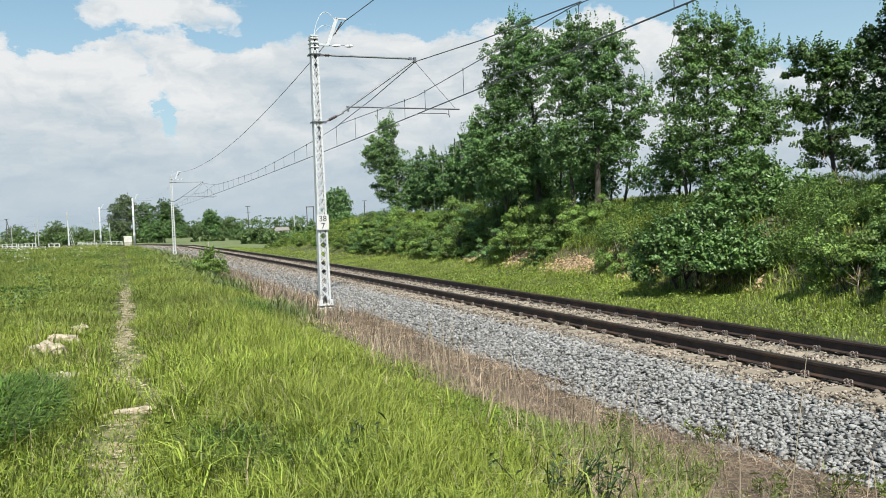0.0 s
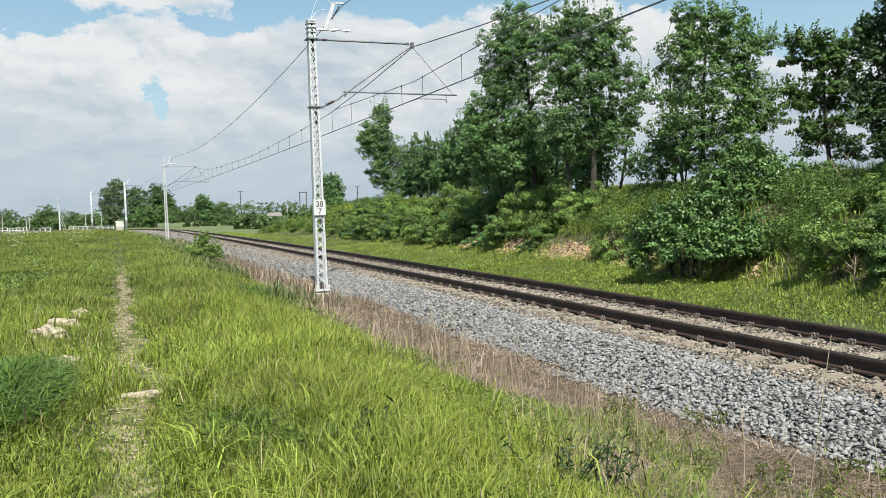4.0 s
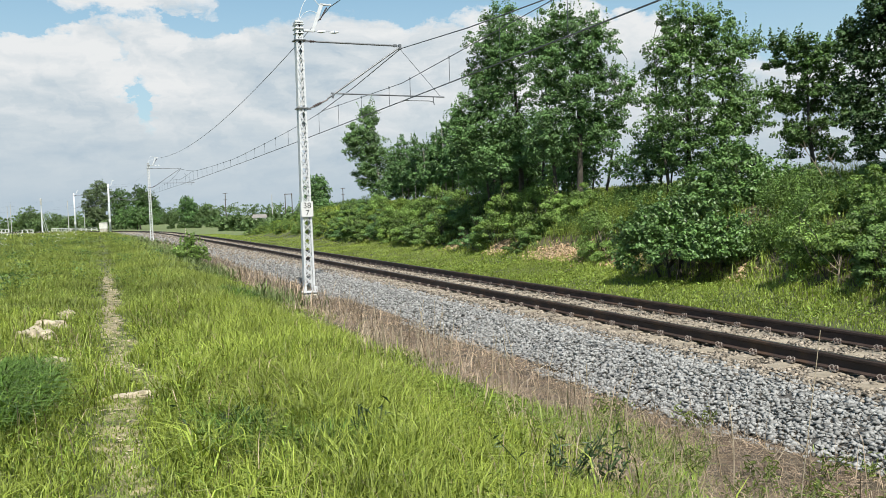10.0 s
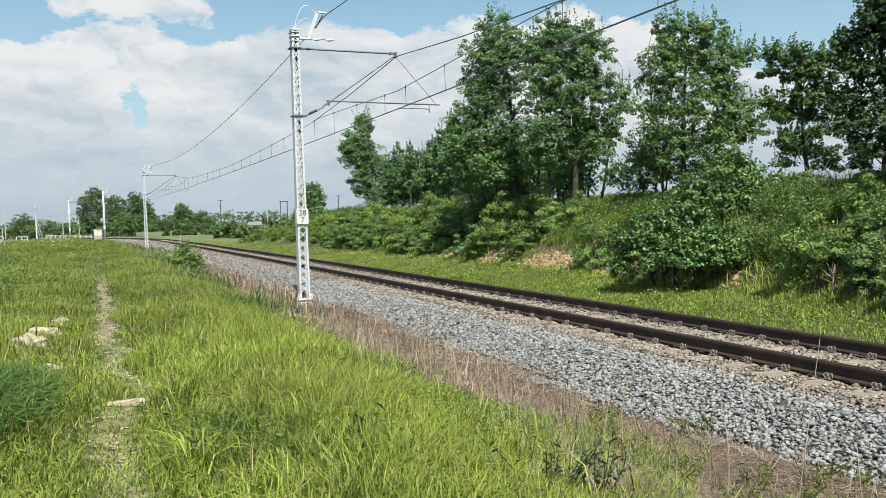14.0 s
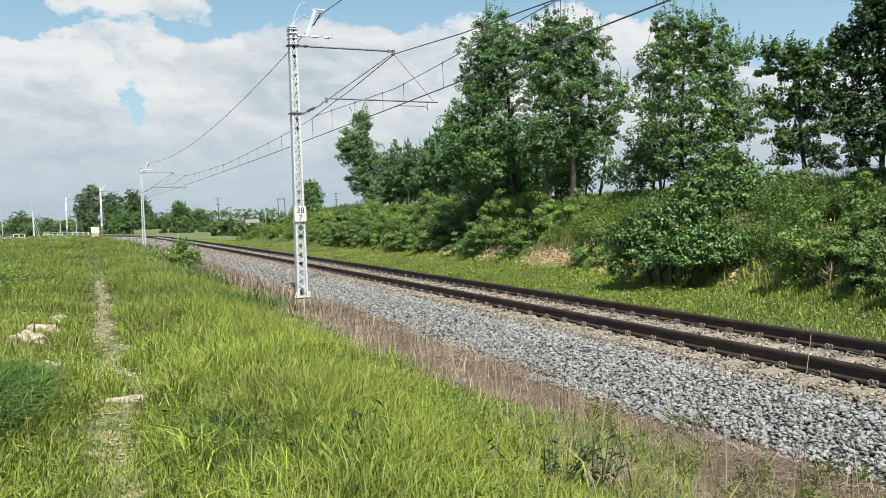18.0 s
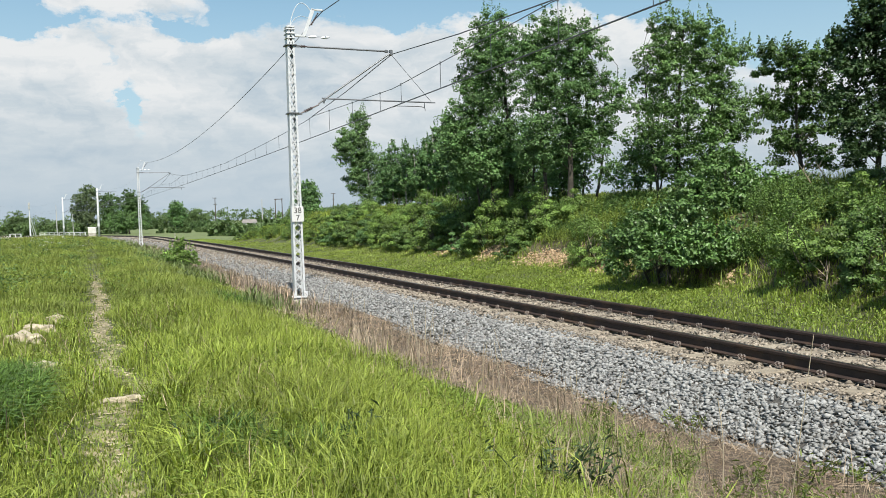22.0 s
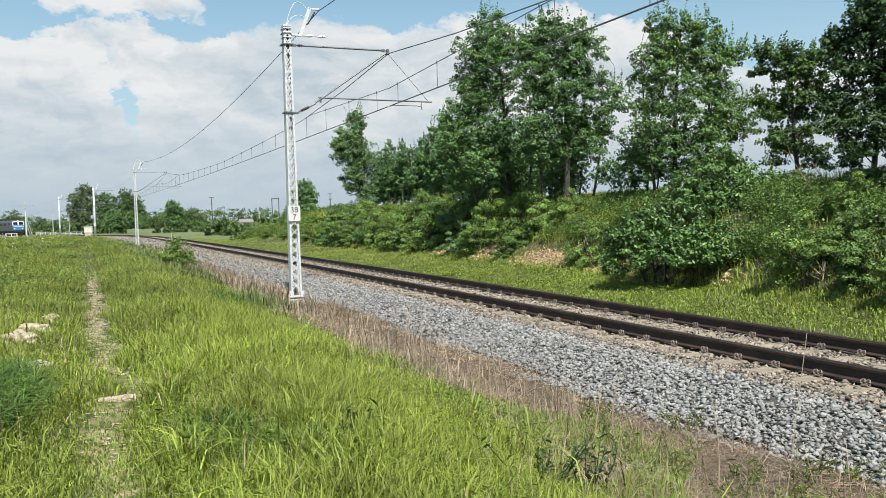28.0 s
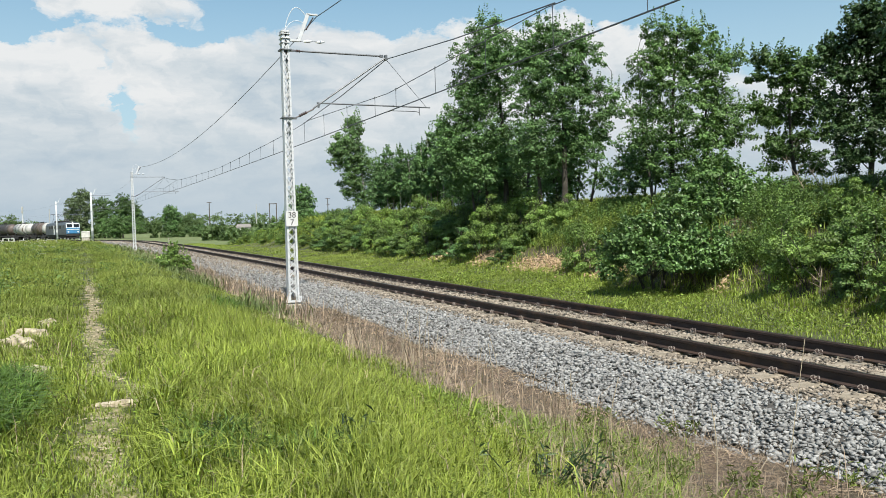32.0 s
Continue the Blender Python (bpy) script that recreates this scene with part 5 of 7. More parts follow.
tree("bush", 12.0, -8.4, [(0.54, 1.42, 0.52, 0.26, 0.2), (0.06, 1.0, 0.71, 0.36, 0.0), (1.09, 0.97, 0.61, 0.32, 0.1), (-0.59, 0.7, 0.58, 0.32, 0.0), (0.53, 0.5, 0.84, 0.39, -0.4), (1.57, 0.63, 0.48, 0.26, 0.0), (-0.12, 0.2, 0.68, 0.36, -0.6), (1.0, 0.15, 0.68, 0.36, -0.6), (1.96, 0.33, 0.36, 0.29, -0.2)],
     [(0.2, 0, 0.2, 1.5, 0.03), (0.7, 0.2, 0.3, 1.3, 0.03), (-0.2, 0.1, -0.3, 1.1, 0.025)], 34, 0.095, 80, "tall bright-green hazel bush with broad leaves below the trees", "bush", M_LEAF_HAZEL, M_BARK, 80, "bushes on the bank", clump_r=0.27)
# a lone shrub at the ballast's edge
tree("bush", 31.5, 4.3, [(0.0, 0.85, 0.28, 0.26, 0.0), (-0.28, 0.55, 0.34, 0.28, -0.1), (0.26, 0.5, 0.34, 0.28, 0.1), (0.0, 0.32, 0.42, 0.26, -0.2), (0.62, 0.22, 0.22, 0.16, 0.0)], [(0, 0, 0.1, 1.1, 0.02), (-0.2, 0, -0.2, 0.8, 0.016), (0.2, 0.1, 0.3, 0.8, 0.016)], 34, 0.085, 70,
     "small leafy shrub growing beside the ballast", "bush", M_LEAF_BUSH, M_BARK, 78, "shrubs in the meadow", clump_r=0.22)

# ---- grass ----
FIELD_STONES = ((6.1, 8.84, 0.24, 0.26, 0.13), (7.3, 8.72, 0.24, 0.24, 0.12), (8.8, 8.55, 0.17, 0.15, 0.11), (3.75, 8.48, 0.22, 0.15, 0.08), (1.45, 7.74, 0.26, 0.05, 0.035))


def scatter(rng, s0, s1, u0, u1, d0, d1, per):
    """Places in a strip of the plan between two distances from the path's near end."""
    n = int((s1 - s0) * (u1 - u0) * per)
    s, u = rng.uniform(s0, s1, n), rng.uniform(u0, u1, n)
    p = spots(s, u, ground_z(s, u))
    d = np.hypot(p[:, 0], p[:, 1])
    k = (d >= d0) & (d < d1) & (p[:, 1] > 2.5) & (np.abs(p[:, 0]) < 0.66 * p[:, 1] + 2.0)
    return s[k], u[k], p[k]


def build_meadow():
    rng = np.random.default_rng(5)
    for name, d0, d1, per, w, hs, segs, span in (("near", 3.0, 9.0, 2500, 0.009, 1.0, 2, (-6, 5, 3.0, 13)), ("mid", 9.0, 16.0, 1150, 0.012, 1.0, 2, (-2, 14, 3.0, 16)),
                                                 ("next", 16.0, 28.0, 520, 0.017, 0.9, 2, (4, 27, 3.0, 24)), ("far", 28.0, 50.0, 200, 0.028, 0.85, 1, (14, 50, 2.8, 40)), ("farther", 50.0, 100.0, 60, 0.055, 0.9, 1, (34, 100, 2.6, 70))):
        s, u, p = scatter(rng, *span, d0, d1, per)
        patch = wave(s * 1.1, u * 1.1, 1.0, 3.0) + 0.5 * wave(s, u, 3.1, 1.0)
        on_path = np.exp(-((u - path_u(s)) / 0.24) ** 2) * (1 - 0.6 * smooth(15, 28, s))
        keep = (rng.uniform(0, 1, len(s)) > on_path * (0.48 + 0.42 * smooth(-1.0, 2.0, s))) & (rng.uniform(0, 1, len(s)) < smooth(-0.6, 0.6, u - grass_u(s) + 0.45 * patch) + 0.08)
        for s_, u_, a_, b_, c_ in FIELD_STONES[:4]:
            keep &= ((s - s_ + 0.18) / (a_ + 0.22)) ** 2 + ((u - u_) / (b_ + 0.10)) ** 2 > rng.uniform(0.5, 1.1, len(s))
        s, u, p, patch, on_path = s[keep], u[keep], p[keep], patch[keep], on_path[keep]
        tall = 0.23 + 0.07 * patch + 0.10 * np.exp(-((u - 5.9) / 1.0) ** 2) - 0.06 * np.exp(-((u - 3.9) / 0.5) ** 2) - 0.10 * np.exp(-((u - 7.9) / 0.6) ** 2)
        h = np.clip(tall, 0.08, 0.6) * rng.uniform(0.4, 1.3, len(s)) * hs * (0.38 + 0.62 * smooth(-0.1, 1.8, u - grass_u(s))) * (1 - 0.55 * on_path)
        tint = np.clip(0.48 + 0.12 * patch + rng.normal(0, 0.24, len(s)), 0, 1)
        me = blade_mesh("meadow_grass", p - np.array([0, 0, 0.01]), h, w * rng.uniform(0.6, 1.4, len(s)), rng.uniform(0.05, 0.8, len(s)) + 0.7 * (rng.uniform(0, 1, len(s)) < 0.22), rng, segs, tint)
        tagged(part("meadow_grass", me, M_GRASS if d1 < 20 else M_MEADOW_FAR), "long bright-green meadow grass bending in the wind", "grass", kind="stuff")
    # the meadow goes on beside and behind the view
    n = 95000
    s, u = rng.uniform(-22, 22, n), rng.uniform(4.0, 26, n)
    p = spots(s, u, ground_z(s, u))
    out = ((p[:, 1] < 2.7) | (np.abs(p[:, 0]) > 0.64 * p[:, 1] + 1.9) | (np.hypot(p[:, 0], p[:, 1]) < 3.1)) & (u > grass_u(s) - 0.2)
    out &= rng.uniform(0, 1, n) > 0.8 * np.exp(-((u - path_u(s)) / 0.24) ** 2)
    p = p[out]
    m = len(p)
    me = blade_mesh("meadow_grass", p - np.array([0, 0, 0.01]), rng.uniform(0.10, 0.32, m), rng.uniform(0.012, 0.026, m), rng.uniform(0.1, 1.4, m), rng, 2)
    tagged(part("meadow_grass", me, M_GRASS), "long bright-green meadow grass bending in the wind", "grass", kind="stuff")
    # long arching blades and straw among the grass near the path
    for n, mat, name, label, ww in ((900, M_GRASS, "arching_grass", "long arching grass blades in the meadow", 0.013), (1500, M_STRAW, "straw", "dry straw-coloured blades in the meadow grass", 0.006)):
        s, u = rng.uniform(-3.5, 9, n), rng.uniform(4.1, 10.5, n)
        k = np.abs(u - path_u(s)) > 0.3
        p = spots(s[k], u[k], ground_z(s[k], u[k]))
        m = len(p)
        me = blade_mesh(name, p, rng.uniform(0.22, 0.48, m), ww * rng.uniform(0.6, 1.2, m), rng.uniform(0.2, 1.5, m), rng, 2)
        tagged(part(name, me, mat), label, "grass", kind="stuff")
    # short trampled grass on the path itself
    n = 3000
    s = -2.6 + 9.0 * rng.uniform(0, 1, n) ** 1.8
    u = path_u(s) + rng.normal(0, 0.15, n)
    me = blade_mesh("trampled_grass", spots(s, u, ground_z(s, u)), rng.uniform(0.02, 0.075, n), rng.uniform(0.005, 0.010, n), rng.uniform(0.3, 2.0, n), rng, 1)
    tagged(part("trampled_grass", me, M_YELLOWHERB), "short trampled yellowish grass on the path", "grass", kind="stuff")
    # clumps of long arching blades
    for s0, u0, n in ((1.1, 7.32, 110), (0.2, 6.85, 130), (-0.35, 6.4, 130), (0.7, 6.2, 90), (2.6, 6.7, 90), (-0.9, 7.3, 80), (1.6, 5.4, 90)):
        s, u = s0 + rng.normal(0, 0.11, n), u0 + rng.normal(0, 0.11, n)
        me = blade_mesh("arching_grass", spots(s, u, ground_z(s, u)), rng.uniform(0.22, 0.44, n), rng.uniform(0.009, 0.016, n), rng.uniform(0.5, 1.7, n), rng, 2)
        tagged(part("arching_grass", me, M_GRASS), "clump of long arching grass blades", "grass", kind="stuff")
    # lush dark tussocks, one beside the path
    for s0, u0, rs, ru, n, h in ((1.6, 8.86, 1.5, 0.50, 6500, 0.42), (-0.5, 6.95, 0.55, 0.35, 1100, 0.30), (-1.1, 6.5, 0.4, 0.3, 800, 0.32), (0.3, 7.05, 0.35, 0.25, 500, 0.26), (12.5, 5.2, 1.6, 0.4, 1600, 0.36), (20.0, 12.0, 1.5, 1.5, 1500, 0.4)):
        a, r = rng.uniform(0, 6.28, n), np.sqrt(rng.uniform(0, 1, n))
        s, u = s0 + r * np.cos(a) * rs, u0 + r * np.sin(a) * ru
        p = spots(s, u, ground_z(s, u))
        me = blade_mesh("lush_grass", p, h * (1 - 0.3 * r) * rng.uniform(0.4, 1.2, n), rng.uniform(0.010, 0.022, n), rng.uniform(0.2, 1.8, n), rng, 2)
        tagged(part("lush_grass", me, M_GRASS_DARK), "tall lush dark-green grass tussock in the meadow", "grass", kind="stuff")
    # leafy herbs between the blades
    for d0, d1, per, size, span in ((3.0, 10.0, 420, 0.042, (-6, 6, 3.6, 12)), (10.0, 22.0, 140, 0.05, (0, 21, 3.6, 18)), (22.0, 60.0, 60, 0.07, (12, 60, 3.4, 40))):
        s, u, p = scatter(rng, *span, d0, d1, per)
        patch = wave(s, u, 1.7, 8.0) + 0.4 * wave(s, u, 4.0, 2.0)
        keep = (patch > -0.15) & (np.abs(u - path_u(s)) > 0.25) & (rng.uniform(0, 1, len(s)) < smooth(-0.5, 0.6, u - grass_u(s)))
        s, u, p, patch = s[keep], u[keep], p[keep], patch[keep]
        p = p + np.array([0, 0, 1.0]) * ((0.05 + 0.20 * rng.uniform(0, 1, len(s)) ** 0.6) * (0.6 + 0.4 * smooth(4, 5.5, u)))[:, None]
        me = leaf_mesh("meadow_herbs", p, size * rng.uniform(0.5, 1.5, len(s)), rng, 0.9, 0.2)
        tagged(part("meadow_herbs", me, M_HERB), "low leafy herbs mixed into the meadow grass", "herbs", kind="stuff")
    # grey-green weeds along the slope, further out
    for n, s0, s1, u0, du, w in ((9000, 12, 48, 4.6, 0.7, 0.03), (6000, 48, 135, 3.4, 1.1, 0.06)):
        s, u = rng.uniform(s0, s1, n), u0 + rng.normal(0, du, n)
        k = (wave(s, u, 0.9, 4.0) > 0.05) & (u > 1.3)
        s, u = s[k], u[k]
        p = spots(s, u, ground_z(s, u))
        me = blade_mesh("slope_weeds", p, 0.42 * rng.uniform(0.4, 1.2, len(s)), w * rng.uniform(0.5, 1.3, len(s)), rng.uniform(0.1, 1.2, len(s)), rng, 2)
        tagged(part("slope_weeds", me, M_WEEDY), "coarse grey-green weeds on the slope below the track", "weeds", kind="stuff")


def build_field_weeds():
    rng = np.random.default_rng(26)
    for n, s0, s1, u0, du, hh, w, mat, name, label in ((3000, 13, 40, 2.75, 0.42, 0.40, 0.013, M_MAUVE, "mauve_weeds", "grey-mauve withered weeds along the ballast edge"),
                                                       (2600, -3.5, 12, 3.0, 0.75, 0.16, 0.008, M_MAUVE, "mauve_weeds", "grey-mauve withered weeds along the ballast edge"),
                                                       (14000, -3.4, 3.0, 3.6, 0.75, 0.13, 0.009, M_HERB, "thin_green_grass", "thin fresh grass coming up through the dead mat")):
        s, u = rng.uniform(s0, s1, n), u0 + rng.normal(0, du, n)
        k = (u > 1.95) & ((np.abs(s - 16.2) > 1.1) | (np.abs(u - 2.5) > 0.5)) & (wave(s, u, 1.6, 4.0 + n) > (-0.25 if mat is M_MAUVE else 0.0))
        s, u = s[k], u[k]
        me = blade_mesh(name, spots(s, u, ground_z(s, u)), hh * rng.uniform(0.35, 1.2, len(s)), w * rng.uniform(0.5, 1.3, len(s)), rng.uniform(0.2, 1.8, len(s)), rng, 2)
        tagged(part(name, me, mat), label, "weeds", kind="stuff")
    # broad-leaved dark tufts
    pts, size = [], []
    for i in range(150):
        s0, u0 = rng.uniform(13, 50), rng.uniform(5.5, 20)
        if abs(u0 - path_u(s0)) < 0.6:
            continue
        n = int(rng.integers(30, 90))
        r = rng.uniform(0.15, 0.5)
        s, u = s0 + rng.normal(0, r, n), u0 + rng.normal(0, r, n)
        pts.append(spots(s, u, ground_z(s, u) + rng.uniform(0.10, 0.42, n)))
        size.append(rng.uniform(0.05, 0.11, n))
    me = leaf_mesh("dock_leaves", np.concatenate(pts), np.concatenate(size), rng, 0.8, 0.45)
    tagged(part("dock_leaves", me, M_LEAF_SHADE), "tufts of broad dark-green leaves in the meadow", "herbs", kind="stuff")


def build_dry_strip():
    rng = np.random.default_rng(6)
    for d0, d1, per, w, span in ((3.0, 12.0, 520, 0.006, (-6, 8, 1.6, 5.6)), (12.0, 26.0, 300, 0.011, (3, 26, 1.6, 4.6)), (26.0, 90.0, 110, 0.028, (16, 84, 1.5, 4.0))):
        s, u, p = scatter(rng, *span, d0, d1, per)
        keep = rng.uniform(0, 1, len(s)) < smooth(1.65, 2.0, u + 0.15 * wave(s, u, 2.0) + 0.6 * smooth(20, 36, s)) * (1 - smooth(-0.3, 0.6, u - grass_u(s)))
        p, m = p[keep], int(keep.sum())
        flat = rng.uniform(0, 1, m) < 0.93
        h = np.where(flat, rng.uniform(0.015, 0.09, m), rng.uniform(0.12, 0.34, m))
        length = np.where(flat, rng.uniform(0.10, 0.50, m), h * rng.uniform(0.1, 0.8, m))
        v = blade_mesh("dead_grass", p + np.array([0, 0, 0.012]), h, 1.3 * w * rng.uniform(0.4, 1.2, m), length / h, rng, 1)
        tagged(part("dead_grass", v, M_STRAW), "matted dry brown grass along the ballast edge", "dead grass", kind="stuff")
    n = 9000
    s, u = rng.uniform(-22, 0, n), rng.uniform(1.7, 5.0, n)
    p = spots(s, u, ground_z(s, u))
    out = ((p[:, 1] < 2.7) | (np.abs(p[:, 0]) > 0.64 * p[:, 1] + 1.9)) & (u < grass_u(s) + 0.2)
    p = p[out] + np.array([0, 0, 0.012])
    m = len(p)
    h = rng.uniform(0.015, 0.09, m)
    v = blade_mesh("dead_grass", p, h, rng.uniform(0.006, 0.012, m), rng.uniform(0.15, 0.5, m) / h, rng, 1)
    tagged(part("dead_grass", v, M_STRAW), "matted dry brown grass along the ballast edge", "dead grass", kind="stuff")
    # pale fallen stalks, bent over one another
    n = 650
    s, u = rng.uniform(-3.0, 15, n), rng.uniform(1.9, 5.2, n)
    k = u < grass_u(s) + 0.5
    p = spots(s[k], u[k], ground_z(s[k], u[k])) + np.array([0, 0, 0.02])
    m = len(p)
    h = rng.uniform(0.03, 0.20, m)
    v = blade_mesh("fallen_stalks", p, h, rng.uniform(0.005, 0.010, m), rng.uniform(0.25, 0.8, m) / h, rng, 2)
    tagged(part("fallen_stalks", v, M_PALESTALK), "pale broken stalks lying over the dry strip", "dry stalks", kind="stuff")
    for s0, u0, n in ((4.4, 4.5, 34), (5.4, 4.0, 26), (5.9, 3.6, 26), (5.0, 3.4, 18), (8.0, 3.6, 16), (11.0, 3.4, 16), (1.0, 3.4, 14)):
        s, u = s0 + rng.normal(0, 0.14, n), u0 + rng.normal(0, 0.10, n)
        v = blade_mesh("dry_stalks", spots(s, u, ground_z(s, u)), rng.uniform(0.30, 0.75, n), rng.uniform(0.006, 0.010, n), rng.uniform(0.05, 0.7, n), rng, 2)
        tagged(part("dry_stalks", v, M_PALESTALK), "clump of tall pale dry stalks at the meadow's edge", "dry stalks", kind="stuff")
    # tall dry stalks
    n = 420
    s, u = rng.uniform(-3, 26, n), rng.normal(3.3, 0.55, n)
    k = (u > 2.1) & (u < 5.0)
    p = spots(s[k], u[k], ground_z(s[k], u[k]))
    m = len(p)
    d = np.linalg.norm(p[:, :2], axis=1)
    v = blade_mesh("dry_stalks", p, rng.uniform(0.3, 0.9, m), 0.004 + 0.0004 * d, rng.uniform(0.1, 1.3, m), rng, 2)
    tagged(part("dry_stalks", v, M_STRAW), "tall pale dry stalks standing beside the track", "dry stalks", kind="stuff")


def build_verge():
    rng = np.random.default_rng(7)
    for d0, d1, per, w, segs, span in ((8.0, 28.0, 700, 0.014, 2, (-2, 22, -6.6, -2.3)), (28.0, 50.0, 260, 0.028, 1, (12, 46, -6.8, -2.4)), (50.0, 110.0, 70, 0.06, 1, (36, 105, -8.5, -2.5))):
        s, u, p = scatter(rng, *span, d0, d1, per)
        edge = smooth(-2.4, -3.0, u + 0.2 * wave(s, u, 2.5))
        keep = (rng.uniform(0, 1, len(s)) < edge) & (rng.uniform(0, 1, len(s)) > 1.2 * sand_at(s, u)) & (rng.uniform(0, 1, len(s)) < smooth(-0.9, -0.2, u - foot_u(s)))
        s, u, p = s[keep], u[keep], p[keep]
        h = (0.070 + 0.030 * wave(s, u, 1.6) + 0.07 * smooth(0.7, 0.0, u - foot_u(s))) * rng.uniform(0.5, 1.3, len(s))
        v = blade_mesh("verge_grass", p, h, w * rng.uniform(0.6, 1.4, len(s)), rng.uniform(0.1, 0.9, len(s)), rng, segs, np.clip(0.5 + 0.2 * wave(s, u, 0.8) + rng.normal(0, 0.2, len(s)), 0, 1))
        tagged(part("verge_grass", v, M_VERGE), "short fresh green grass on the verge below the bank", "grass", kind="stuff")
    s, u, p = scatter(rng, -2, 30, -6.4, -2.8, 8.0, 36.0, 90)
    p = p + np.array([0, 0, 1.0]) * rng.uniform(0.03, 0.16, len(s))[:, None]
    k = wave(s, u, 1.4, 3.0) > -0.2
    tagged(part("verge_herbs", leaf_mesh("verge_herbs", p[k], rng.uniform(0.04, 0.10, int(k.sum())), rng, 1.0, 0.4), M_HERB), "small leafy herbs in the verge grass", "herbs", kind="stuff")
    for d0, d1, per, w, span in ((8.0, 36.0, 230, 0.018, (-2, 32, -17, -5.2)), (36.0, 90.0, 120, 0.04, (20, 90, -14, -6.3))):
        s, u, p = scatter(rng, *span, d0, d1, per)
        keep = (rng.uniform(0, 1, len(s)) > sand_at(s, u) * 1.4) & (u < foot_u(s) - 0.3) & (rng.uniform(0, 1, len(s)) < (0.45 + 0.55 * smooth(-8.5, -10.0, u)) * (1 - 0.8 * (s < 14) * (u < -8.0) * (u > -13.0)))
        p, m = p[keep], int(keep.sum())
        v = blade_mesh("bank_grass", p, rng.uniform(0.15, 0.45, m), w * rng.uniform(0.6, 1.4, m), rng.uniform(0.1, 0.9, m), rng, 2)
        tagged(part("bank_grass", v, M_VERGE), "rough tall grass on the bank among the bushes", "grass", kind="stuff")


def build_ridge_grass():
    rng = np.random.default_rng(27)
    n = 2600
    s, u = rng.uniform(5.0, 15.0, n), rng.uniform(-16.5, -10.5, n)
    me = blade_mesh("ridge_grass", spots(s, u, ground_z(s, u)), rng.uniform(0.35, 0.85, n), rng.uniform(0.008, 0.016, n), rng.uniform(0.1, 0.8, n), rng, 2)
    tagged(part("ridge_grass", me, M_VERGE), "tall seeding grass on the ridge under the oaks", "grass", kind="stuff")


build_meadow()
build_ridge_grass()
build_dry_strip()
build_field_weeds()
build_verge()


# ---- small things in the meadow ----
M_LIMESTONE = material("pale_field_stone", (0.43, 0.37, 0.265), 0.95, vary=0.22, scale=9, fine=60, bump=0.7, bump_scale=30, second=(0.282, 0.238, 0.158), second_scale=12.0)
M_CLAY = material("dry_clay", (0.46, 0.39, 0.26), 0.95, vary=0.2, scale=9, fine=60, bump=0.5, attr="tint", attr_gain=0.25)
M_WEED = material("dark_weed_leaf", (0.05, 0.088, 0.03), 0.5, vary=0.2, scale=3, fine=20, bump=0.0, attr="tint", attr_gain=0.35, through_light=0.2)
M_FLOWER = material("white_umbel", (0.634, 0.634, 0.546), 0.8, vary=0.1, scale=3, fine=20, bump=0.0, attr="tint", attr_gain=0.15)
M_YELLOWLEAF = material("yellow_weed_leaf", (0.141, 0.185, 0.040), 0.5, vary=0.2, scale=3, fine=20, bump=0.0, attr="tint", attr_gain=0.3, through_light=0.3)
M_DEADTWIG = material("dead_twig", (0.36, 0.3, 0.21), 0.9, vary=0.25, scale=6, fine=40, bump=0.3)


def stone(s, u, lx, ly, lz, seed):
    rng = np.random.default_rng(seed)
    bm = bmesh.new()
    bmesh.ops.create_icosphere(bm, subdivisions=4, radius=1.0)
    for v in bm.verts:
        n = noise.noise(v.co * 1.6 + Vector((seed, 0, 0))) * 0.35 + noise.noise(v.co * 4 + Vector((0, seed, 0))) * 0.22
        v.co *= 1 + n
        v.co.z = max(v.co.z, -0.5)
        v.co = Vector((v.co.x * lx, v.co.y * ly, v.co.z * lz))
    me = bpy.data.meshes.new("stone")
    bm.to_mesh(me)
    bm.free()
    for pl in me.polygons:
        pl.use_smooth = True
    ob = part("stone", me, M_LIMESTONE, m=Matrix.Translation(spot(s, u, float(ground_z(s, u)) + lz * 0.30)) @ pose(0, 0, 0, 0, 0, turn_at(s) + float(rng.uniform(-25, 25))))
    tagged(ob, "flat pale stone half sunk in the meadow grass", "stone", "stones beside the path")


for _k, (_s, _u, _a, _b, _c) in enumerate(FIELD_STONES):
    stone(_s, _u, _a, _b, _c, _k + 1)


def build_path_clods():
    """Bare clay shows in short uneven bands across the path."""
    rng = np.random.default_rng(12)
    ss, uu, rr = [], [], []
    s0 = -0.2
    while s0 < 22:
        n = int(rng.integers(6, 30))
        ss.append(s0 + rng.normal(0, 0.04 + 0.07 * rng.uniform(), n))
        uu.append(path_u(s0) + rng.normal(0, 0.06) + rng.normal(0, 0.05 + 0.08 * rng.uniform(), n))
        rr.append(rng.uniform(0.012, 0.034, n))
        s0 += rng.uniform(0.10, 0.40)
    s, u, r = map(np.concatenate, (ss, uu, rr))
    c = spots(s, u, ground_z(s, u) + 0.006)
    ob = part("path_clods", stones_mesh("path_clods", c, r, rng, np.array([1.5, 1.1, 0.20])), M_CLAY)
    tagged(ob, "dry beige clay clods on the trodden path", "clods", kind="stuff")


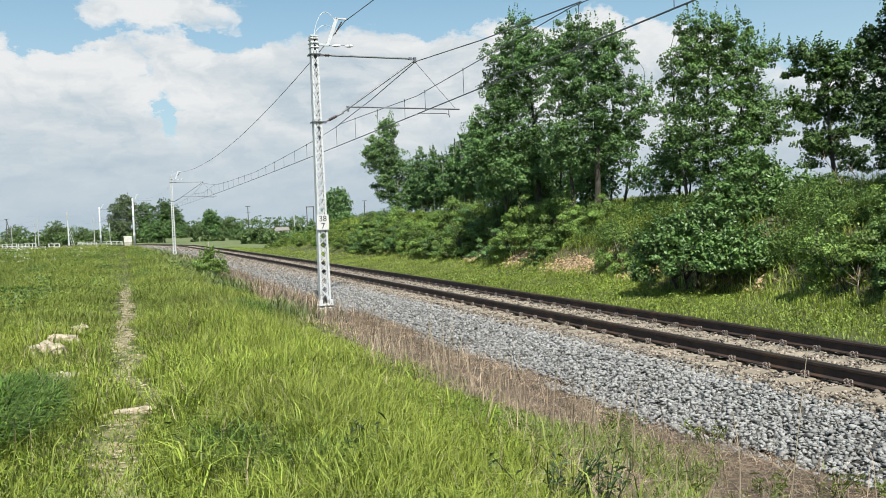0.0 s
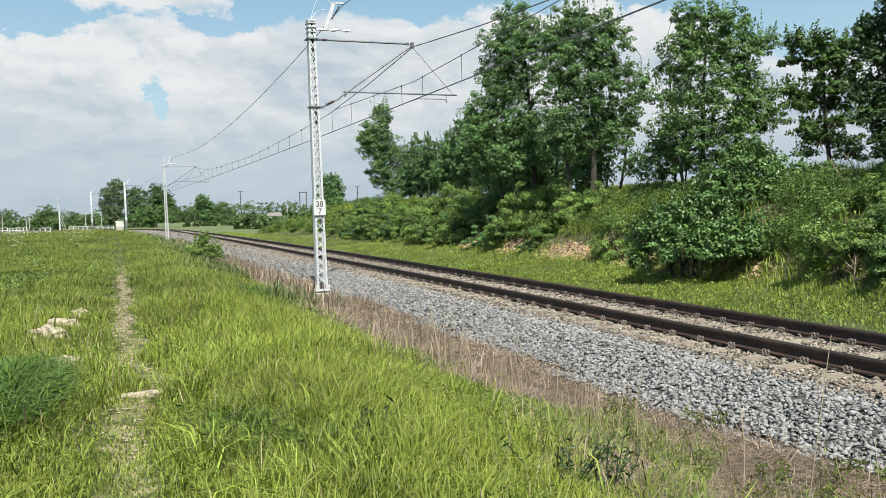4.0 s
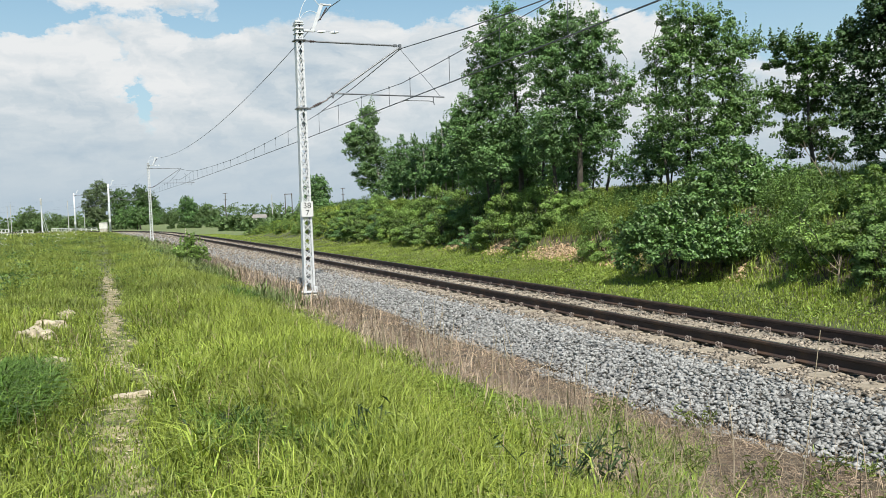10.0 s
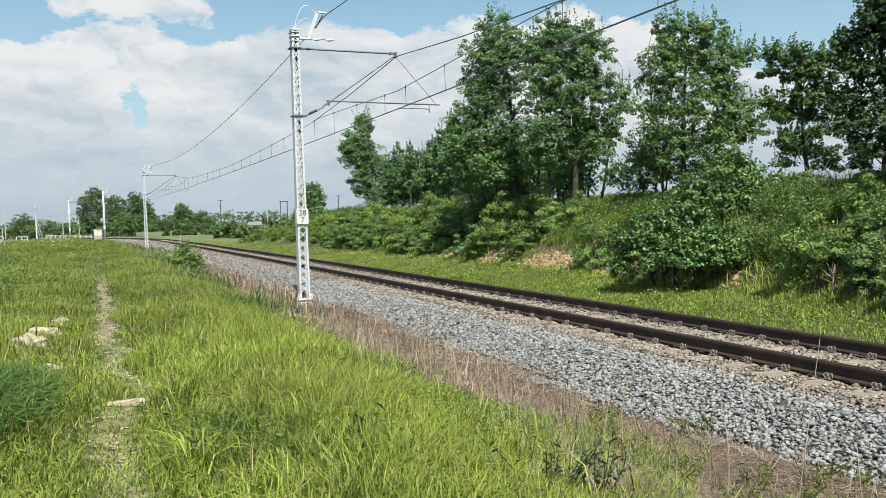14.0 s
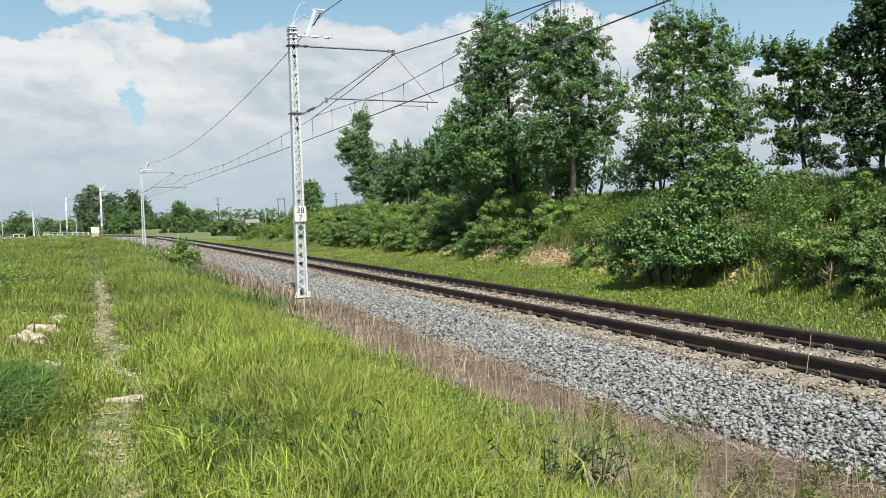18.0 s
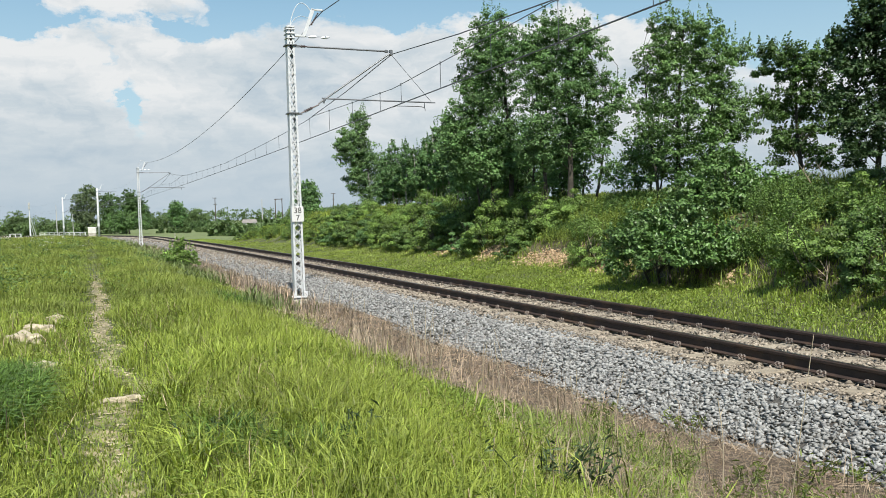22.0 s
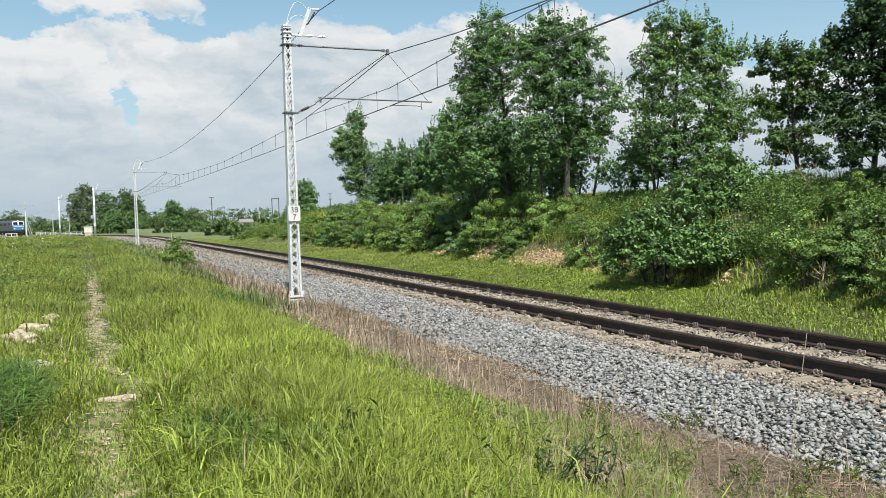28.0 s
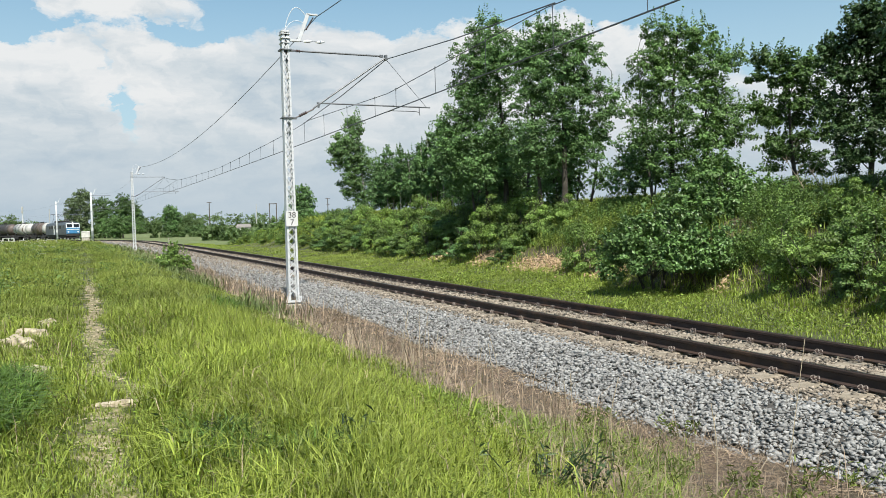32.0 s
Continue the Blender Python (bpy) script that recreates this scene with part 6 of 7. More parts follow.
def weed(s, u, h, seed, leafy, label, tufts=7):
    rng = np.random.default_rng(seed)
    ob = thing("weed", Matrix.Translation(spot(s, u, float(ground_z(s, u)))), label, "weed", "weeds by the track")
    pts = []
    for i in range(tufts):
        e = np.array([rng.normal(0, 0.16), rng.normal(0, 0.16), h * rng.uniform(0.55, 1.1)])
        sh = Shape()
        b0 = np.array([e[0] * 0.25, e[1] * 0.25, -0.03])
        limb(sh, b0, e, 0.006, 0.003, rng, 0.08, 5, 5)
        part("stem", sh.mesh("stem"), leafy, ob)
        k = rng.uniform(0.25, 1.0, 16)[:, None]
        pts.append(b0 + (e - b0) * k + rng.normal(0, 0.035, (16, 3)))
    p = np.concatenate(pts)
    part("foliage", leaf_mesh("foliage", p, rng.uniform(0.04, 0.10, len(p)), rng, 0.6, 0.22), leafy, ob)["kind"] = "stuff"


for _k, (_s, _u, _h) in enumerate(((-1.45, 5.0, 0.36), (-1.65, 4.75, 0.32), (-1.0, 6.2, 0.36), (-0.2, 7.1, 0.30))):
    weed(_s, _u, _h, 90 + _k, M_WEED, "dark leafy weed standing in the long grass")
for _k, (_s, _u, _h) in enumerate(((-1.11, 2.15, 0.20), (-1.4, 1.9, 0.18), (0.68, 2.0, 0.22), (-0.4, 3.0, 0.18), (1.6, 2.6, 0.2), (-0.7, 3.4, 0.22), (0.2, 3.2, 0.2), (-1.5, 3.3, 0.16), (-1.7, 2.9, 0.15), (-1.3, 2.8, 0.14), (-1.9, 3.5, 0.18), (-0.9, 2.7, 0.15), (-1.6, 2.4, 0.14), (-2.1, 3.1, 0.16), (0.9, 2.9, 0.16))):
    weed(_s, _u, _h, 110 + _k, M_YELLOWLEAF, "small yellow-green weed at the ballast edge", 5)


def dead_branch(s, u, h, lean, seed):
    rng = np.random.default_rng(seed)
    ob = thing("dead_branch", Matrix.Translation(spot(s, u, float(ground_z(s, u)))), "bare grey dead branch sticking out of the bank", "branch", "dead branches on the bank")
    sh = Shape()
    tip = np.array([lean, 0.0, h])
    limb(sh, (0, 0, -0.1), tip, 0.022, 0.006, rng, 0.05)
    part("stem", sh.mesh("stem"), M_DEADTWIG, ob)
    for k in rng.uniform(0.35, 0.95, 5):
        a = tip * k
        sh = Shape()
        limb(sh, a, a + np.array([rng.normal(0, 0.22), rng.normal(0, 0.2), rng.uniform(0.1, 0.35)]), 0.008, 0.003, rng, 0.06, 4, 5)
        part("twig", sh.mesh("twig"), M_DEADTWIG, ob)


dead_branch(9.9, -10.2, 1.15, -0.75, 1)
dead_branch(9.2, -10.0, 0.95, -0.55, 2)
dead_branch(10.9, -5.75, 0.6, 0.1, 3)
dead_branch(14.6, -6.2, 0.9, -0.3, 4)
dead_branch(5.1, -5.0, 0.6, 0.05, 5)


def build_umbels():
    rng = np.random.default_rng(14)
    n = 420
    s, u = rng.uniform(34, 60, n), rng.uniform(7.0, 15.0, n)
    k = (wave(s, u, 0.9, 6.0) > -0.1) & (rng.uniform(0, 1, n) < smooth(7.5, 12.0, u))
    s, u = s[k], u[k]
    h = rng.uniform(0.28, 0.45, len(s))
    c = spots(s, u, ground_z(s, u) + h)
    p = (c[:, None] + rng.normal(0, 0.06, (len(s), 7, 3)) * np.array([1, 1, 0.3])).reshape(-1, 3)
    ob = part("umbel_flowers", leaf_mesh("umbel_flowers", p, rng.uniform(0.025, 0.055, len(p)), rng, 2.0, 0.9), M_FLOWER)
    tagged(ob, "white umbel flowers scattered over the meadow", "flowers", kind="stuff")


def tall_stalk(s, u, tip, bow, r, seed):
    """One long dry stalk with short side twigs; tip and bow are offsets from its foot."""
    rng = np.random.default_rng(seed)
    ob = thing("dry_stalk", Matrix.Translation(spot(s, u, float(ground_z(s, u)))), "tall thin pale dry stalk standing near the path", "dry stalk", "tall dry stalks")
    k = np.linspace(0, 1, 12)[:, None]
    pts = k * np.array(tip) + np.sin(k * math.pi) * np.array(bow) + np.array([0, 0, -0.03])
    part("stem", Shape().tube(pts, np.linspace(r, r * 0.55, 12), 6).mesh("stem"), M_DEADTWIG, ob)
    for q in (5, 7, 9):
        d = np.array([rng.normal(0, 0.04), rng.normal(0, 0.04), rng.uniform(0.03, 0.08)])
        part("twig", Shape().tube([pts[q], pts[q] + d], [r * 0.5, r * 0.3], 5).mesh("twig"), M_DEADTWIG, ob)


tall_stalk(-3.94, 5.36, (0.165, 0.0, 1.33), (-0.005, 0.0, 0.0), 0.0027, 1)
for _k, (_s, _u, _h) in enumerate(((-1.2, 3.2, 0.8), (0.6, 3.0, 0.75), (3.6, 2.7, 0.9), (5.2, 3.2, 0.95), (5.6, 3.0, 0.8), (8.4, 3.3, 1.0), (11.0, 3.1, 0.8), (7.0, 3.6, 0.9), (2.2, 3.5, 0.85), (4.4, 3.9, 1.0), (4.1, 3.75, 0.9), (4.25, 3.65, 1.05), (3.9, 3.6, 0.8), (4.5, 3.6, 0.95), (3.2, 3.3, 0.7), (1.2, 3.1, 0.7), (0.1, 3.7, 0.75))):
    tall_stalk(_s, _u, (0.16 * math.sin(_k * 2.3), 0.1 * math.cos(_k), _h), (0.03 * math.cos(_k * 3), 0, 0), 0.0062, 10 + _k)
build_path_clods()
build_umbels()

# ---- far surroundings ----
M_WHITEPAINT = material("white_rail_paint", (0.6, 0.6, 0.57), 0.5, vary=0.1, scale=3, fine=20, bump=0.1)
M_GREYPOLE = material("grey_pole", (0.422, 0.422, 0.405), 0.8, vary=0.15, scale=2, fine=20, bump=0.2)
M_WOODPOLE = material("tarred_pole", (0.088, 0.075, 0.062), 0.9, vary=0.2, scale=2, fine=20, bump=0.3)
M_ROOF = material("pale_roof_sheet", (0.2, 0.185, 0.17), 0.8, vary=0.12, scale=0.8, fine=6, bump=0.2)
M_WALL = material("rendered_wall", (0.546, 0.528, 0.475), 0.9, vary=0.1, scale=0.8, fine=6, bump=0.2)
M_CABINET = material("cabinet_paint", (0.598, 0.590, 0.528), 0.6, vary=0.1, scale=2, fine=20, bump=0.1)


def place(s, u, dz=0.0, turn=0.0):
    return Matrix.Translation(spot(s, u, float(ground_z(s, u)) + dz)) @ pose(0, 0, 0, 0, 0, turn_at(s) + turn)


def far_tree(x, y, puffs, h, label, seed, leafy=M_LEAF_HAZED, size=0.34, per=9, z=None):
    s_, u_ = (float(q[0]) for q in track_coords(np.array([x]), np.array([y])))
    gz = float(ground_z(s_, u_)) if z is None else z
    tree("tree", 0, 0, puffs, [(0, 0, 0.2, h, 0.018 * h)], 34, size, per, label, leafy=leafy, seed=seed, group="distant trees", at=(x, y, gz), sink=0.3, clump_r=1.0)


far_tree(-115.0, 262, [(0.6, 13.2, 2.7, 2.2), (-1.2, 10.2, 3.1, 2.5), (2.3, 10.1, 2.7, 2.5), (-2.8, 6.7, 2.4, 2.5), (1.3, 6.0, 3.1, 2.5), (-1.2, 3.5, 3.1, 2.2)], 14.0, "large grey-green birch beyond the far curve", 201, M_LEAF_BIRCH, 0.32, 6)
far_tree(-106.0, 258, [(0.1, 10.2, 2.4, 2.4), (-1.0, 7.2, 2.4, 2.1), (1.3, 6.3, 2.1, 2.5), (0.0, 3.5, 2.6, 2.2)], 11.0, "dark green broadleaf tree behind the far track", 202, M_LEAF_FARDARK, 0.36, 5)
far_tree(-91.6, 236, [(0.5, 10.6, 2.2, 1.6), (-0.8, 8.2, 3.0, 2.0), (2.5, 8.4, 3.0, 2.0), (4.2, 6.1, 1.8, 1.6), (1.0, 5.6, 3.4, 2.0)], 11.0, "broad dark green tree behind the track", 203, M_LEAF_FARDARK, 0.36, 5)
far_tree(-88.5, 226, [(-3.8, 3.5, 2.4, 1.9), (0.9, 3.9, 3.2, 2.4), (4.6, 3.0, 2.2, 1.8), (-1.5, 2.0, 3.2, 1.6)], 5.0, "low spreading bush beyond the far track", 204, M_LEAF_HAZEL, 0.36, 5)
far_tree(-82.5, 250, [(0.3, 7.6, 2.2, 1.8), (-0.1, 5.1, 2.4, 1.6), (1.5, 5.6, 1.6, 1.4), (0.2, 3.0, 2.0, 1.4)], 8.0, "round green tree standing by the far meadow", 205, M_LEAF, 0.36, 6)
far_tree(-75.0, 256, [(0.0, 1.9, 2.8, 1.2), (-3.4, 1.5, 2.0, 1.1), (4.0, 1.6, 2.4, 1.1)], 3.0, "distant bushes along the far meadow", 206, M_LEAF_FARDARK, per=6)
far_tree(-101.2, 330, [(0.3, 6.4, 2.7, 1.8), (-2.0, 5.1, 2.7, 1.6), (3.9, 4.9, 3.2, 1.4), (0.0, 3.0, 4.0, 1.6)], 8.0, "distant round-topped broadleaf tree", 207, per=5)
far_tree(-22.0, 130, [(0.0, 5.3, 1.7, 1.7), (-0.6, 3.4, 1.6, 1.5), (0.8, 3.2, 1.4, 1.4)], 6.4, "dark green tree behind the bushy bank", 208, M_LEAF, 0.3, 10, z=0.5)
far_tree(-190.0, 330, [(0.0, 5.0, 4.5, 3.0), (-3.0, 3.4, 3.6, 2.4)], 7.0, "distant dark green tree beyond the crossing", 209, per=4)
far_tree(-173.0, 330, [(0.0, 6.2, 4.2, 3.0), (3.0, 4.0, 3.6, 2.4), (-3.0, 4.0, 3.6, 2.6)], 8.5, "distant dark green tree beyond the crossing", 210, per=4)
far_tree(-212.0, 330, [(0.0, 6.0, 4.2, 3.0), (3.0, 4.0, 3.6, 2.4)], 8.5, "distant dark green tree beyond the crossing", 211, per=4)


def build_far_woods():
    """Woods on the horizon: many overlapping leafy masses, joined."""
    rng = np.random.default_rng(15)
    pts = []
    for x0, y0, x1, y1, n, h0, h1 in ((-260, 470, -130, 400, 60, 5.0, 8.5), (-150, 410, -40, 400, 60, 5.5, 9.0), (-60, 400, 40, 420, 40, 6.0, 9.0), (-75, 262, -40, 230, 34, 1.2, 2.2), (-52, 214, -22, 180, 36, 1.3, 2.5), (-46, 165, -18, 120, 40, 1.6, 3.4), (-150, 262, -98, 262, 34, 2.4, 4.4), (-84, 250, -66, 240, 18, 1.2, 2.0), (-68, 240, -44, 200, 26, 1.2, 2.2)):
        for i in range(n):
            k = rng.uniform(0, 1)
            h = rng.uniform(h0, h1)
            c = (x0 + (x1 - x0) * k + rng.normal(0, 2), y0 + (y1 - y0) * k + rng.normal(0, 5), -1.7 + h * 0.5)
            pts.append(clump_points(rng, c, (h * 0.55, h * 0.5, h * 0.55), 26, 16, h * 0.22, 0.5)[1])
    p = np.concatenate(pts)
    me = leaf_mesh("far_woods", p, rng.uniform(0.45, 0.9, len(p)), rng, 0.6, 0.8)
    tagged(part("far_woods", me, M_LEAF_HAZED), "belt of hazy green woods along the horizon", "woods", kind="stuff")


build_far_woods()


def utility_pole(x, y, h, label, style, z=0.0):
    ob = thing("utility_pole", Matrix.Translation((x, y, z)) @ pose(0, 0, 0, 0, 0, 20), label, "pole", "distant poles")
    mat = M_MAST if style == "signal" else M_GREYPOLE if style in ("pale", "signal") else M_WOODPOLE
    r = (0.024 if style == "signal" else 0.016) * h
    part("pole", Shape().tube([(0, 0, -0.4), (0, 0, h)], [r, r * 0.65], 8).mesh("pole"), mat, ob)
    if style == "tee":
        part("crossarm", Shape().box((0, 0, h), (1.1, 0.12, 0.12)).mesh("crossarm"), mat, ob)
        part("crossarm", Shape().box((0, 0, h - 1.5), (0.8, 0.10, 0.10)).mesh("crossarm"), mat, ob)
    if style == "signal":
        part("signal_head", Shape().box((0.0, -0.25, h - 0.4), (0.5, 0.35, 0.9)).mesh("signal_head", 0.04), M_GREYPOLE, ob, "pale grey signal head")
        part("signal_head", Shape().box((0.0, -0.25, h - 1.5), (0.5, 0.35, 0.7)).mesh("signal_head", 0.04), M_GREYPOLE, ob, "pale grey signal head")
        for sx in (-1, 1):
            part("stay", Shape().tube([(sx * 0.2, 0, h * 0.55), (1.2 + sx * 0.3, 0.4, 0)], 0.06, 6).mesh("stay"), mat, ob)
    if style == "frame":
        part("leg", Shape().tube([(1.5, 0, -0.4), (0.15, 0, h)], [r, r * 0.7], 8).mesh("leg"), mat, ob)
        part("crossarm", Shape().box((0.1, 0, h), (1.2, 0.15, 0.15)).mesh("crossarm"), mat, ob)
    return ob


def gz_at(x, y):
    s_, u_ = track_coords(np.array([float(x)]), np.array([float(y)]))
    return float(ground_z(s_, u_)[0])


for _x, _y, _h, _st, _lb in ((-124.8, 245, 8.6, "signal", "pale signal post with grey heads beside the curve"), (-111.5, 234, 7.4, "pale", "slender pale pole beyond the track"), (-100.0, 219, 4.6, "pale", "short pale post with a small sign"),
                             (-126.9, 230, 6.4, "pale", "slender grey pole near the crossing"), (-128.7, 235, 7.0, "pale", "thick pale pole near the crossing"), (-141.1, 240, 7.3, "frame", "dark wooden A-frame pole near the crossing"), (-139.6, 240, 4.6, "pale", "pale pole near the crossing"),
                             (-53.5, 190, 6.9, "tee", "wooden utility pole with crossarms behind the meadow"), (-27.4, 200, 7.4, "tee", "distant pole with crossarms rising over the bushes"), (-46.0, 205, 6.6, "pale", "small pale pole among the bushes")):
    utility_pole(_x, _y, _h + 0.2 - gz_at(_x, _y), _lb, _st, gz_at(_x, _y))


def build_portal():
    z = gz_at(-30.6, 150)
    ob = thing("portal_frame", Matrix.Translation((-30.6, 150, z)), "dark wooden H-shaped pole frame behind the bushes", "pole")
    for x in (-0.62, 0.62):
        part("leg", Shape().tube([(x, 0, -0.4), (x, 0, 5.6 - z)], 0.08, 8).mesh("leg"), M_WOODPOLE, ob)
    part("crossarm", Shape().box((0, 0, 5.5 - z), (1.5, 0.14, 0.14)).mesh("crossarm"), M_WOODPOLE, ob)


def build_house():
    z = gz_at(-63, 262)
    ob = thing("house", Matrix.Translation((-63, 262, z)) @ pose(0, 0, 0, 0, 0, 15), "low house with a pale roof beyond the meadow", "house")
    part("wall", Shape().box((0, 0, 1.25), (4.0, 3.6, 2.5)).mesh("wall"), M_WALL, ob)
    part("roof", Shape().add([(-2.4, -2.1, 2.4), (2.4, -2.1, 2.4), (2.4, 2.1, 2.4), (-2.4, 2.1, 2.4), (-2.1, 0, 3.5), (2.1, 0, 3.5)], [(3, 2, 1, 0), (0, 1, 5, 4), (2, 3, 4, 5), (1, 2, 5), (3, 0, 4)]).mesh("roof"), M_ROOF, ob, "pale sheet roof")


def build_cabinet():
    ob = thing("trackside_cabinet", Matrix.Translation((-65.9, 152.0, 0.08)) @ pose(0, 0, 0, 0, 0, 20), "small pale trackside equipment cabinet", "cabinet")
    part("body", Shape().box((0, 0, 0.68), (1.4, 1.0, 1.0)).mesh("body", 0.03), M_CABINET, ob)
    part("lid", Shape().box((0, 0, 1.24), (1.55, 1.15, 0.12), taper=0.9).mesh("lid", 0.02), M_CABINET, ob)
    part("plinth", Shape().box((0, 0, -0.4), (1.3, 0.9, 1.3)).mesh("plinth"), M_CONC, ob)


def white_railing(x0, y0, x1, y1, z, panels, h, label):
    ob = thing("railing", Matrix.Translation((x0, y0, z)), label, "railing", "white railings near the crossing")
    d = Vector((x1 - x0, y1 - y0, 0))
    for i in range(panels + 1):
        p = d * (i / panels)
        part("post", Shape().box((p.x, p.y, h / 2 - 0.4), (0.16, 0.16, h + 0.8)).mesh("post"), M_WHITEPAINT, ob)
    for z in (h - 0.05, h * 0.4):
        part("rail", Shape().tube([(0, 0, z), (d.x, d.y, d.z + z)], 0.07, 6).mesh("rail"), M_WHITEPAINT, ob)


build_portal()
build_house()
build_cabinet()
white_railing(-112.5, 226, -91.0, 206, -0.85, 9, 0.75, "white-painted tubular railing beyond the curve")
white_railing(-91.4, 171, -88.6, 170, -0.75, 2, 1.1, "short white railing near the crossing")
white_railing(-103.8, 181, -99.2, 180, -0.6, 5, 1.05, "white railing beside the far lane")
white_railing(-107.6, 181, -104.2, 181, -0.5, 3, 1.05, "white railing beside the far lane")


def build_sand_clods():
    rng = np.random.default_rng(21)
    for s0, ds, n in ((17.6, 1.1, 620), (22.6, 0.55, 260), (27.6, 0.4, 140), (13.6, 0.7, 260), (8.6, 0.4, 30)):
        s = rng.normal(s0, ds, n)
        u = foot_u(s) - 0.42 + rng.normal(0, 0.25, n)
        r = rng.uniform(0.03, 0.10, n)
        ob = part("sand_clods", stones_mesh("sand_clods", spots(s, u, ground_z(s, u) + 0.02), r, rng), M_SAND)
        tagged(ob, "crumbling sandy clods on the bare bank", "clods", kind="stuff")
        m = n // 3
        s = rng.normal(s0, ds, m)
        u = foot_u(s) - 0.55 + rng.normal(0, 0.25, m)
        me = blade_mesh("hanging_roots", spots(s, u, ground_z(s, u) + 0.05), rng.uniform(0.05, 0.25, m), rng.uniform(0.008, 0.02, m), rng.uniform(0.5, 3.0, m), rng, 1)
        tagged(part("hanging_roots", me, M_STRAW), "dry roots and stalks hanging over the bare bank", "roots", kind="stuff")


M_SAND = material("bank_sand", (0.4, 0.29, 0.17), 0.95, vary=0.2, scale=4, fine=30, bump=0.4, attr="tint", attr_gain=0.3)
build_sand_clods()
part("marker_post", Shape().box((0, 0, 0.4), (0.12, 0.12, 0.9), taper=0.9).mesh("marker_post", 0.02), M_CONC, m=place(108.0, -4.2))
tagged(bpy.data.objects["marker_post"], "short white concrete marker post beside the track", "post")


# ---- the train ----
M_LOCOGREY = material("loco_side_paint", (0.062, 0.073, 0.083), 0.45, vary=0.15, scale=1.2, fine=10, bump=0.1)
M_LOCOBLUE = material("loco_blue_paint", (0.055, 0.21, 0.40), 0.35, vary=0.08, scale=1.2, fine=10, bump=0.05)
M_LOCOWHITE = material("loco_white_paint", (0.660, 0.678, 0.686), 0.4, vary=0.06, scale=1.2, fine=10, bump=0.05)
M_LOCODARK = material("loco_underframe", (0.031, 0.029, 0.028), 0.8, vary=0.25, scale=3, fine=20, bump=0.2)
M_TANKGREY = material("tank_pale_paint", (0.440, 0.431, 0.405), 0.6, vary=0.12, scale=0.8, fine=8, bump=0.1, second=(0.114, 0.088, 0.075), second_at=(0.55, 0.68), second_scale=0.6)
M_TANKBROWN = material("tank_oily_brown", (0.114, 0.088, 0.075), 0.55, vary=0.2, scale=0.8, fine=8, bump=0.1, second=(0.264, 0.238, 0.211), second_at=(0.58, 0.72), second_scale=0.7)
M_TANKBLACK = material("tank_black", (0.040, 0.037, 0.037), 0.5, vary=0.2, scale=0.8, fine=8, bump=0.1)
M_PANE = material("dark_window_glass", (0.013, 0.016, 0.019), 0.08, vary=0.05, scale=2, fine=20, bump=0.0)
M_LAMP = material("lamp_lens", (0.704, 0.704, 0.651), 0.15, vary=0.03, scale=2, fine=20, bump=0.0)


def bogie(parent, y, wheels, axle_gap):
    bg = part("bogie", Shape().box((0, 0, 0), (2.1, axle_gap * (wheels - 1) + 1.0, 0.34)).box((-1.0, 0, 0.05), (0.14, axle_gap * (wheels - 1) + 1.5, 0.42)).box((1.0, 0, 0.05), (0.14, axle_gap * (wheels - 1) + 1.5, 0.42)).mesh("bogie", 0.03), M_LOCODARK, parent, m=pose(0, y, 0.62))
    for i in range(wheels):
        for sx in (-1, 1):
            k = (i - (wheels - 1) / 2) * axle_gap
            part("wheel", Shape().tube([(sx * 0.68, k, -0.10), (sx * 0.82, k, -0.10)], 0.5, 18).mesh("wheel"), M_LOCODARK, bg)


def buffers(parent, y):
    for sx in (-1, 1):
        sg = 1 if y > 0 else -1
        part("buffer", Shape().tube([(sx * 0.875, y - sg * 0.6, 1.06), (sx * 0.875, y - sg * 0.08, 1.06), (sx * 0.875, y - sg * 0.08, 1.06), (sx * 0.875, y, 1.06)], [0.11, 0.11, 0.23, 0.21], 12).mesh("buffer"), M_LOCODARK, parent)


def section_loft(prof, ys, tops):
    """A body of one cross-section, its roof lowered and its ends narrowed as given."""
    sh = Shape()
    m = len(prof)
    v = []
    for y, (dz, kx, dy) in zip(ys, tops):
        for x, z in prof:
            v.append((x * kx, y + dy * (z - 1.3) / 2.6, z + (dz if z > 3 else 0)))
    faces = [(i * m + j, i * m + (j + 1) % m, (i + 1) * m + (j + 1) % m, (i + 1) * m + j) for i in range(len(ys) - 1) for j in range(m)]
    faces += [tuple(range(m))[::-1], tuple((len(ys) - 1) * m + j for j in range(m))]
    return sh.add(v, faces)


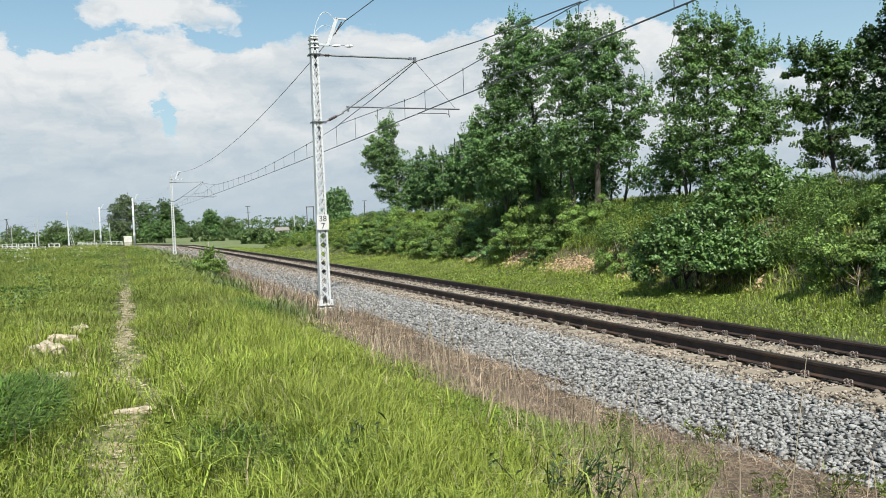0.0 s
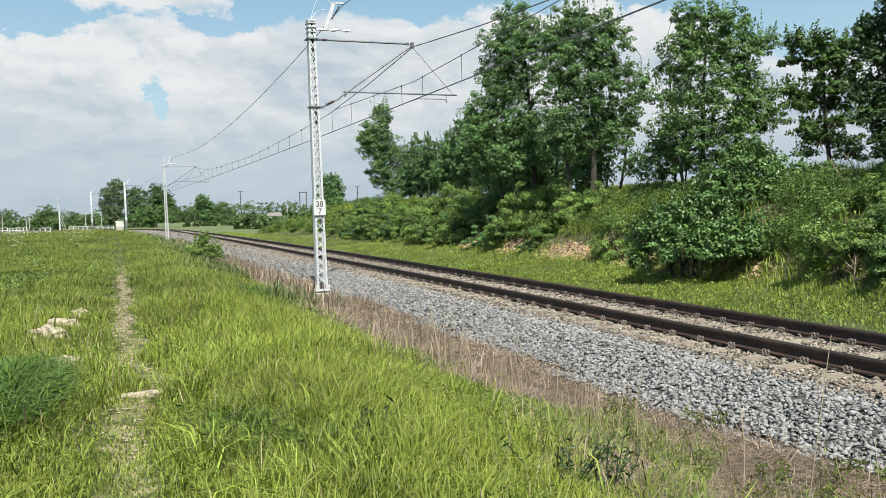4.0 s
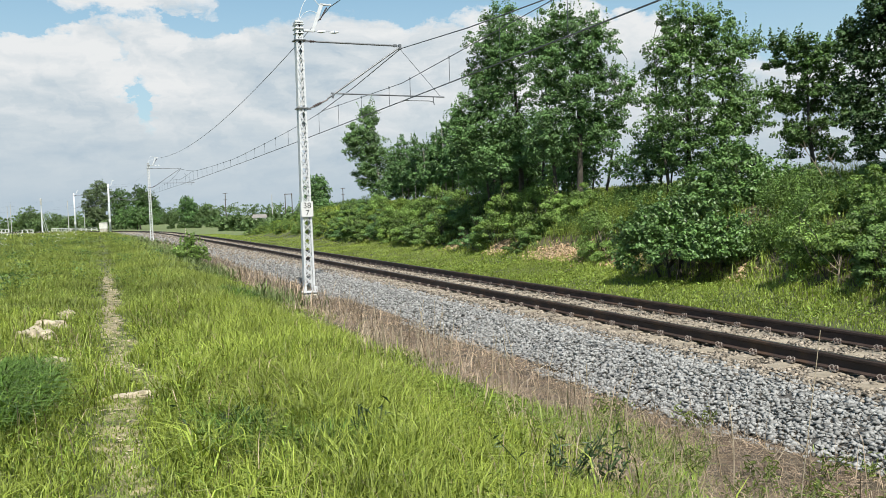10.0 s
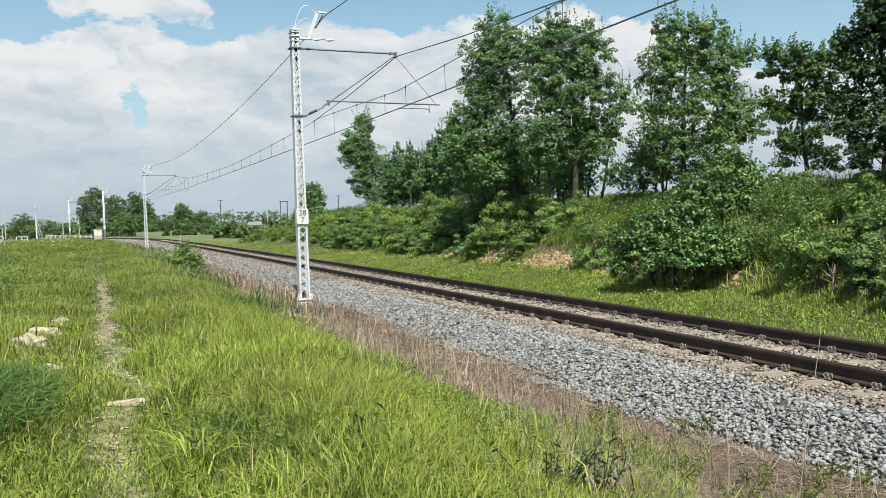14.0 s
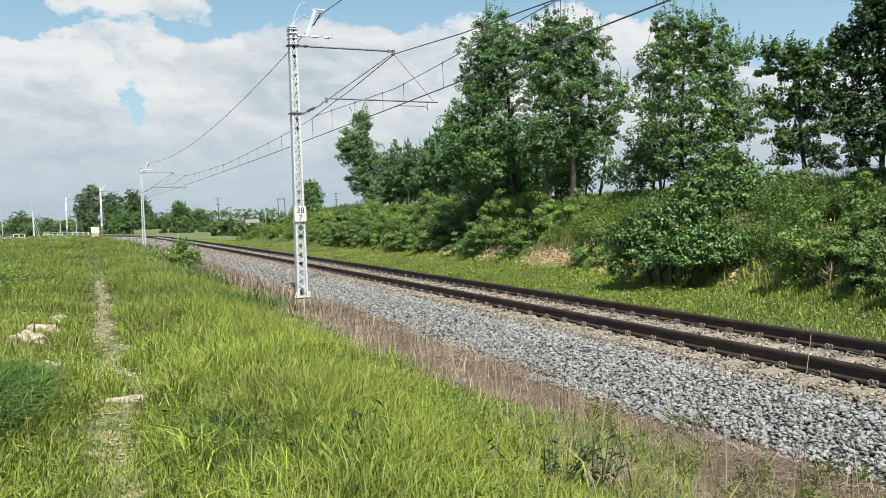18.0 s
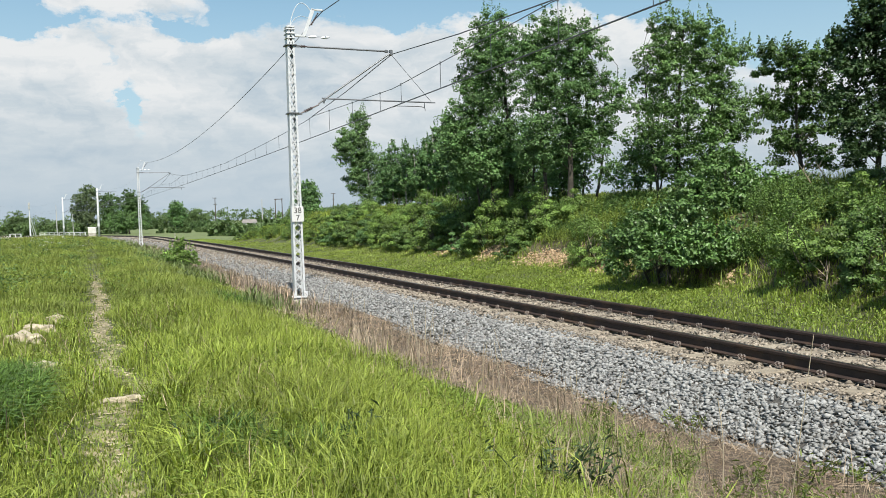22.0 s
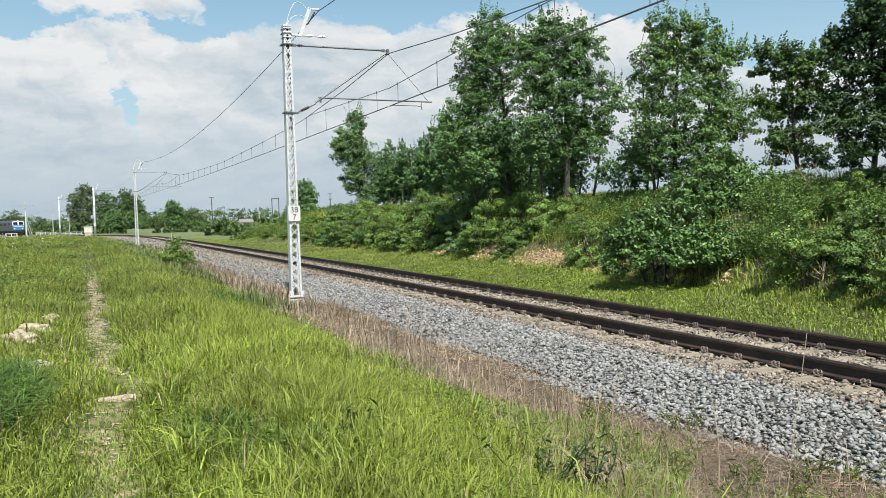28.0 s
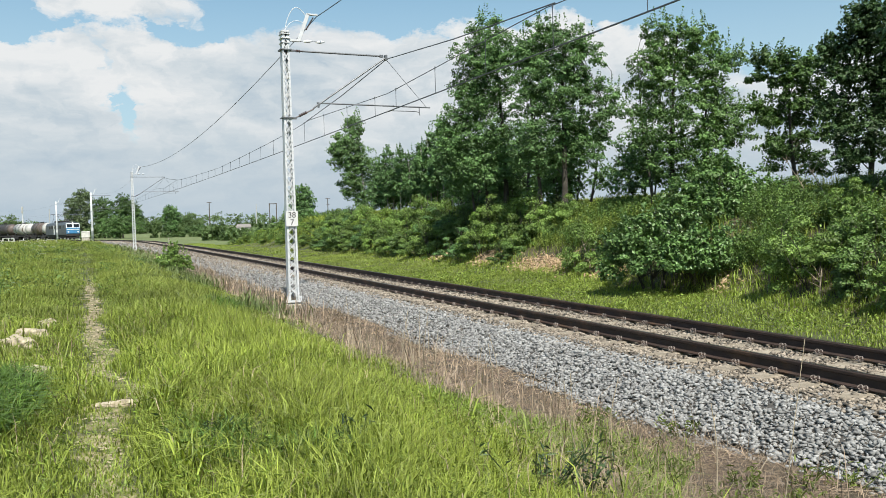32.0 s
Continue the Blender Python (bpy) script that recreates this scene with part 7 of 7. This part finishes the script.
def build_loco():
    loco = thing("electric_locomotive", Matrix(), "blue and grey electric locomotive hauling a goods train", "locomotive")
    prof = [(-1.48, 1.15), (1.48, 1.15), (1.50, 2.3), (1.46, 3.25), (1.15, 3.65), (0.5, 3.82), (-0.5, 3.82), (-1.15, 3.65), (-1.46, 3.25), (-1.50, 2.3)]
    part("body", section_loft(prof, (-7.0, 7.0), ((0, 1, 0), (0, 1, 0))).mesh("body", 0.04), M_LOCOGREY, loco, "grey ribbed body side")
    for sg in (-1, 1):
        ys = (7.0 * sg, 7.7 * sg, 8.15 * sg)
        cab = part("cab", section_loft(prof, ys, ((0, 1, 0), (0, 1.0, 0), (-0.08, 0.93, -0.28 * sg))).mesh("cab", 0.05), M_LOCOGREY, loco, "grey driver's cab")
        part("front_panel", Shape().box((0, sg * 8.19, 1.95), (2.62, 0.10, 1.2)).mesh("front_panel", 0.04), M_LOCOBLUE, cab, "blue front panel")
        for sx in (-1, 1):
            tilt = pose(sx * 0.68, sg * 8.06, 2.98, 6.5 * sg, 0, 0)
            part("window_surround", Shape().box((0, 0, 0), (1.34, 0.10, 1.06)).mesh("window_surround", 0.04), M_LOCOWHITE, cab, "white windscreen surround", m=tilt)
            part("windscreen", Shape().box((0, 0.035 * sg, 0), (1.02, 0.08, 0.70)).mesh("windscreen", 0.02), M_PANE, cab, "dark windscreen", m=tilt)
            part("headlight", Shape().tube([(sx * 0.95, sg * 8.0, 1.72), (sx * 0.95, sg * 8.30, 1.72)], 0.17, 14).mesh("headlight"), M_LAMP, cab, "pale round headlight")
            part("side_window", Shape().box((sx * 1.475, sg * 6.4, 2.85), (0.05, 0.75, 0.7)).mesh("side_window", 0.02), M_PANE, cab)
            part("cab_door", Shape().box((sx * 1.495, sg * 5.95, 2.2), (0.05, 0.62, 1.9)).mesh("cab_door", 0.02), M_LOCOGREY, loco)
        part("stripe", Shape().box((0, sg * 8.25, 2.22), (2.55, 0.06, 0.14)).mesh("stripe"), M_LOCOWHITE, cab, "white band")
        part("headlight", Shape().tube([(0, sg * 7.7, 3.68), (0, sg * 8.02, 3.68)], 0.14, 12).mesh("headlight"), M_LAMP, cab)
        part("buffer_beam", Shape().box((0, sg * 8.1, 1.05), (2.7, 0.35, 0.42)).mesh("buffer_beam", 0.03), M_LOCODARK, loco)
        part("snowplough", Shape().box((0, sg * 8.05, 0.5), (2.4, 0.12, 0.4)).mesh("snowplough", 0.02), M_LOCODARK, loco)
        buffers(loco, sg * 8.75)
        bogie(loco, sg * 4.3, 2, 2.9)
    part("underframe", Shape().box((0, 0, 1.0), (2.7, 15.6, 0.34)).box((0, 0, 0.7), (2.2, 3.4, 0.5)).mesh("underframe", 0.03), M_LOCODARK, loco)
    for i, y in enumerate((-4.2, -2.1, 0.0, 2.1, 4.2)):
        for sx in (-1, 1):
            part("grille", Shape().box((sx * 1.50, y, 2.75), (0.05, 1.4, 0.62)).mesh("grille", 0.02), M_LOCODARK, loco)
    for sx in (-1, 1):
        part("side_door", Shape().box((sx * 1.50, -0.6, 2.2), (0.06, 0.7, 1.9)).mesh("side_door", 0.02), M_LOCOWHITE, loco, "pale side door")
    for y in (-2.4, 0.0, 2.4):
        part("roof_box", Shape().box((0, y, 3.98), (1.5, 1.6, 0.34)).mesh("roof_box", 0.05), M_LOCODARK, loco)
    for y, up in ((-5.2, 1.55), (5.2, 0.25)):
        pg = part("pantograph", Shape().box((0, y, 4.02), (1.3, 1.5, 0.08)).mesh("pantograph"), M_LOCODARK, loco)
        for sx in (-0.45, 0.45):
            part("arm", Shape().tube([(sx, y - 0.6, 4.06), (sx, y + 0.75, 4.1 + up * 0.5), (sx * 0.8, y, 4.1 + up)], 0.035, 6).mesh("arm"), M_LOCODARK, pg)
        part("pan_head", Shape().tube([(-0.95, y, 4.02 + up), (-0.7, y, 4.12 + up), (0.7, y, 4.12 + up), (0.95, y, 4.02 + up)], 0.04, 6).mesh("pan_head"), M_LOCODARK, pg)
    return loco


def build_tank(mat_barrel, mat_end, label):
    w = thing("tank_wagon", Matrix(), label, "tank wagon", "wagons of the goods train")
    ys = np.array([-4.9, -4.75, -4.4, -3.8, 3.8, 4.4, 4.75, 4.9])
    rs = np.array([0.33, 0.8, 1.18, 1.36, 1.36, 1.18, 0.8, 0.33])
    P = lambda k: np.stack([0 * ys[k], ys[k], 2.62 + 0 * ys[k]], -1)
    part("barrel", Shape().tube(P(slice(3, 5)), rs[3:5], 24).mesh("barrel", smooth_shade=True), mat_barrel, w)
    part("tank_end", Shape().tube(P(slice(0, 4)), rs[:4], 24).mesh("tank_end", smooth_shade=True), mat_end, w)
    part("tank_end", Shape().tube(P(slice(4, 8)), rs[4:], 24).mesh("tank_end", smooth_shade=True), mat_end, w)
    for y in (-2.4, 2.4):
        part("band", Shape().tube([(0, y - 0.06, 2.62), (0, y + 0.06, 2.62)], 1.385, 24).mesh("band"), M_LOCODARK, w)
    for y in (-3.3, 3.3):
        part("saddle", Shape().box((0, y, 1.32), (2.1, 0.5, 0.5)).mesh("saddle", 0.03), M_LOCODARK, w)
    for sx in (-1, 1):
        part("sole_bar", Shape().box((sx * 0.85, 0, 1.05), (0.18, 10.4, 0.28)).mesh("sole_bar"), M_LOCODARK, w)
        for y in (-0.25, 0.25):
            part("ladder_rail", Shape().tube([(sx * 1.5, y, 1.1), (sx * 1.5, y, 2.8), (sx * 0.6, y, 4.15)], 0.03, 6).mesh("ladder_rail"), M_LOCODARK, w)
    part("manhole", Shape().tube([(0, 0, 4.0), (0, 0, 4.25)], [0.38, 0.36], 14).mesh("manhole"), M_LOCODARK, w)
    part("walkway", Shape().box((0, 0, 4.12), (0.7, 4.5, 0.06)).mesh("walkway"), M_LOCODARK, w)
    for sg in (-1, 1):
        part("headstock", Shape().box((0, sg * 5.2, 1.05), (2.5, 0.2, 0.4)).mesh("headstock", 0.02), M_LOCODARK, w)
        buffers(w, sg * 5.78)
        bogie(w, sg * 3.5, 2, 1.8)
    return w


LOCO = build_loco()
PALE, BROWN, BLACK = (build_tank(M_TANKGREY, M_TANKGREY, "pale grey tank wagon with brown oil stains"), build_tank(M_TANKBROWN, M_TANKGREY, "oily brown tank wagon with pale ends"), build_tank(M_TANKBLACK, M_TANKBROWN, "black tank wagon with dark brown ends"))
TRAIN = [(LOCO, 17.5), (BROWN, 11.6), (PALE, 11.6), (BLACK, 11.6)]
for _t in (PALE, BROWN, BLACK, PALE, BROWN, PALE):
    TRAIN.append((copy_thing(_t, Matrix()), 11.6))


def front_s(t):
    """Where the train's front stands along the track."""
    return 180.0 + 12.2 * (32 - t) - 0.5 * (32 - t) ** 2 if t > 27 else 228.5 + 7.2 * (27 - t)


def vehicle_pose(s):
    a, b = spot(s - 4.2, -0.842, 0.1875 + float(grade(s - 4.2))), spot(s + 4.2, -0.842, 0.1875 + float(grade(s + 4.2)))
    c, d = (a + b) / 2, a - b
    return pose(c.x, c.y, c.z, math.degrees(math.atan2(d.z, math.hypot(d.x, d.y))), 0, math.degrees(math.atan2(-d.x, d.y)))


def motions():
    times = [0, 3, 6, 9, 12, 15, 18, 20, 22, 24] + [25 + 0.5 * i for i in range(15)]
    back = 0.0
    for ob, length in TRAIN:
        walk(ob, [(t, vehicle_pose(front_s(t) + back + length / 2)) for t in times])
        back += length
    # plants lean a little to and fro in the wind
    rng = random.Random(4)
    for ob in list(scene.objects):
        kind = ob.name.split(".")[0]
        if ob.parent is not None or kind not in ("weed", "dry_stalk", "tree") or ob.location.y > 80:
            continue
        reach = {"weed": 1.3, "dry_stalk": 0.55, "tree": 0.16}[kind]
        base, a, b, w = ob.matrix_basis.copy(), rng.uniform(0, 6.3), rng.uniform(0, 6.3), rng.uniform(1.6, 2.6)
        walk(ob, [(0.8 * i, base @ pose(0, 0, 0, 0.5 * reach * math.sin(w * 0.8 * i + a), reach * math.sin(w * 0.83 * i + b) + 0.4 * reach * math.sin(0.5 * i + a), 0)) for i in range(41)])


motions()
